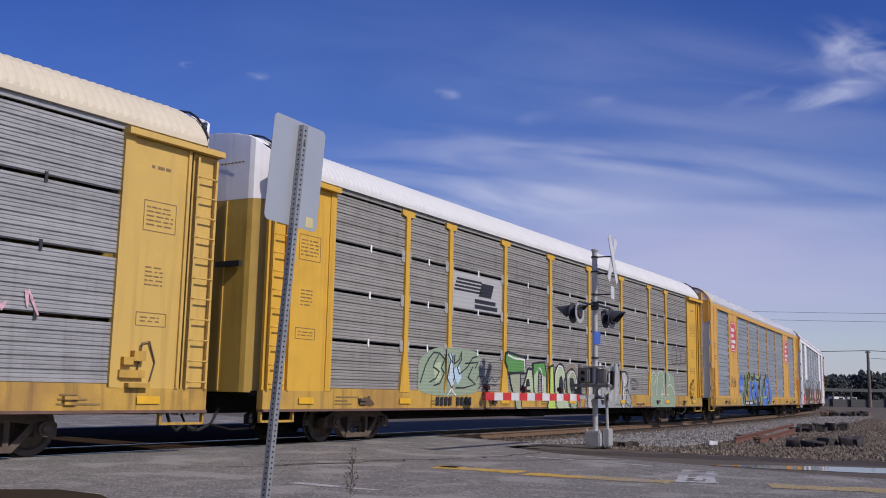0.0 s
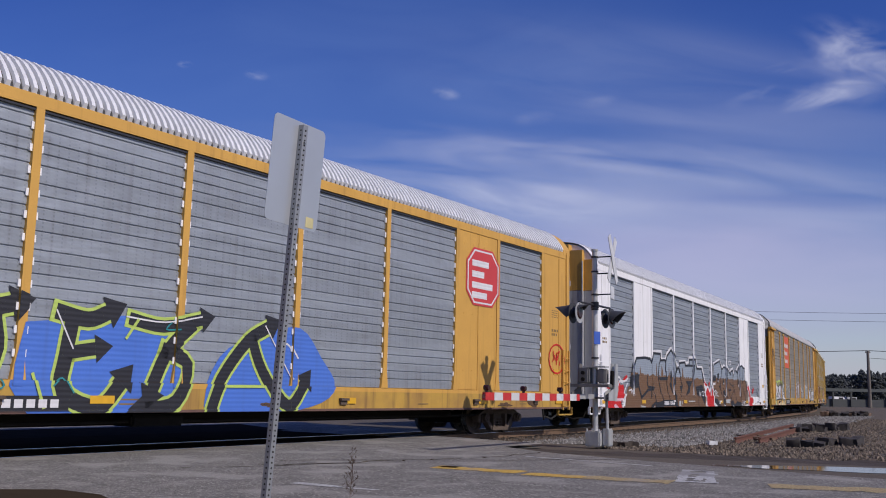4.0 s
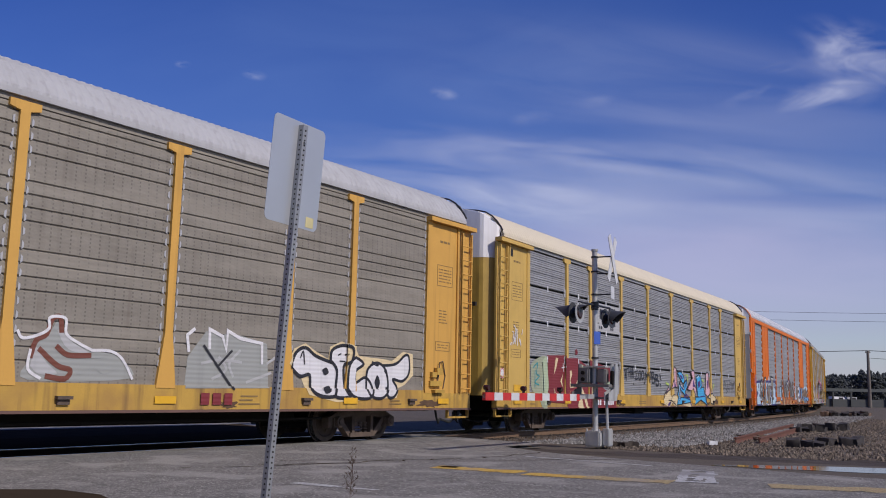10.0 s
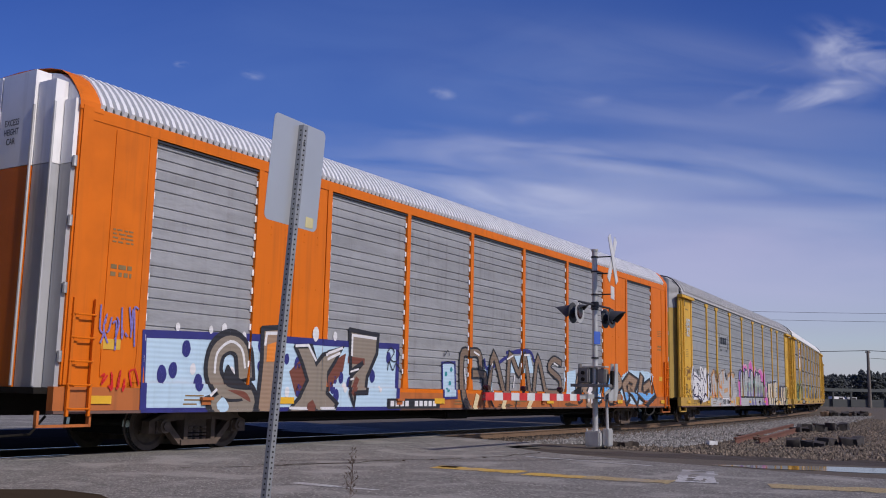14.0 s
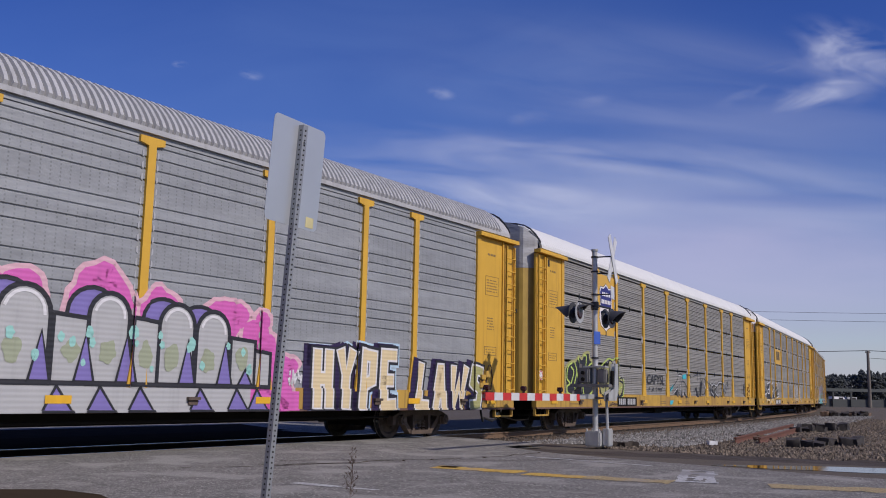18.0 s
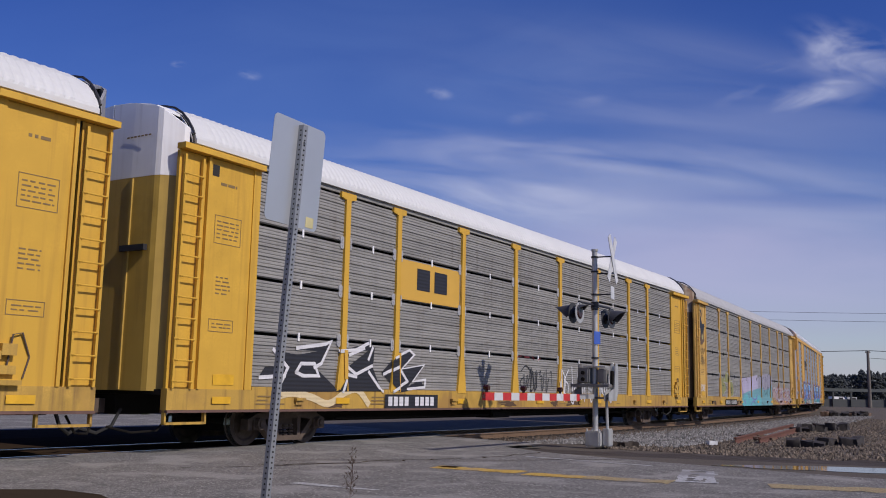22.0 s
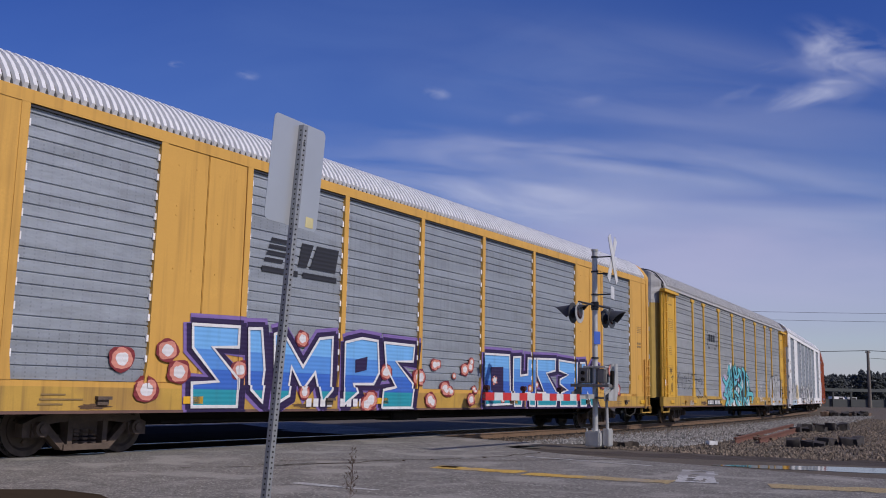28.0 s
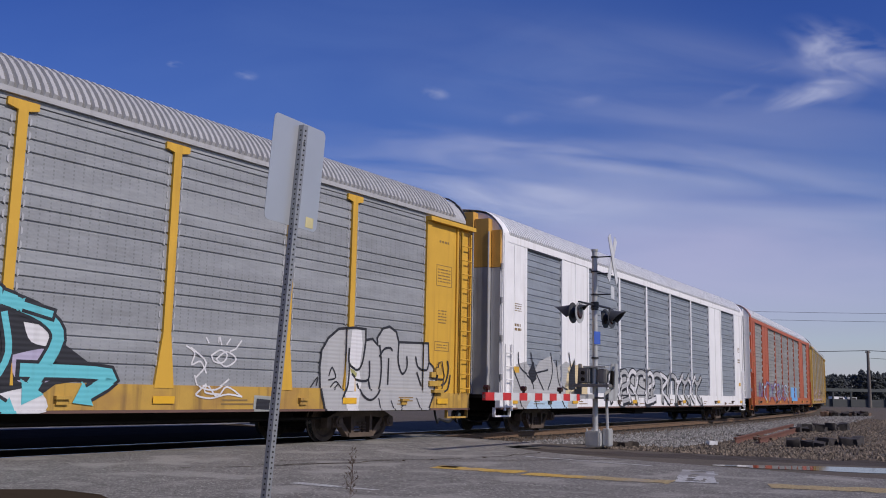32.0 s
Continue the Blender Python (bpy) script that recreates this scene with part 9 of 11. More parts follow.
fill(T6, [(6.46, 1.57), (7.04, 1.82), (6.96, 1.46), (6.46, 1.01)], S_RUSSET, 3)
fill(T6, [(5.26, 1.4), (5.61, 1.66), (5.84, 1.17), (5.49, 0.92)], S_RUSSET, 3)
shape(T6, [(5.4, 1.88), (5.88, 1.91), (6.05, 1.58), (6.24, 1.76), (6.92, 1.93), (6.67, 1.62), (6.43, 1.35), (6.41, 1.01), (6.74, 0.8), (6.6, 0.64), (6.09, 0.63), (5.98, 0.8), (5.8, 0.63), (5.24, 0.64), (5.58, 0.92), (5.79, 1.25), (5.62, 1.57)], S_TAUPE, S_BLACK, 0.09, 4)
brush(T6, [[(5.42, 1.89), (5.78, 1.92), (6.02, 1.64)], [(6.34, 1.76), (6.9, 1.92)], [(6.45, 1.68), (6.82, 1.81)], [(5.32, 0.72), (5.79, 0.71)], [(6.23, 0.71), (6.64, 0.71)]], S_WHITE, 0.055, 6, False)
fill(T6, [(5.83, 0.8), (5.97, 0.88), (6.08, 0.75), (5.99, 0.63), (5.8, 0.63)], S_RUSSET, 6)
shape(T6, [(7.14, 2.31), (8.14, 2.25), (8.11, 1.86), (7.78, 1.35), (7.74, 1.03), (7.33, 1.02), (7.3, 0.75), (7.16, 1.02), (7.25, 1.38), (7.63, 1.65), (7.21, 1.45)], S_TAUPE, S_BLACK, 0.1, 4)
brush(T6, [[(7.23, 1.79), (7.23, 2.2), (8.06, 2.18)]], S_WHITE, 0.06, 6, False)
brush(T6, [[(7.16, 1.69), (7.63, 1.67)], [(7.28, 1.02), (7.43, 1.29)]], S_RUSSET, 0.14, 5)
brush(T6, [[(7.21, 1.45), (7.47, 1.51)], [(7.22, 1.29), (7.31, 1.31)]], S_WHITE, 0.04, 6, False)
shape(T6, [(10.77, 1.76), (11.35, 1.79), (11.41, 0.94), (10.82, 0.93)], S_PALEBLUE, PLATE_NAVY, 0.06, 2)
painted(T6, kind_of(T6), merge(*[blob(u - 0.06, u + 0.06, z - 0.06, z + 0.06, 3, 0.15, 14, 0.9) for u, z in [(10.95, 1.5), (11.13, 1.28), (11.19, 1.61), (11.01, 1.12)]]), S_TEAL, 4, "graffiti_dot")
ribbon(T6, [[(12.63, 1.67), (12.52, 2.04), (12.05, 2.05), (11.69, 1.97), (11.71, 1.07), (11.95, 0.68)], [(12.17, 1.54), (12.83, 1.5), (12.82, 1.09)]], S_UMBER, S_BLACK, 0.17, 3)
ribbon(T6, [[(13.05, 1.09), (13.3, 2.05), (13.87, 1.1)], [(14.08, 1.1), (14.21, 2.08), (14.72, 1.62), (15.05, 2.12), (15.39, 1.12)], [(15.64, 1.12), (15.89, 2.05), (16.38, 1.13)]], S_UMBER, S_BLACK, 0.15, 3)
ribbon(T6, [[(17.42, 1.98), (16.93, 2.07), (16.62, 1.81), (17.35, 1.49), (17.28, 1.14), (16.56, 1.1)]], S_UMBER, S_BLACK, 0.15, 3)
brush(T6, [[(12.81, 1.91), (13.02, 1.68), (14.04, 2.03), (14.58, 2.21), (15.4, 2.23), (15.65, 1.98)], [(14.03, 2.15), (15.4, 2.23)]], PLATE_NAVY, 0.09, 2)
brush(T6, [[(12.52, 2.01), (12.27, 2.08)], [(14.04, 1.97), (14.37, 2.08)], [(14.93, 2.11), (15.28, 2.13)], [(11.8, 1.64), (11.87, 1.3)], [(16.93, 1.96), (17.2, 1.9)], [(13.12, 1.68), (13.22, 1.81)], [(14.4, 1.23), (14.46, 1.54)]], S_WHITE, 0.05, 6, False)
fill(T6, [(12.83, 1.67), (13.21, 1.87), (13.25, 1.09), (12.86, 1.09)], S_PALEBLUE, 1)
fill(T6, [(14.04, 2.03), (15.4, 2.16), (15.66, 1.65), (14.06, 1.6)], S_PALEBLUE, 1)
fill(T6, [(17.63, 1.71), (18.49, 1.81), (18.6, 1.01), (17.73, 1)], S_PALEBLUE, 1)
brush(T6, [[(12.39, 0.97), (12.22, 0.59)], [(13.88, 0.92), (13.69, 0.58)], [(15.45, 0.92), (15.11, 0.56)]], S_CREAM, 0.18, 5)
brush(T6, [[(13.06, 0.91), (13.38, 0.58)], [(14.53, 0.92), (14.43, 0.57)], [(16.44, 0.93), (16.84, 0.59)]], S_BLACK, 0.04, 6)
brush(T6, [[(8.49, 1.9), (8.62, 2.01), (8.76, 1.92), (8.63, 1.76), (8.84, 1.72), (8.96, 1.88), (8.89, 1.97)], [(8.52, 1.52), (8.57, 1.71), (8.72, 1.52), (8.84, 1.68), (9.06, 1.49)]], S_BLACK, 0.025, 6)
brush(T6, [[(10.83, 2.04), (10.87, 1.93), (11, 2.07), (11.09, 1.94)], [(10.69, 1.7), (11.01, 1.8), (11.36, 1.73)]], S_BLACK, 0.02, 6)

# car 7
painted(T7, "tri", rect(5.0, 10.3, 0.66, 1.04), S_SILVER, 1, "graffiti_cloud")
painted(T7, "tri", merge(*[blob(u, u + d, z, z + d, 3, 0.1, 12, 1.0) for u, z, d in ((4.95, 1.4, 0.3), (5.0, 1.75, 0.14), (6.15, 2.1, 0.2), (8.1, 2.0, 0.22))]), S_BLACK, 5, "graffiti_dot")
tag(T7, "tri", (0.97, 1.63, 3.81, 4.23), 77, S_PALEBLUE, text="PAPER")
tag(T7, "tri", (1.05, 1.53, 3.5, 3.87), 78, S_PALEBLUE, text="BOK")
# pink clouds behind grey arches with violet sides
puffs = [(11.6, 1.7, 1.0), (12.4, 2.3, 0.9), (13.0, 2.35, 0.8), (14.35, 2.3, 1.3), (14.4, 2.65, 0.5), (15.5, 2.25, 0.9), (16.9, 2.2, 0.9), (17.3, 2.35, 0.45), (17.7, 2.0, 0.7), (17.85, 2.3, 0.35), (18.0, 1.8, 0.6), (18.4, 1.4, 0.7), (18.3, 1.0, 0.9), (18.75, 1.5, 0.3)]
painted(T7, "tri", merge(*[blob(u - d / 2 - 0.1, u + d / 2 + 0.1, z - d / 2, z + d / 2 + 0.08, i, 0.12, 24, 1.0) for i, (u, z, d) in enumerate(puffs)]), S_PALEPINK, 1, "graffiti_halo")
painted(T7, "tri", merge(*[blob(u - d / 2, u + d / 2, z - d / 2, z + d / 2, i, 0.12, 24, 1.0) for i, (u, z, d) in enumerate(puffs)], rect(11.2, 18.1, 0.7, 1.9), rect(18.0, 18.9, 0.67, 1.03)), S_PINK, 2, "graffiti_cloud")
painted(T7, "tri", rect(11.5, 17.6, 0.66, 1.10), S_SILVER, 3, "graffiti_cloud")
for u0, u1, zt in ((11.6, 12.4, 2.4), (12.65, 13.5, 2.5), (14.15, 14.9, 2.5), (15.5, 16.25, 2.44), (16.3, 17.05, 2.38)):
    figure(T7, "tri", arch(u0 - 0.38, u1 - 0.25, 1.9, zt + 0.06), S_VIOLET, S_BLACK, 0.07, 3)
    figure(T7, "tri", arch(u0, u1, 1.10, zt), S_SILVER, S_BLACK, 0.08, 5)
    painted(T7, "tri", merge(stroke(curve(arch(u0 + 0.1, u1 - 0.1, 1.5, zt - 0.09)[2:-1], 2), 0.05)), S_WHITE, 7, "graffiti_rim")
for u0, u1, zt in ((13.55, 14.15, 2.12), (14.95, 15.5, 2.15), (17.1, 17.7, 1.95), (17.7, 18.05, 1.75)):
    figure(T7, "tri", [(u0, 1.10), (u0, zt), (u1, zt - 0.04), (u1, 1.10)], S_SILVER, S_BLACK, 0.07, 6)
for u in (13.35, 14.1, 14.85, 16.1, 16.95, 17.45):
    figure(T7, "tri", [(u - 0.15, 1.12), (u + 0.02, 1.85 if u < 17 else 1.4), (u + 0.2, 1.12)], S_VIOLET, S_BLACK, 0.045, 8)
    figure(T7, "tri", [(u + 0.1, 0.68), (u + 0.3, 1.06), (u + 0.6, 0.68)], S_VIOLET, S_BLACK, 0.045, 6)
rr = random.Random(7)
painted(T7, "tri", merge(*[blob(u, u + 0.35, 1.3 + rr.random() * 0.15, 1.75 + rr.random() * 0.1, i, 0.2, 18, 1.0) for i, u in enumerate((12.75, 13.7, 14.35, 15.05, 15.6, 16.4, 17.2))]), S_SAGE, 8, "graffiti_foot")
painted(T7, "tri", merge(*[blob(u, u + d, z, z + 1.4 * d, i, 0.2, 12, 1.0) for i, (u, z, d) in enumerate([(rr.uniform(12.6, 17.6), rr.uniform(1.25, 1.9), rr.uniform(0.08, 0.18)) for _ in range(20)])]), S_MINT, 9, "graffiti_dot")
word(T7, "tri", "HYPE", (19.25, 22.15, 0.60, 2.0), S_CREAM, S_BLACK, S_WHITE, None, None, 0.05, "cream block letters with black outline", 0.36, edge=0.12, shadow=S_PURPLE, drop=(-0.2, 0.03), halo=S_PALEBLUE)
word(T7, "tri", "LAWS", (22.75, 25.75, 0.57, 1.8), [S_CREAM, S_CREAM, S_CREAM, S_OLIVE], S_BLACK, S_WHITE, None, None, 0.12, "", 0.36, edge=0.12, shadow=S_PURPLE, drop=(-0.18, 0.03))
tag(T7, "tri", (18.6, 19.0, 1.15, 1.45), 76, S_WHITE, 8, 0.04)
bracket_emblem(T7, 7.1, 8.9, 3.35, 3.95)
marks(T7, "tri", 7.4, 8.6, 0.74, 0.98, 7, S_BLACK, S_WHITE)
tag(T7, "tri", (10.0, 11.1, 1.3, 1.8), 74, S_SILVER, 7, 0.03)
fill(T7, [(1.71, 1.95), (1.79, 2.21), (1.96, 2.35), (2.25, 2.14), (2.65, 2.06), (3.15, 1.9), (3.29, 2.31), (3.64, 2.34), (4, 2.19), (4.18, 2.32), (4.5, 2.22), (4.72, 1.77), (4.87, 1.08), (4.69, 0.83), (4.35, 0.91), (3.64, 0.83), (2.96, 0.96), (2.49, 0.95), (1.82, 1), (1.7, 1.45)], S_WHITE, 1, True)
shape(T7, [(1.84, 1.94), (1.97, 2.22), (2.26, 1.93), (2.58, 1.93), (3.33, 1.74), (3.44, 2.16), (3.59, 2.28), (3.7, 2.06), (3.81, 2.16), (4, 1.86), (4.27, 1.68), (4.44, 2.01), (4.66, 2.06), (4.72, 1.75), (4.54, 1.48), (4.74, 1.31), (4.66, 0.83), (4.19, 1.19), (3.72, 1.02), (3.47, 0.9), (2.96, 0.96), (2.63, 1.06), (2.09, 1.1), (1.93, 1.3), (2.22, 1.41), (1.98, 1.61), (2.01, 1.71)], S_WHITE, S_PURPLE, 0.055, 3)
brush(T7, [[(1.88, 1.96), (2, 2.22)], [(1.88, 1.35), (2.14, 1.44), (2.37, 1.47), (2.03, 1.3), (2.16, 1.15), (2.47, 1.16)], [(2.63, 1.06), (2.87, 1.12), (3.15, 1.04), (3.38, 0.93)], [(3.72, 1.02), (4.24, 1.21), (4.54, 0.91), (4.77, 0.88), (4.74, 1.43)], [(2, 1.81), (2.21, 1.57)]], S_PURPLE, 0.07, 4)
brush(T7, [[(2.68, 1.64), (3, 1.59), (3.35, 1.37), (3.19, 1.33), (3.02, 1.38)], [(2.79, 1.06), (2.97, 1.27), (2.93, 1.49), (2.73, 1.58)], [(3.19, 1.33), (3.45, 1.18), (3.5, 0.96)], [(3.64, 1.34), (3.77, 1.57), (3.99, 1.46), (3.97, 1.18), (3.76, 1.09), (3.65, 1.27)], [(3.76, 1.09), (3.74, 0.96)], [(3.44, 1.88), (3.75, 1.84), (3.83, 2.13)], [(4, 1.86), (3.86, 1.63), (3.95, 1.52)]], S_PURPLE, 0.045, 4)
brush(T7, [[(2.72, 2.2), (2.85, 2.1), (2.73, 2.03)], [(2.91, 2.23), (2.92, 2.04)], [(3.04, 2.22), (3.21, 2.25), (3.09, 2.05)], [(3.22, 2.04), (3.36, 1.99), (3.27, 1.91)]], S_BLACK, 0.035, 3, False)
brush(T7, [[(2.6, 0.93), (2.68, 0.83), (2.77, 0.95)], [(2.84, 0.83), (2.96, 0.93), (3.01, 0.8)], [(3.1, 0.91), (3.06, 0.72)], [(3.19, 0.94), (3.14, 0.77)]], S_BLACK, 0.04, 4, False)
brush(T7, [[(1.54, 1.64), (1.77, 1.5)], [(4.78, 1.6), (5.11, 1.77)]], S_WHITE, 0.025, 4)
painted(T7, kind_of(T7), merge(*[blob(u - 0.11, u + 0.11, z - 0.11, z + 0.11, 3, 0.15, 14, 0.9) for u, z in [(5.15, 1.34)]]), S_BLACK, 2, "graffiti_dot")
brush(T7, [[(5.08, 1.55), (5.15, 1.64), (5.24, 1.56), (5.14, 1.48), (5.08, 1.55)]], S_BLACK, 0.03, 3)
fill(T7, [(5.29, 2.04), (5.75, 2.3), (6.13, 2.14), (6.32, 1.84), (6.57, 2.08), (7.21, 2.26), (7.98, 2.37), (8.33, 1.86), (8.72, 2.14), (9.53, 2.31), (10.11, 2.21), (10.41, 1.87), (10.37, 1.08), (5.41, 1.03)], S_SILVER, 1, True)
brush(T7, [[(5.47, 1.09), (5.48, 1.57), (5.4, 2.02), (5.86, 2.24)], [(6.32, 1.82), (6.57, 2.08)], [(6.08, 2.17), (6.23, 1.84)], [(5.9, 1.58), (6.03, 1.1)], [(6.87, 2.09), (6.95, 1.74)], [(6.84, 1.23), (7.26, 1.09)], [(7.69, 2.29), (7.76, 1.77)], [(6.66, 1.67), (7.12, 1.55)], [(8.72, 2.08), (9.53, 2.23)], [(9.13, 1.82), (9.07, 1.13)], [(9.59, 2.12), (10.11, 2.11)], [(7.97, 1.36), (8.61, 1.42)], [(7.35, 1.75), (7.43, 1.43)]], S_PEACH, 0.2, 2, False)
brush(T7, [[(5.47, 1.03), (5.53, 1.33), (5.67, 1.09)], [(5.88, 1.07), (6, 1.31), (6.31, 1.05)], [(6.88, 1.33), (7.31, 1.05)], [(7.01, 1.55), (7.43, 1.5)], [(8.92, 0.75), (9.07, 1.06)], [(9.8, 1), (10.15, 0.51)], [(6.64, 0.58), (6.77, 0.79)]], S_ORANGE, 0.09, 3, False)
brush(T7, [[(5.37, 1.68), (5.35, 2.06), (5.62, 2.15), (5.73, 2.3), (5.95, 2.29), (6.04, 2.05), (6.36, 1.82), (6.57, 2.08)], [(6.32, 1.82), (6.59, 1.73), (6.57, 2.08), (7.1, 2.15), (7.33, 2.27), (8.14, 2.37), (8.36, 1.99), (8.57, 1.85), (8.72, 2.14), (9.59, 2.31), (9.53, 2.18), (9.96, 2.31), (10.34, 2.15), (10.41, 1.75)], [(6.59, 1.73), (6.48, 1.1)], [(9.53, 2.23), (9.45, 1.14)], [(5.37, 1.68), (5.48, 1.57), (5.4, 1.09)]], S_BROWN, 0.05, 4, False)
fill(T7, [(6.17, 2.13), (6.3, 2.21), (6.37, 2.03), (6.27, 1.94)], S_BLACK, 3, True)
fill(T7, [(8.25, 2.08), (8.45, 2.14), (8.51, 1.93), (8.33, 1.87)], S_BLACK, 3, True)
brush(T7, [[(5.93, 0.98), (6, 1.19), (6.23, 1), (6.01, 0.93)], [(8.97, 1.06), (9.07, 1.24), (9.24, 1.07)]], S_BLACK, 0.03, 5, False)
brush(T7, [[(0.82, 2.05), (0.9, 1.9), (1.07, 2.01)], [(1.1, 1.92), (1.11, 2.13), (1.26, 2.02), (1.29, 2.15), (1.37, 1.98)], [(1.44, 2.04), (1.47, 2.22), (1.6, 2.23), (1.6, 2.03)], [(1.11, 1.87), (1.04, 1.77), (1.22, 1.8)], [(1.27, 1.85), (1.39, 1.75), (1.45, 1.89)], [(1.53, 1.82), (1.52, 1.88)], [(1.05, 2.25), (1.14, 2.29), (1.24, 2.24)]], S_RUSSET, 0.035, 3)
brush(T7, [[(0.84, 1.5), (0.96, 1.57), (1.11, 1.48), (1.01, 1.35), (0.87, 1.37), (0.84, 1.5)], [(0.78, 1.15), (0.95, 1.28), (1.15, 1.23), (1.28, 1.33)], [(1.09, 1.14), (1.17, 1.04), (1.32, 1.19), (1.49, 1.42)], [(1.28, 1.38), (1.41, 1.19), (1.59, 1.05)], [(1.71, 1.25), (1.78, 1.35), (1.87, 1.1), (1.93, 1.3), (1.91, 1)]], S_BLACK, 0.035, 3)

# car 8
painted(T8, "tri", rect(4.66, 6.44, 3.02, 5.0), PLATE_YELLOW, 1, "sign_panel", "yellow panel with a blue and white shield")
def shield(k):
    base = [(4.95, 4.45), (5.05, 4.62), (5.3, 4.6), (5.55, 4.74), (5.8, 4.6), (6.05, 4.62), (6.15, 4.45), (6.08, 4.1), (6.17, 3.55), (6.02, 3.3), (5.75, 3.22), (5.55, 3.12), (5.35, 3.22), (5.08, 3.3), (4.93, 3.55), (5.02, 4.1)]
    return [(5.55 + (u - 5.55) * k, 3.95 + (z - 3.95) * k) for u, z in base]


painted(T8, "tri", poly(shield(1.0)), S_BLACK, 2, "emblem", "dark edge of the shield")
painted(T8, "tri", poly(shield(0.97)), PLATE_WHITE, 3, "emblem", "white shield foot")
painted(T8, "tri", poly([q for q in shield(0.90) if q[1] > 4.05] [:8] + [(6.03, 3.93), (5.06, 3.93)]), PLATE_NAVY, 4, "emblem", "navy blue shield top")
painted(T8, "tri", merge(*[rect(5.2 + 0.15 * i, 5.31 + 0.15 * i, 4.3, 4.43) for i in range(5)], *[rect(5.12 + 0.145 * i, 5.23 + 0.145 * i, 4.05, 4.18) for i in range(6)]), PLATE_WHITE, 5, "emblem")
tag(T8, "tri", (9.7, 11.8, 1.5, 1.85), 83, S_BLACK, text="CAFYSL")
tag(T8, "tri", (9.8, 11.6, 1.2, 1.4), 84, S_BLACK, 6, 0.03)
wild(T8, "tri", (18.5, 21.4, 1.1, 1.8), 86, 4, [S_SILVER], S_BLACK, 0.06, 0.04)
marks(T8, "tri", 6.6, 8.3, 0.76, 0.96, 10, S_SILVER, UNDER)
tag(T8, "tri", (24.9, 25.3, 1.1, 1.8), 87, S_BLACK, 4, 0.05)
fill(T8, [(2.16, 1.39), (2.11, 1.77), (2.31, 1.94), (2.63, 2.05), (2.92, 2.07), (3.16, 2.21), (3.42, 2.15), (3.57, 2.29), (4, 2.38), (4.07, 2.16), (4.42, 2.09), (4.5, 1.84), (4.36, 1.47), (4.34, 1.04), (3.63, 1.01), (2.73, 1), (2.31, 1.08)], S_BLACK, 2, True)
brush(T8, [[(2.63, 2.02), (2.32, 1.88), (2.22, 1.55), (2.46, 1.4), (2.24, 1.3), (2.3, 1.11), (2.63, 1.04)], [(2.55, 1.89), (2.76, 1.74), (2.55, 1.4)], [(2.83, 2.04), (3, 1.76), (2.83, 1.41), (2.92, 1)], [(3.11, 2.19), (3.29, 1.86), (3.06, 1.67), (3.24, 1.34), (3.37, 1.01)], [(3.57, 2.27), (3.79, 2.24), (3.72, 1.8), (4.03, 1.99), (4.37, 2.06), (4.44, 1.84), (3.91, 1.45), (4.24, 1.47), (4.32, 1.2), (3.79, 1.01)], [(3.57, 1.01), (3.48, 1.44), (3.69, 1.53)]], S_LIME, 0.06, 4)
brush(T8, [[(2.14, 1.39), (2.1, 1.78), (2.31, 1.96), (2.63, 2.06), (2.92, 2.09), (3.16, 2.23), (3.42, 2.17), (3.57, 2.31), (4, 2.39), (4.09, 2.18), (4.44, 2.11), (4.54, 1.84), (4.38, 1.47), (4.37, 1.02), (3.63, 0.99), (2.73, 0.98), (2.28, 1.06), (2.14, 1.39)]], S_OLIVE, 0.09, 3)
shape(T8, [(4.95, 1.49), (4.98, 1.85), (5.29, 2.01), (5.61, 1.98), (5.8, 2.19), (6.08, 2.16), (6.16, 1.91), (6.45, 1.93), (6.5, 2.24), (6.72, 2.2), (6.69, 1.64), (7.06, 1.65), (7.16, 1.26), (6.87, 1.05), (6.02, 1.04), (5.24, 1.03), (5, 1.21)], S_OLIVE, S_BLACK, 0.05, 3, True)
brush(T8, [[(5.29, 1.96), (5.05, 1.76), (5.08, 1.4), (5.28, 1.31)], [(5.36, 1.92), (5.52, 1.51), (5.36, 1.03)], [(5.74, 2.14), (5.83, 1.72), (5.75, 1.04)], [(6.09, 2.03), (6.25, 1.64), (6.06, 1.43)], [(6.17, 1.84), (6.09, 1.04), (6.58, 1.1)], [(6.57, 2.19), (6.55, 1.55), (6.51, 1.05), (7.02, 1.15), (7.12, 1.47), (6.76, 1.56)]], S_BLACK, 0.055, 6)
brush(T8, [[(4.9, 1.4), (4.92, 1.86), (5.28, 2.08), (5.77, 2.26), (6.14, 2.23), (6.46, 2.31), (6.79, 2.23)], [(6.76, 1.66), (7.22, 1.57), (7.2, 1.16), (6.88, 1)]], S_LIME, 0.05, 2)
brush(T8, [[(5.14, 1.5), (5.15, 1.78), (5.3, 1.89)], [(5.58, 1.51), (5.62, 1.9)], [(6.71, 1.25), (7, 1.36)]], S_LIME, 0.04, 7)
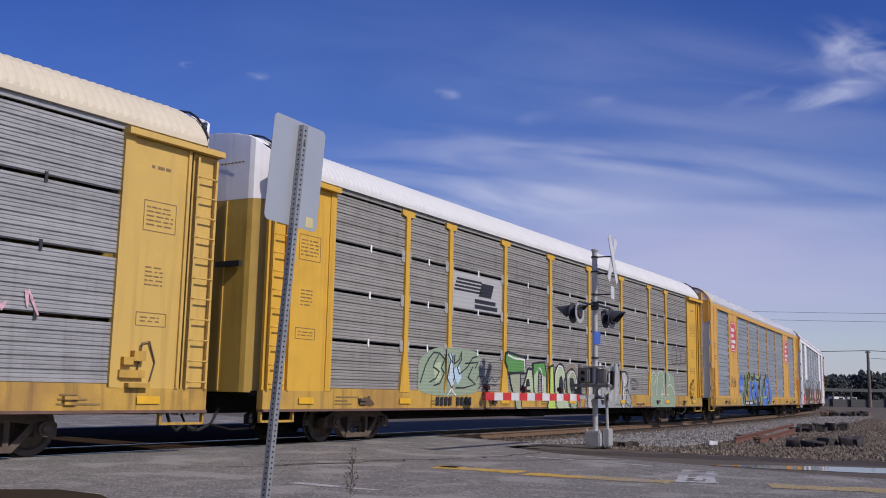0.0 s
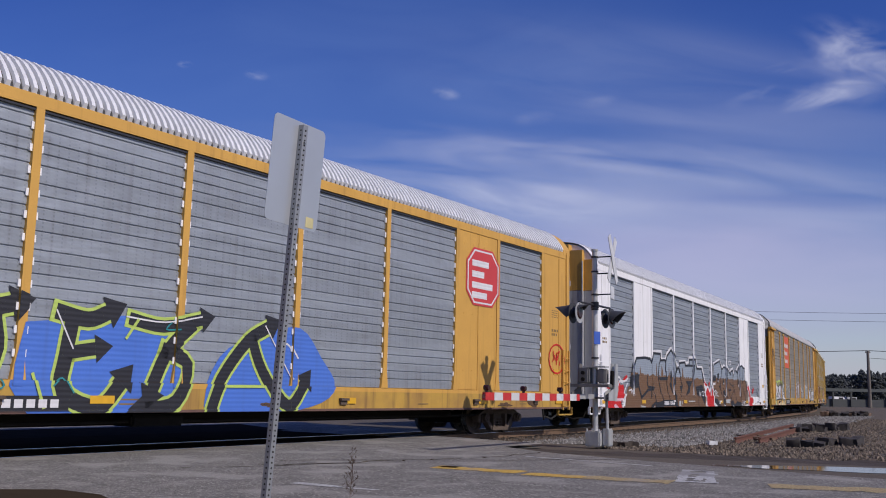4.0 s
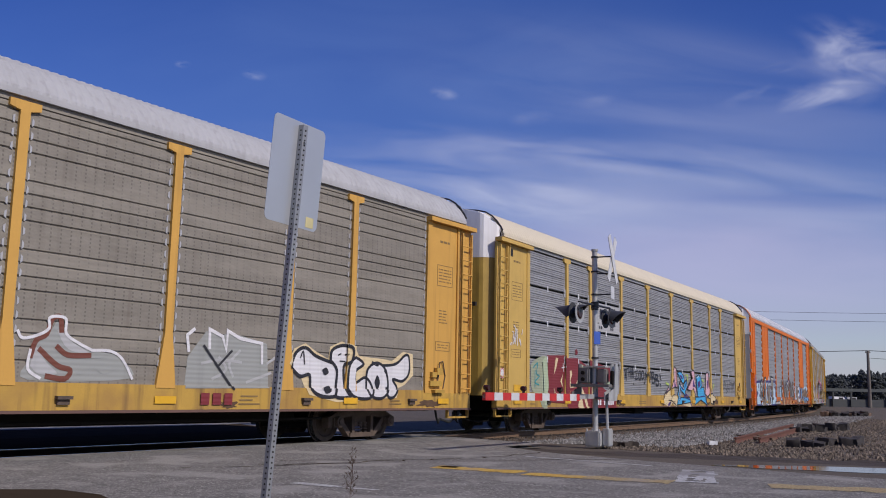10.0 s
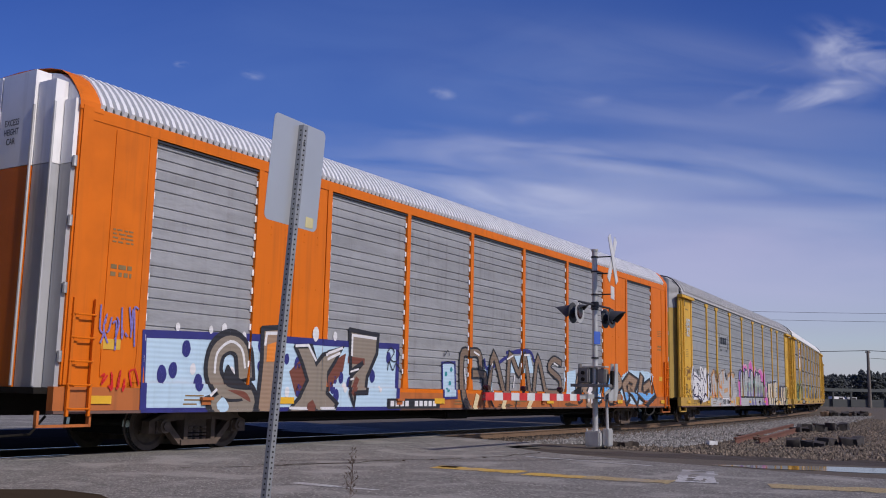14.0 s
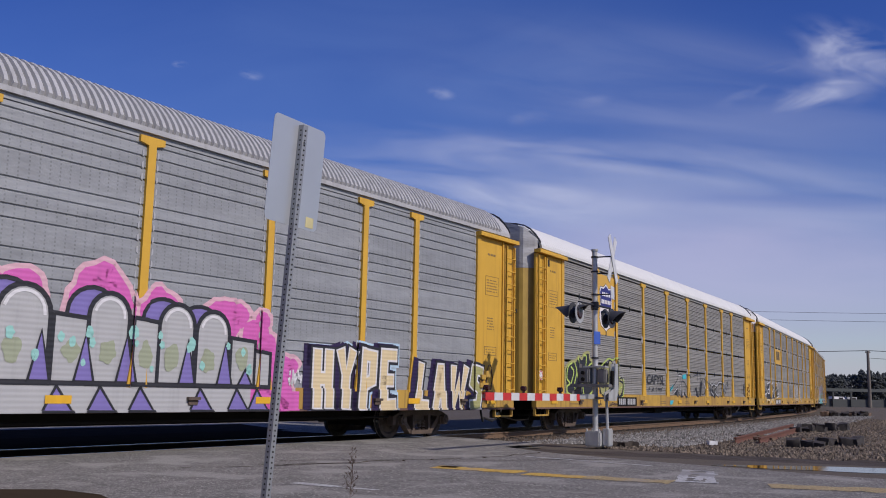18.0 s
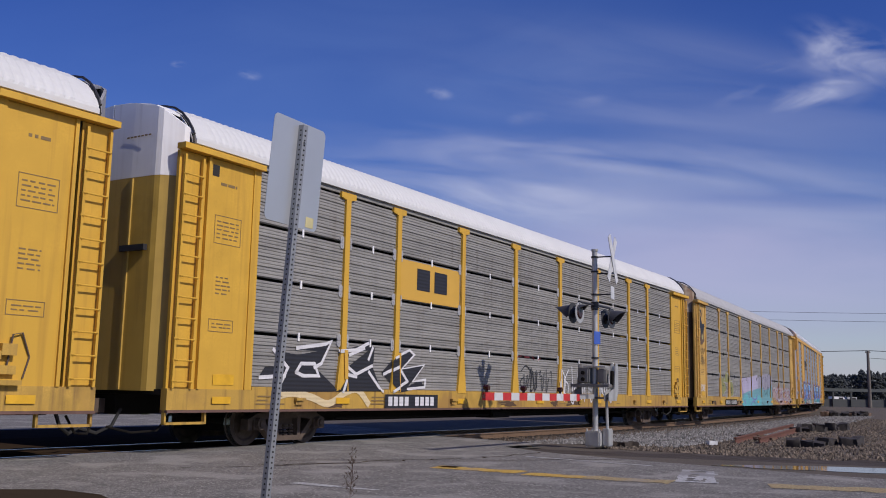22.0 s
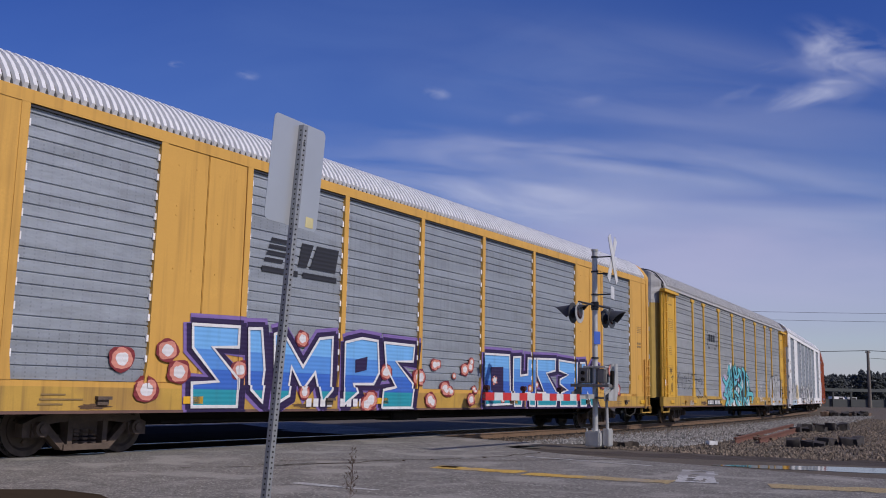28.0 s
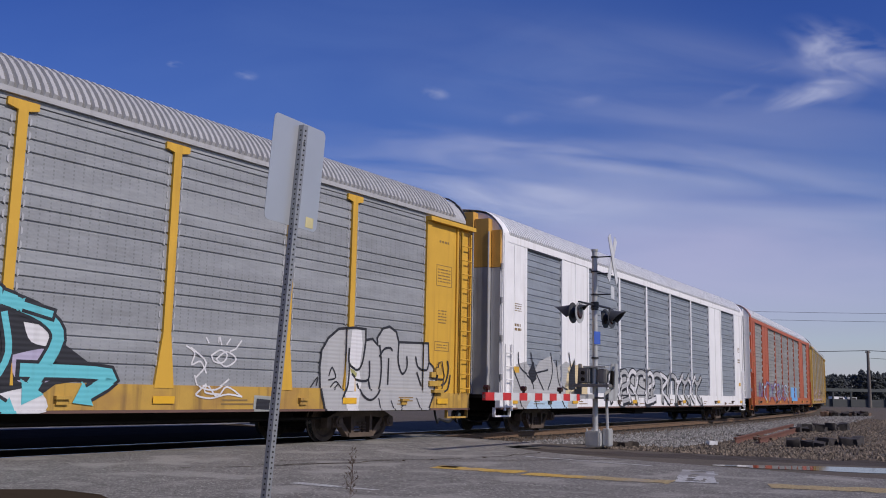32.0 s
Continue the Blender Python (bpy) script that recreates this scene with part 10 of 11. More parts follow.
brush(T8, [[(12.47, 1.28), (13.48, 1.69), (13.71, 1.94), (14.23, 1.92), (14, 1.52), (13.91, 1.03), (13.51, 1.31), (13.04, 1.19), (13.56, 1.45)], [(13.87, 1.51), (14.12, 1.67), (14.53, 1.64), (14.96, 1.4)], [(14.92, 1.96), (15.44, 1.88), (15.25, 1.46), (14.99, 1.05)], [(15.9, 1.91), (16.46, 1.99), (16.56, 1.72)], [(16.19, 1.06), (16.09, 1.43), (16.51, 1.06), (17.06, 1.85), (16.79, 2.06)], [(17.32, 1.87), (17.18, 1.18), (17.71, 1.31), (17.51, 1.65)], [(17.5, 1.87), (18.26, 1.56), (18.87, 1.09), (19.47, 1.47)]], S_BLACK, 0.04, 5)
fill(T8, [(13.04, 1.19), (13.56, 1.45), (13.53, 1.03)], S_BLACK, 4)
fill(T8, [(13.91, 1.03), (14.11, 1.86), (14.25, 1.84), (14.01, 1.42), (14.19, 1.04)], S_BLACK, 4)
fill(T8, [(14.39, 1.33), (14.87, 1.04), (14.57, 0.99)], S_BLACK, 4)
fill(T8, [(16.09, 1.43), (16.33, 1.47), (16.6, 1.07), (16.19, 1.06)], S_BLACK, 4)
fill(T8, [(16.76, 1.07), (17.11, 1.8), (17.25, 1.64), (16.93, 1.07)], S_BLACK, 4)
fill(T8, [(18.46, 1.44), (18.9, 1.45), (19.49, 1.1), (18.87, 1.09)], S_BLACK, 4)
fill(T8, [(14.3, 1.92), (14.81, 2), (14.82, 1.8), (14.31, 1.76)], S_AQUA, 2)
fill(T8, [(12.57, 1.37), (13.01, 1.53), (12.97, 1.39), (12.58, 1.24)], S_AQUA, 2)
fill(T8, [(12.44, 0.91), (12.89, 0.91), (12.68, 0.75), (12.42, 0.75)], S_AQUA, 2)
brush(T8, [[(12.99, 1.16), (13.5, 1.4)], [(13.72, 1.89), (14.17, 1.89), (13.94, 1.51), (13.88, 1.13)], [(14.41, 1.33), (14.37, 1.04)], [(16.04, 1.38), (16.19, 1.06)], [(15.37, 1.78), (15.28, 1.41)], [(17.51, 1.65), (17.89, 1.37)]], S_WHITE, 0.035, 6, False)

# car 9
painted(T9, "tri", rect(6.62, 9.22, 3.12, 4.02), PLATE_YELLOW, 1, "sign_panel", "yellow panel with a plain black emblem")
painted(T9, "tri", merge(rect(7.3, 7.85, 3.38, 3.88), rect(8.05, 8.62, 3.38, 3.88)), S_BLACK, 3, "emblem")
tag(T9, "tri", (14.8, 19.0, 0.8, 1.95), 92, S_WHITE, 14, 0.05)
tag(T9, "tri", (12.5, 14.5, 1.1, 1.8), 93, S_BLACK, 9, 0.03)
tag(T9, "tri", (16.5, 18.8, 1.0, 1.7), 94, S_SILVER, 9, 0.05)
marks(T9, "tri", 6.2, 8.1, 0.75, 0.95, 9, S_WHITE, S_BLACK)
tag(T9, "tri", (12.3, 14.0, 2.0, 2.1), 95, S_MAROON, 4, 0.02)
fill(T9, [(2.52, 1.79), (3.21, 1.72), (3.83, 1.82), (3.27, 1.83), (4.07, 1.98), (4.27, 2.06), (3.97, 1.59), (3.79, 1.48), (4.55, 1.04), (2.69, 1.02), (2.9, 1.29), (2.18, 1.31), (2.32, 1.47), (2.77, 1.49)], S_BLACK, 3)
fill(T9, [(4.49, 1.85), (5.48, 2.06), (5.72, 1.97), (5.67, 1.57), (5.08, 1.38), (4.79, 1.54), (5.49, 1.91)], S_BLACK, 3)
fill(T9, [(4.48, 1.04), (4.8, 1.42), (5.67, 1.55), (6.01, 1.06)], S_BLACK, 3)
fill(T9, [(5.99, 1.46), (6.45, 1.79), (7.03, 1.99), (7.25, 1.89), (6.75, 1.59), (7.68, 1.68), (7.03, 1.18), (7.52, 1.33), (7.71, 1.17), (6.66, 1.04)], S_BLACK, 3)
brush(T9, [[(2.18, 1.27), (2.87, 1.32)], [(2.52, 1.79), (2.63, 1.71), (2.94, 1.47), (2.71, 1.09)], [(3.18, 1.85), (4.05, 1.97), (4.22, 2.03), (3.93, 1.58), (3.72, 1.5)], [(3.18, 1.39), (3.32, 1.56), (3.72, 1.57), (3.86, 1.34), (3.39, 1.33), (3.18, 1.39)]], S_WHITE, 0.07, 5, False)
brush(T9, [[(4.49, 1.85), (5.05, 1.9), (5.48, 2.06)], [(4.79, 1.54), (5.08, 1.4), (5.63, 1.59)], [(4.84, 1.79), (5.34, 1.95)], [(5.64, 1.97), (5.5, 1.72)], [(4.61, 1.04), (4.77, 1.39), (5.09, 1.35)], [(5.52, 1.46), (6.01, 1.06)], [(6.07, 1.43), (6.63, 1.61), (6.99, 1.29), (6.41, 1.06)]], S_WHITE, 0.07, 5, False)
brush(T9, [[(6.45, 1.79), (7.05, 1.99), (7.25, 1.89), (6.76, 1.56), (7.68, 1.68), (7.2, 1.29), (7.73, 1.34), (7.71, 1.17), (7, 1.12)]], S_WHITE, 0.06, 5, False)
brush(T9, [[(2.54, 0.91), (3.04, 1), (3.64, 0.92), (4.16, 0.8), (4.69, 1.02), (5.11, 1.08), (5.49, 0.8)]], S_CREAM, 0.14, 2)
fill(T9, [(4.59, 1.88), (4.71, 1.88), (4.75, 1.29), (4.64, 1.29)], PLATE_YELLOW, 6)
fill(T9, [(6.57, 1.91), (6.69, 1.91), (6.73, 1.26), (6.62, 1.26)], PLATE_YELLOW, 6)
brush(T9, [[(13.18, 1.14), (13.3, 1.71), (13.46, 1.15), (13.6, 1.65)], [(12.61, 1.69), (12.88, 1.84), (13.16, 1.7)]], S_BLACK, 0.03, 4)

# car 10
painted(T10, "tri", blob(18.6, 25.3, 0.72, 1.8, 6, 0.2, 60), S_DULLPINK, 1, "graffiti_cloud")
wild(T10, "tri", (18.8, 25.2, 0.85, 1.75), 104, 8, [S_SILVER, S_DULLLAV], S_MAROON, 0.13, 0.04)
marks(T10, "tri", 5.6, 8.0, 0.75, 0.93, 10, S_SILVER, UNDER)
tag(T10, "tri", (0.8, 1.6, 2.3, 2.8), 105, S_BLACK, 8, 0.03)
tag(T10, "tri", (0.8, 1.5, 1.3, 1.6), 106, S_WHITE, text="SOME")
fill(T10, [(4.89, 2.14), (5.18, 1.95), (5.54, 2.06), (5.65, 1.9), (5.79, 1.99), (5.87, 2.21), (6.17, 2.28), (6.45, 2.12), (6.42, 1.79), (5.71, 1.75), (5.89, 1.42), (5.48, 1.2), (5.12, 1.15), (5, 1.39)], S_DULLGREEN, 1, True)
fill(T10, [(6.69, 1.79), (7.07, 1.9), (7.31, 1.82), (7.57, 1.48), (7.48, 1.19), (6.97, 1.11), (6.78, 1.37)], S_DULLGREEN, 1, True)
brush(T10, [[(4.89, 2.14), (5.18, 1.95), (5.58, 2.2), (5.58, 1.91), (5.38, 1.73), (5.81, 1.76), (5.89, 1.42), (5.52, 1.29), (5.12, 1.11)], [(4.93, 2.03), (5.05, 1.39), (5.14, 1.11)], [(5.87, 2.21), (6.39, 2.14), (6.42, 1.79)], [(6.78, 1.37), (6.77, 1.76), (7.31, 1.82), (7.59, 1.48), (7.5, 1.19), (6.97, 1.11)], [(5.61, 1.33), (5.73, 1.08), (5.96, 1.16), (5.98, 1.51)]], S_SILVER, 0.03, 3)
brush(T10, [[(6.77, 2.12), (6.92, 2.31)], [(6.94, 2.07), (7.1, 2.24)], [(7.21, 1.91), (7.37, 2.07)], [(5.12, 1.62), (5.35, 1.6)], [(5.99, 1.43), (6.08, 1.6), (6.14, 1.43)], [(6.89, 1.37), (7.04, 1.55), (7.17, 1.38), (7.01, 1.27), (6.89, 1.37)]], S_BLACK, 0.05, 3)
brush(T10, [[(7.68, 1.63), (7.86, 1.73), (8.11, 1.69), (8.44, 1.61)], [(7.81, 1.49), (7.9, 1.17), (8.19, 1.41), (8.47, 1.13)], [(8.1, 1.84), (8.2, 1.32)], [(8.51, 1.52), (8.72, 1.33)]], S_SILVER, 0.035, 3)
fill(T10, [(9.3, 1.93), (9.51, 2.05), (11.97, 2.14), (13.95, 2.32), (14.09, 1.6), (9.43, 1.13)], S_LAV, 1)
fill(T10, [(9.43, 1.23), (12.01, 1.45), (14.42, 1.58), (17.98, 1.84), (18.36, 0.53), (9.47, 0.61), (9.38, 0.93)], S_DULLTEAL, 1)
fill(T10, [(9.59, 0.95), (10.64, 1.25), (12.03, 1.08), (14, 1.22), (14.67, 1.11), (14.46, 0.67), (12.05, 0.62), (9.76, 0.64)], S_AQUA_WORN, 2, True)
fill(T10, [(9.36, 1.35), (9.49, 1.96), (9.7, 1.98), (9.58, 1.05)], S_VIOLET, 2, True)
fill(T10, [(13.96, 2.07), (14.85, 2.27), (17.67, 2.43), (18.04, 1.72), (14.43, 1.48)], S_DULLLAV, 1, True)
brush(T10, [[(14.55, 1.23), (14.62, 2.13), (14.97, 2.21), (15.1, 1.76)], [(15.37, 1.12), (15.45, 2.04), (15.81, 2.19)], [(16.1, 1.13), (16.19, 2.21), (16.59, 2.09), (16.34, 1.67)], [(16.88, 1.14), (16.98, 2.25), (17.53, 2.35), (17.41, 1.7)], [(15.13, 1.11), (15.59, 1.65), (16.35, 1.26), (17.14, 1.7), (17.71, 1.15)]], S_BLACK, 0.045, 3)
brush(T10, [[(10.01, 1.36), (10.19, 0.9)], [(11.31, 1.29), (11.16, 0.9)], [(12.03, 1.08), (12.98, 0.97), (13.79, 1.22)], [(11.69, 0.68), (12.41, 0.91), (13.2, 0.67)], [(9.89, 0.95), (10.36, 0.74)]], S_VIOLET, 0.07, 3)
brush(T10, [[(9.52, 1.97), (9.82, 1.88), (10.04, 1.99)], [(10.6, 1.97), (10.93, 1.94), (11.19, 1.84), (10.91, 2.21)], [(11.26, 2.06), (11.51, 2.25), (11.79, 2.09)], [(13.53, 2.19), (13.76, 1.83)]], S_BROWN, 0.02, 3)
brush(T10, [[(11.31, 1.18), (11.48, 1.29), (11.58, 1.13), (11.36, 1.07)], [(14.91, 0.86), (15.27, 0.66), (15.5, 0.88)], [(12.51, 0.74), (12.79, 0.88)]], S_BLACK, 0.025, 3)
fill(T10, [(0.85, 4.63), (0.94, 4.78), (1.11, 4.75), (1.2, 4.54), (1.08, 4.41), (1.26, 4.19), (1.54, 4.2), (1.62, 4.07), (1.47, 3.79), (1.6, 3.47), (1.35, 3.55), (1.09, 3.37), (0.9, 3.5), (0.98, 3.85), (0.81, 4.08), (0.83, 4.37)], S_BLACK, 2, True)
fill(T10, [(0.95, 4.62), (1.04, 4.67), (1.09, 4.52), (1, 4.45)], AMBER, 3, True)
fill(T10, [(0.98, 3.71), (1.35, 3.79), (1.55, 3.53), (1.23, 3.3), (0.96, 3.33)], S_BROWN, 3, True)
fill(T10, [(1.09, 3.66), (1.3, 3.74), (1.39, 3.59), (1.18, 3.52)], S_OLIVE, 4, True)
brush(T10, [[(0.87, 2.97), (0.98, 3.16), (1.1, 2.91), (1.24, 3.15), (1.37, 2.9), (1.52, 3.14), (1.67, 2.98)]], S_BLACK, 0.03, 3)
brush(T10, [[(0.12, 3.5), (0.33, 3.58), (0.53, 3.54)], [(0.15, 3.38), (0.32, 3.44), (0.56, 3.43)], [(0.28, 3.06), (0.36, 2.82)], [(0.71, 4.08), (0.84, 3.31)]], S_RUSSET, 0.05, 3)
brush(T10, [[(1.39, 4.14), (1.66, 4.22)], [(1.42, 4.06), (1.69, 4.12)]], S_BLACK, 0.03, 3, False)


# car 11
rr = random.Random(12)
spots = [(3.72, 1.49, 0.3), (4.58, 1.66, 0.28), (4.85, 1.32, 0.3), (4.2, 1.02, 0.3), (6.25, 1.39, 0.26), (7.96, 2.04, 0.24), (8.03, 1.01, 0.2), (10.71, 1.46, 0.18), (10.03, 0.79, 0.26), (12.15, 1.4, 0.22), (12.86, 1.72, 0.16), (13.39, 1.1, 0.2), (12.58, 0.83, 0.22), (14.36, 1.7, 0.2), (14.55, 1.14, 0.16), (10.77, 1.48, 0.26), (12.05, 1.39, 0.3), (12.71, 1.7, 0.22), (13.18, 1.15, 0.28), (13.59, 1.46, 0.12), (14.09, 1.63, 0.24), (14.41, 1.83, 0.16), (12.48, 0.89, 0.26), (14.35, 0.9, 0.24), (10.18, 0.88, 0.3), (15.61, 1.4, 0.22), (15.98, 0.9, 0.14), (17.63, 1.21, 0.16), (18.05, 1.32, 0.14), (20.86, 1.27, 0.12), (23.49, 1.88, 0.3), (24.05, 1.26, 0.3), (22.68, 1.41, 0.24)]
painted(T11, "bi", merge(*[blob(u - 1.25 * d, u + 1.25 * d, z - d, z + d, i, 0.12, 20, 0.9) for i, (u, z, d) in enumerate([(a, b, 0.72 * c) for a, b, c in spots])]), S_MAROON, 8, "graffiti_dot")
painted(T11, "bi", merge(*[blob(u - d, u + d, z - 0.8 * d, z + 0.8 * d, i + 3, 0.12, 20, 0.9) for i, (u, z, d) in enumerate([(a, b, 0.72 * c) for a, b, c in spots])]), S_CORAL, 9, "graffiti_dot")
painted(T11, "bi", merge(*[blob(u - 0.6 * d, u + 0.6 * d, z - 0.5 * d, z + 0.5 * d, i + 6, 0.12, 20, 0.9) for i, (u, z, d) in enumerate([(a, b, 0.72 * c) for a, b, c in spots])]), S_WHITE, 10, "graffiti_dot")
painted(T11, "bi", merge(*[poly([(6.8 + 0.05 * i, 3.42 + 0.13 * i), (7.3 + 0.1 * i, 3.42 + 0.13 * i), (7.33 + 0.1 * i, 3.5 + 0.13 * i), (6.83 + 0.05 * i, 3.5 + 0.13 * i)]) for i in range(4)],
                         poly([(7.75, 3.42), (8.0, 3.42), (8.2, 3.9), (7.85, 3.9)]), poly([(8.1, 3.42), (8.9, 3.42), (9.0, 3.9), (8.3, 3.9)]), rect(6.75, 7.75, 3.22, 3.33), rect(7.9, 8.95, 3.22, 3.33)), S_BLACK, 3, "emblem")
marks(T11, "bi", 8.1, 10.2, 0.74, 0.90, 10, S_WHITE)
block_shape(T11, [(5.09, 2.12), (6.19, 2.15), (6.19, 1.79), (5.57, 1.76), (6.23, 1.22), (6.22, 0.75), (5.17, 0.75), (5.14, 1.14), (5.74, 1.18), (5.12, 1.73)])
block_shape(T11, [(6.48, 2.14), (6.81, 2.16), (6.93, 1.41), (6.86, 0.83), (6.56, 1.05)])
block_shape(T11, [(7.16, 2.08), (7.39, 2.14), (8, 1.5), (8.47, 2.07), (8.88, 2.12), (8.88, 1.07), (8.58, 0.83), (8.37, 1.4), (8.02, 1.06), (7.67, 1.49), (7.59, 0.95), (7.24, 0.8)])
block_shape(T11, [(9.23, 2.03), (9.86, 2.16), (10.42, 2.13), (10.5, 1.45), (10.31, 1.21), (9.62, 1.2), (9.72, 1.03), (9.27, 0.78)])
block_shape(T11, [(10.67, 2.11), (11.84, 2.1), (11.79, 1.74), (11.12, 1.72), (11.81, 1.24), (11.72, 0.71), (10.58, 0.71), (10.62, 1.09), (11.15, 1.16), (10.76, 1.58)])
fill(T11, [(9.65, 1.7), (10.07, 1.78), (10.05, 1.5), (9.66, 1.43)], S_PURPLE, 9)
block_shape(T11, [(15.05, 2.06), (16.41, 2.08), (16.48, 0.79), (15.05, 0.76)])
block_shape(T11, [(16.63, 2.03), (17.06, 2.06), (17.05, 1.55), (17.48, 1.59), (17.49, 2.04), (17.9, 2.04), (17.86, 0.73), (17.52, 0.74), (17.54, 1.09), (17.08, 1.08), (17.04, 0.74), (16.63, 0.74)])
block_shape(T11, [(18.06, 2.05), (19.26, 2.08), (19.23, 1.75), (18.65, 1.66), (19.34, 1.11), (19.2, 0.73), (18.02, 0.73), (18, 1.1), (18.53, 1.1), (18.08, 1.58)])
block_shape(T11, [(19.49, 2.06), (20.7, 2.02), (20.67, 0.73), (19.5, 0.73), (19.53, 1.11), (20.11, 1.19), (19.56, 1.37), (19.56, 1.5), (20.15, 1.65), (19.5, 1.76)])
block_shape(T11, [(20.91, 2.03), (21.27, 2.05), (21.45, 1.62), (21.9, 2.03), (22.26, 1.97), (21.77, 1.49), (22.29, 0.72), (21.74, 0.72), (21.46, 1.14), (21.39, 0.73), (20.95, 0.73)])
fill(T11, [(15.39, 1.73), (16.07, 1.76), (16.08, 1.07), (15.43, 1.06)], S_PURPLE, 9)

# car 12
painted(T12, "tri", blob(21.7, 25.5, 0.72, 1.7, 4, 0.15), S_WHITE, 1, "graffiti_cloud")
bracket_emblem(T12, 7.15, 8.9, 3.35, 3.95)
marks(T12, "tri", 6.9, 9.4, 0.76, 0.92, 10, S_WHITE, S_BLACK)
fill(T12, [(9.52, 2.05), (9.86, 1.99), (10.14, 2.11), (10.77, 2.07), (11.04, 1.46), (10.65, 1.01), (9.76, 1), (9.53, 1.4)], S_LAV, 1, True)
fill(T12, [(10.91, 2.39), (11.19, 2.63), (11.63, 2.71), (12, 2.64), (11.97, 2.25), (11.24, 1.83), (10.98, 1.99)], S_WHITE, 2, True)
fill(T12, [(11.11, 2.05), (11.42, 2.44), (11.67, 2.23), (12.01, 2.54), (12.29, 2.18), (12.65, 2.55), (13.08, 2.18), (13.49, 2.42), (14.09, 2.31), (14.54, 2.53), (15.12, 2.32), (15.83, 2.09), (16.12, 1.65), (16.89, 1.2), (15.97, 1.08), (15.47, 0.74), (14.51, 0.64), (14.04, 0.83), (13.06, 0.67), (12.52, 0.86), (11.79, 0.7), (11.43, 0.88), (10.84, 0.71), (10.27, 0.64), (10.8, 1.1), (10.88, 1.45), (11.01, 1.82)], S_BLACK, 3)
fill(T12, [(10.56, 1.44), (10.83, 1.63), (11, 1.37), (10.79, 1.2)], S_LAV, 4, True)
fill(T12, [(11.1, 1.46), (11.43, 1.61), (11.53, 1.39), (11.31, 1.18), (11.12, 1.24)], S_WHITE, 4, True)
fill(T12, [(11.74, 1.39), (12.03, 1.5), (12.12, 1.17), (11.82, 1.1)], S_WHITE, 4, True)
fill(T12, [(12.24, 1.98), (12.58, 2.05), (12.68, 1.79), (12.33, 1.7)], S_LAV, 4, True)
fill(T12, [(12.79, 1.52), (13.4, 1.67), (13.63, 1.4), (13.15, 1.26)], S_WHITE, 4, True)
fill(T12, [(13.22, 2.19), (13.59, 2.06), (13.53, 1.86), (13.17, 1.94)], S_LAV, 4, True)
fill(T12, [(13.97, 1.88), (14.34, 2), (14.44, 1.58), (14.07, 1.49)], S_WHITE, 4, True)
fill(T12, [(15.18, 1.45), (15.86, 1.58), (16, 1.19), (15.45, 1.07)], S_LAV, 4, True)
fill(T12, [(15.4, 1.95), (15.93, 1.87), (15.94, 1.64), (15.55, 1.67)], S_WHITE, 4, True)
fill(T12, [(10.93, 0.88), (11.33, 0.96), (11.5, 0.68), (10.84, 0.66)], S_WHITE, 4, True)
fill(T12, [(11.78, 0.89), (12.26, 0.94), (12.34, 0.67), (11.86, 0.66)], S_WHITE, 4, True)
fill(T12, [(12.84, 0.92), (13.31, 0.96), (13.47, 0.66), (12.77, 0.65)], S_WHITE, 4, True)
fill(T12, [(14.97, 0.9), (15.63, 1.02), (15.82, 0.68), (14.82, 0.63)], S_WHITE, 4, True)
ribbon(T12, [[(11.1, 2.14), (11.21, 2.38), (11.41, 2.53), (11.52, 2.22), (11.23, 1.92), (10.81, 1.7), (10.51, 1.4), (10.7, 1.01)], [(10.32, 0.66), (10.66, 0.92), (10.98, 1.19), (11.51, 1.28)]], S_CYAN, S_BLACK, 0.20, 5)
ribbon(T12, [[(10.06, 1.93), (10.48, 1.74), (10.83, 1.7)], [(11.52, 1.85), (11.51, 1.29), (11.77, 1.02)], [(12.01, 2.52), (12.18, 2.27), (12.14, 1.69), (11.73, 1.49), (11.59, 1.02)]], S_CYAN, S_BLACK, 0.18, 5)
ribbon(T12, [[(12.62, 2.6), (12.97, 2.23), (12.91, 1.82), (12.46, 1.69), (12.5, 1.13), (12.92, 0.73)], [(13.34, 2.46), (13.67, 2.36), (14.11, 1.99), (13.77, 1.56), (13.88, 1.05), (13.61, 0.68)]], S_CYAN, S_BLACK, 0.20, 7)
ribbon(T12, [[(14.38, 2.51), (14.91, 2.34), (14.75, 1.81), (14.64, 1.06)], [(15.04, 2.26), (15.7, 2.06), (15.97, 1.73), (15.62, 1.07)], [(15.44, 1.27), (16.89, 1.24), (16.56, 0.97)]], S_CYAN, S_BLACK, 0.19, 5)
ribbon(T12, [[(11.76, 1.1), (12.35, 1.39), (13.3, 1.12)], [(13.26, 1.72), (13.99, 1.55)], [(10.94, 1.44), (11.28, 1.02), (11.11, 0.7)], [(12.38, 1.03), (12.76, 0.69)], [(14.2, 0.68), (14.48, 1.06), (15.14, 0.76)], [(12.42, 2.14), (12.96, 2.03), (13.37, 2.15)], [(10.12, 1.21), (10.49, 1.09)]], S_CYAN, S_BLACK, 0.15, 9)
ribbon(T12, [[(11.73, 2.23), (11.7, 1.86), (12.02, 1.68)], [(11.78, 2.38), (11.93, 1.96)], [(13.2, 1.54), (13.1, 1.04), (13.45, 0.94)], [(15.06, 2.05), (15.17, 1.5), (14.96, 1.06)], [(14.25, 2.21), (14.01, 2.41), (13.63, 2.46)], [(11.31, 1.65), (11.15, 1.46)], [(15.83, 2.09), (15.39, 2.18)]], S_CYAN, S_BLACK, 0.1, 7)
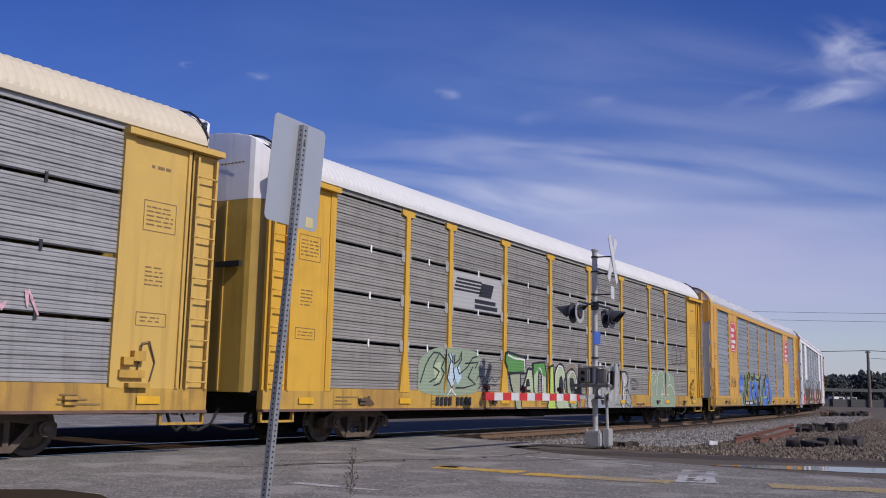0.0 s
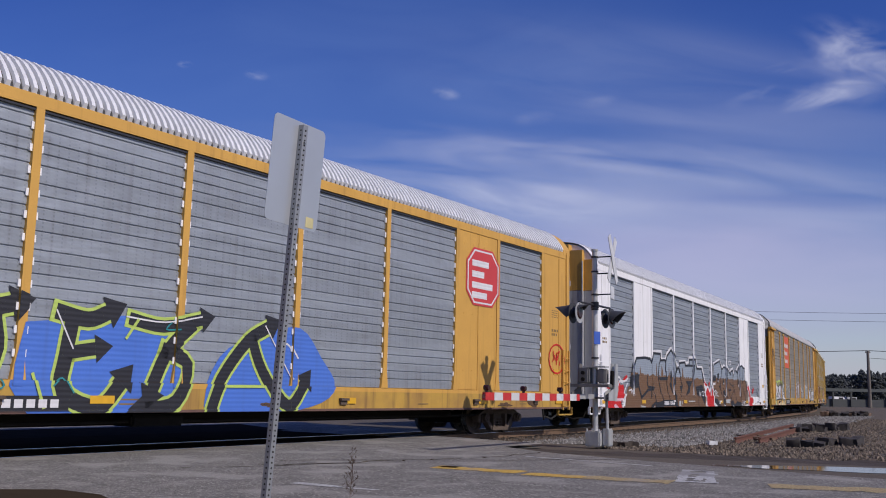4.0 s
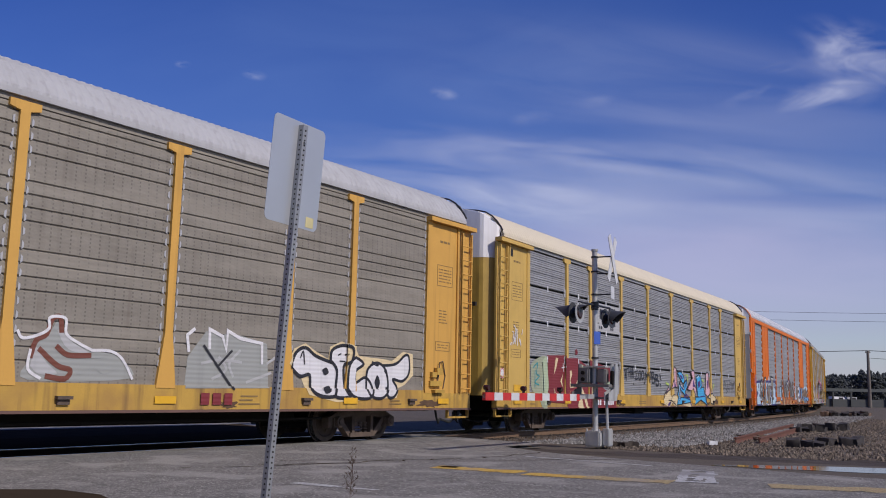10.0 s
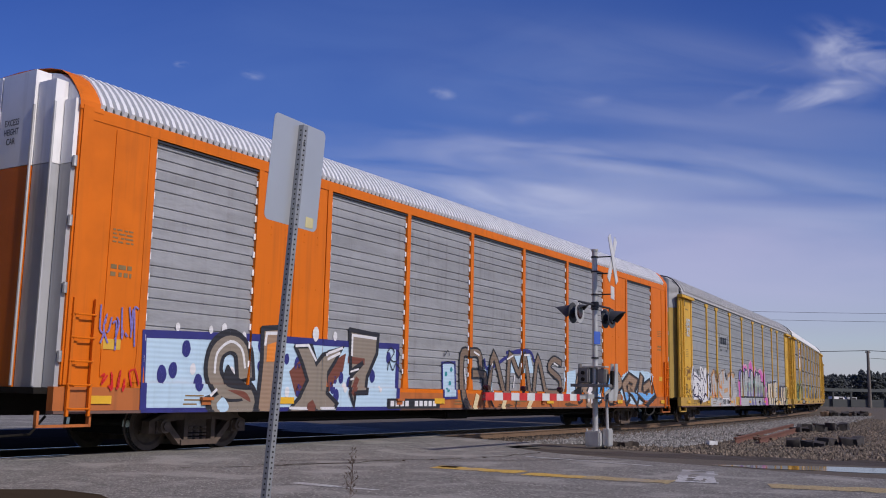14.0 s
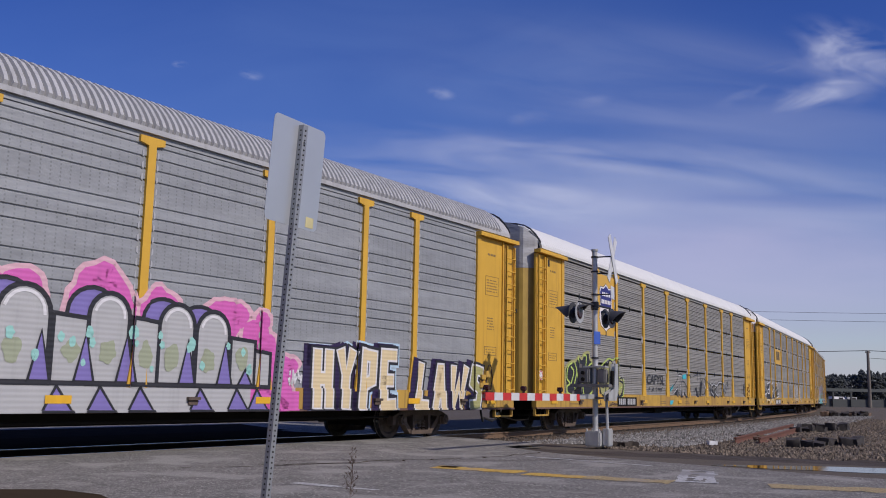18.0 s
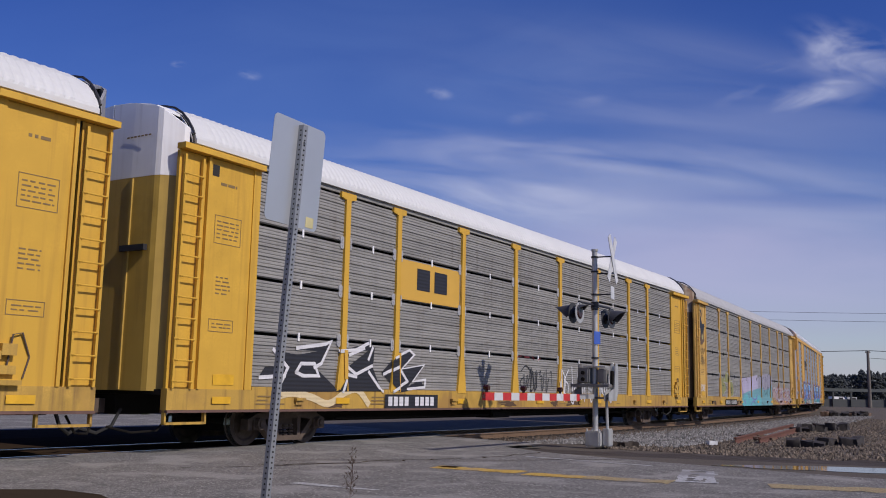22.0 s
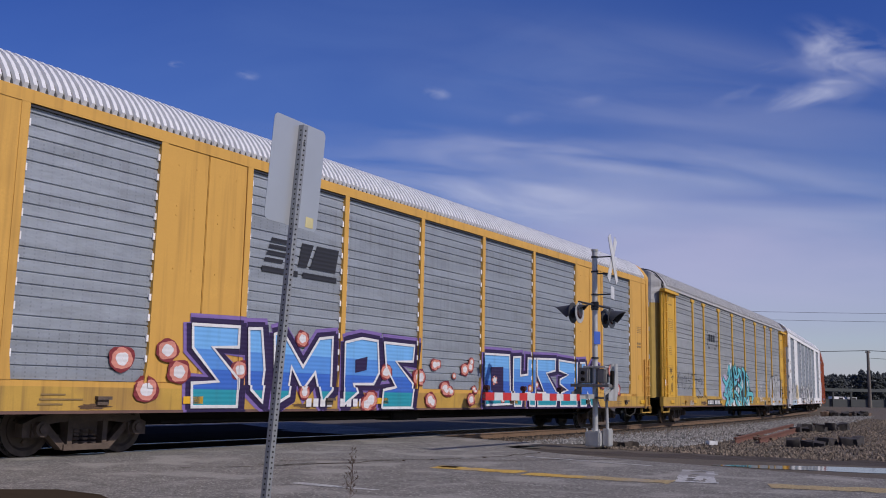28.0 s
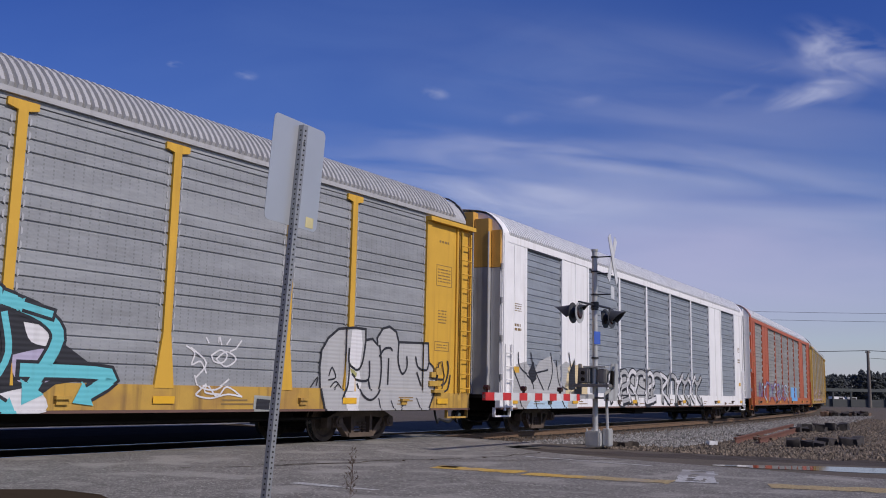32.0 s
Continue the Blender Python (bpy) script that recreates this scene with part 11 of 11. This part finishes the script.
brush(T12, [[(11.15, 2.19), (11.29, 2.34)], [(12.09, 2.26), (12.17, 1.79)], [(13.72, 2.23), (14.03, 1.99)], [(10.87, 1.63), (10.57, 1.31)], [(12.8, 2.31), (12.93, 2.02)], [(14.64, 2.29), (14.77, 1.92)]], S_AZURE, 0.05, 12)
brush(T12, [[(18.51, 1.73), (18.86, 1.49), (18.64, 1.23)], [(19.08, 1.56), (19.31, 1.7), (19.55, 1.58), (19.32, 1.44), (19.08, 1.56)], [(19.14, 1.95), (19.19, 1.82)], [(19.66, 1.91), (19.54, 1.77)], [(18.66, 0.98), (18.87, 1.11), (19.11, 0.92), (19.33, 1.09), (19.69, 0.92)]], S_WHITE, 0.03, 3)
shape(T12, [(22, 0.58), (21.84, 1.02), (21.8, 1.51), (21.84, 1.85), (22.03, 2.1), (22.34, 2.3), (22.84, 2.36), (23.22, 2.35), (23.23, 2.12), (23.46, 2.16), (23.65, 2.03), (23.62, 2.19), (23.81, 2.4), (24.05, 2.46), (24.3, 2.36), (24.4, 2.14), (25.47, 2.17), (25.51, 1.76), (25.72, 1.64), (25.89, 1.45), (25.74, 0.99), (25.53, 0.63), (25.2, 0.55)], S_SILVER, S_BLACK, 0.055, 2)
fill(T12, [(22.55, 1.06), (22.64, 1.65), (22.7, 2.29), (23.07, 2.32), (23.13, 2.02), (23.04, 1.49), (23.13, 1.2), (23.03, 0.97), (22.98, 0.59), (22.65, 0.59)], S_WHITE, 3)
fill(T12, [(22.67, 1.52), (22.97, 1.43), (22.94, 1.34), (22.75, 1.36)], S_OLIVE, 4)
brush(T12, [[(22.63, 1.91), (22.65, 1.6), (22.97, 1.49), (23.14, 1.67), (23.23, 2.12)], [(23.71, 2.03), (23.79, 1.57), (23.71, 1.09), (23.43, 0.88), (23.14, 0.97), (22.98, 1.2)], [(22.75, 1.4), (22.94, 1.29), (23.35, 1.3), (23.37, 1.68)], [(22.65, 1.6), (22.62, 1.19), (22.49, 0.91)], [(23.42, 1.09), (23.35, 1.3)], [(23.72, 1.81), (23.87, 1.96), (24.07, 2), (24.16, 1.95)], [(24.4, 2.14), (24.39, 1.72), (24.55, 1.45), (24.72, 1.6), (24.71, 1.83)], [(25.05, 1.84), (25.15, 1.62), (25.42, 1.56), (25.51, 1.76)], [(24.04, 1.76), (24.03, 1.22)], [(25.11, 1.49), (25.28, 1.21)]], S_BLACK, 0.05, 5)
brush(T12, [[(22.08, 1.35), (22.17, 1.52), (22.29, 1.32), (22.08, 1.27)], [(22.14, 1.13), (22.31, 1.24), (22.5, 1.08)], [(22.23, 1.08), (22.37, 1.19)], [(21.55, 1.12), (21.74, 1.31), (21.72, 1.16)]], S_BLACK, 0.03, 5)
brush(T12, [[(25.73, 1.25), (26.2, 1.26), (26.36, 1.59), (26.31, 1.79)], [(25.88, 1.64), (25.66, 1.4), (26.13, 1.36)], [(25.97, 1.06), (26.33, 1.13), (26.44, 1.46)]], S_BLACK, 0.045, 5)
brush(T12, [[(23.68, 0.91), (23.77, 0.64)], [(24.12, 0.86), (24.34, 0.58), (24.58, 0.8)], [(25.07, 0.92), (25.24, 0.67)]], S_BLACK, 0.03, 4)
fill(T12, [(20.01, 0.95), (20.5, 0.93), (20.46, 0.64), (19.99, 0.64)], S_DIM, 1)
fill(T12, [(20.07, 0.89), (20.42, 0.87), (20.39, 0.69), (20.05, 0.7)], S_BLACK, 3)
brush(T12, [[(1.88, 2.23), (1.95, 1.84), (1.91, 1.63), (2.09, 1.55)], [(2.34, 1.95), (2.15, 1.62), (2.31, 1.39)], [(2.31, 1.84), (2.42, 2.05), (2.49, 1.59), (2.59, 1.97), (2.71, 1.5), (2.75, 1.88), (2.89, 1.39), (2.9, 1.84)], [(3.08, 1.8), (3.3, 1.91), (3.24, 1.42), (3.07, 1.37)], [(3.48, 1.87), (3.56, 1.73)], [(3.45, 1.65), (3.58, 1.78)], [(3.82, 2.02), (3.77, 1.74), (4.01, 1.7), (4.07, 1.5), (3.72, 1.36)], [(4.12, 1.91), (4.22, 1.45), (4.29, 1.97)], [(4.41, 1.96), (4.69, 1.99), (4.55, 1.72)], [(4.89, 1.79), (5.63, 1.77)], [(5.06, 2.12), (5.15, 1.48)], [(5.23, 1.43), (5.84, 1.18)], [(5.38, 1.71), (6.06, 1.71), (5.81, 1.51)], [(5.67, 1.88), (6.15, 1.72), (5.98, 1.57)]], S_BLACK, 0.03, 2, False)
brush(T12, [[(3.93, 0.9), (3.88, 0.73)], [(4.03, 0.73), (4.07, 0.89), (4.17, 0.75)], [(4.26, 0.87), (4.26, 0.73), (4.46, 0.89), (4.44, 0.73)]], S_WHITE, 0.04, 3)
brush(T12, [[(1.03, 2.13), (1.12, 1.92), (1.21, 2.15)], [(1.17, 1.79), (1.38, 1.85), (1.34, 1.7)], [(1.12, 1.44), (1.24, 1.58), (1.31, 1.36), (1.16, 1.23), (1.12, 1.44)]], S_BLACK, 0.035, 3)
brush(T12, [[(4.97, 1.06), (5.09, 1.1), (5.26, 1.02), (5.42, 1.11), (5.67, 1.04), (5.93, 1.09), (6.07, 1.03)], [(6.24, 1.07), (6.38, 1.12), (6.61, 1.05)]], S_BLACK, 0.04, 3)
brush(T12, [[(18.4, 1.76), (18.59, 1.65), (18.54, 1.45), (18.73, 1.51), (18.87, 1.32)], [(18.97, 1.62), (19.16, 1.72), (19.33, 1.65), (19.24, 1.51), (19.04, 1.52), (18.97, 1.62)], [(19.12, 1.86), (19.12, 1.94)], [(19.31, 1.83), (19.39, 1.93)], [(19.4, 1.71), (19.53, 1.76)], [(18.89, 1.84), (18.83, 1.92)], [(18.62, 1.27), (18.72, 1.08), (19.08, 1.04), (19.4, 1.22)], [(18.72, 1.03), (18.64, 0.94), (18.96, 0.89), (19.35, 0.96), (19.69, 0.92)], [(18.88, 1.13), (18.83, 0.99), (19.15, 0.96)]], S_WHITE, 0.03, 3)

for car in (T5, T8, T12):
    painted(car, "tri", blob(0.18, 0.42, 1.45, 1.72, 2, 0.02, 20), S_WHITE, 3, "placard", "small round white placard")
    painted(car, "tri", merge(*[stroke([(0.3 + 0.11 * math.cos(k * 0.45), 1.585 + 0.12 * math.sin(k * 0.45)), (0.3 + 0.11 * math.cos(k * 0.45 + 0.46), 1.585 + 0.12 * math.sin(k * 0.45 + 0.46))], 0.018) for k in range(14)]), PLATE_RED, 4, "placard_ring")
for car in (T0, T4, T5, T7, T9, T10, T12):
    painted(car, "tri", rect(1.0, 1.5, 1.12, 1.30), REFLECT, 3, "notice_plate", "small yellow notice plate")

# cars 13 to 16
painted(T13, "bi", blob(4.4, 6.2, 0.9, 2.0, 3), S_CREAM, 1, "graffiti_cloud")
fill(T13, [(0.93, 1.16), (1.16, 1.84), (1.79, 1.94), (2.34, 1.65), (2.71, 1.97), (3.49, 2.16), (3.89, 1.85), (4.52, 2.04), (5.17, 1.89), (5.39, 0.45), (1.29, 0.5)], S_SILVER, 1)
fill(T13, [(1.46, 0.49), (2.16, 0.95), (4.73, 0.96), (4.52, 0.46)], S_PALEBLUE, 2)
brush(T13, [[(1.26, 2.15), (1.37, 1.77), (2.16, 1.46), (2.34, 1.21)], [(2.15, 2.19), (2.34, 1.8), (2.98, 1.19)], [(0.92, 1.76), (1.45, 1.17)], [(3.49, 2.24), (3.61, 1.68), (3.3, 1.19)], [(3.89, 2.02), (4.1, 1.36), (4.6, 1.21)], [(4.73, 2.3), (4.95, 1.72), (5.39, 1.21)], [(2.52, 1.65), (3.29, 1.75)], [(1.28, 1.02), (1.63, 0.57)], [(2.35, 0.95), (2.54, 0.48)], [(3.49, 0.95), (3.3, 0.47)], [(4.1, 1), (4.6, 0.54)]], S_BLACK, 0.05, 3)
fill(T13, [(1.97, 1.64), (2.33, 1.96), (2.53, 1.49), (2.23, 1.33)], S_BLACK, 3)
fill(T13, [(4.73, 1.71), (5.17, 2.15), (5.21, 1.21), (4.69, 1.21)], S_BLACK, 3)
fill(T13, [(8.56, 1.34), (9.11, 1.92), (11.15, 1.88), (12.42, 2.12), (13.05, 1.3), (12.37, 0.99), (8.82, 1.03)], S_SILVER, 1)
brush(T13, [[(8.83, 1.25), (8.57, 1.72), (9.39, 1.93), (9.27, 1.26)], [(9.67, 1.74), (10.54, 1.86), (10.06, 1.36), (11.01, 1.32)], [(11.77, 2), (11.13, 1.48), (12.39, 1.29), (12.74, 1.82), (11.77, 2)], [(9.37, 1.07), (12.38, 1.09)]], S_BLACK, 0.05, 3)
wild(T13, "bi", (8.2, 19.2, 0.78, 2.0), 132, 12, [S_WHITE, S_SILVER], S_BLACK, 0.15, 0.08)
wild(T14, "bi", (3.0, 14.0, 0.9, 2.0), 141, 10, [S_VIOLET, S_PALEBLUE], S_MAROON, 0.1, 0.05)
painted(T14, "bi", rect(16.0, 19.0, 0.9, 1.8), S_SKY, 1, "graffiti_cloud")
wild(T15, "tri", (2.5, 20.0, 0.9, 1.9), 151, 12, [S_SILVER, S_PALEPINK], S_BROWN, 0.12, 0.05)


def lead_at(n, t):
    return -36.584 + 28.65 * n - run(t)


def car_pose(n, t):
    s = lead_at(n, t)
    ax, ay, _ = track(s + TRUCK_U[0])
    bx, by, _ = track(s + TRUCK_U[1])
    k = (MID - TRUCK_U[0]) / (TRUCK_U[1] - TRUCK_U[0])
    return Matrix.Translation((ax + (bx - ax) * k, ay + (by - ay) * k, 0)) @ Matrix.Rotation(math.atan2(by - ay, bx - ax), 4, "Z")


def motions():
    for n, car in enumerate(TRAIN):
        walk(car, [(float(t), car_pose(n, t)) for t in range(33)])
    for ws, dx, n in ROLLERS:
        rows, last = [], None
        for f in range(961):
            t = f / FPS
            near = -34.0 < lead_at(n, t) < 75.0
            if f in (0, 960) or near:
                # the wheels turn backward as the train rolls toward lower s
                rows.append((t, Matrix.Translation((dx, 0, 0.42)) @ Matrix.Rotation(-run(t if near else (last if last is not None else 0.0)) / 0.42, 4, "Y")))
                if near:
                    last = t
        walk(ws, rows)
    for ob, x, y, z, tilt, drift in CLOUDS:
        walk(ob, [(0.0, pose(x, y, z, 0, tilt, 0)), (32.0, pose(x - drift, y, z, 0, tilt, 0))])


motions()
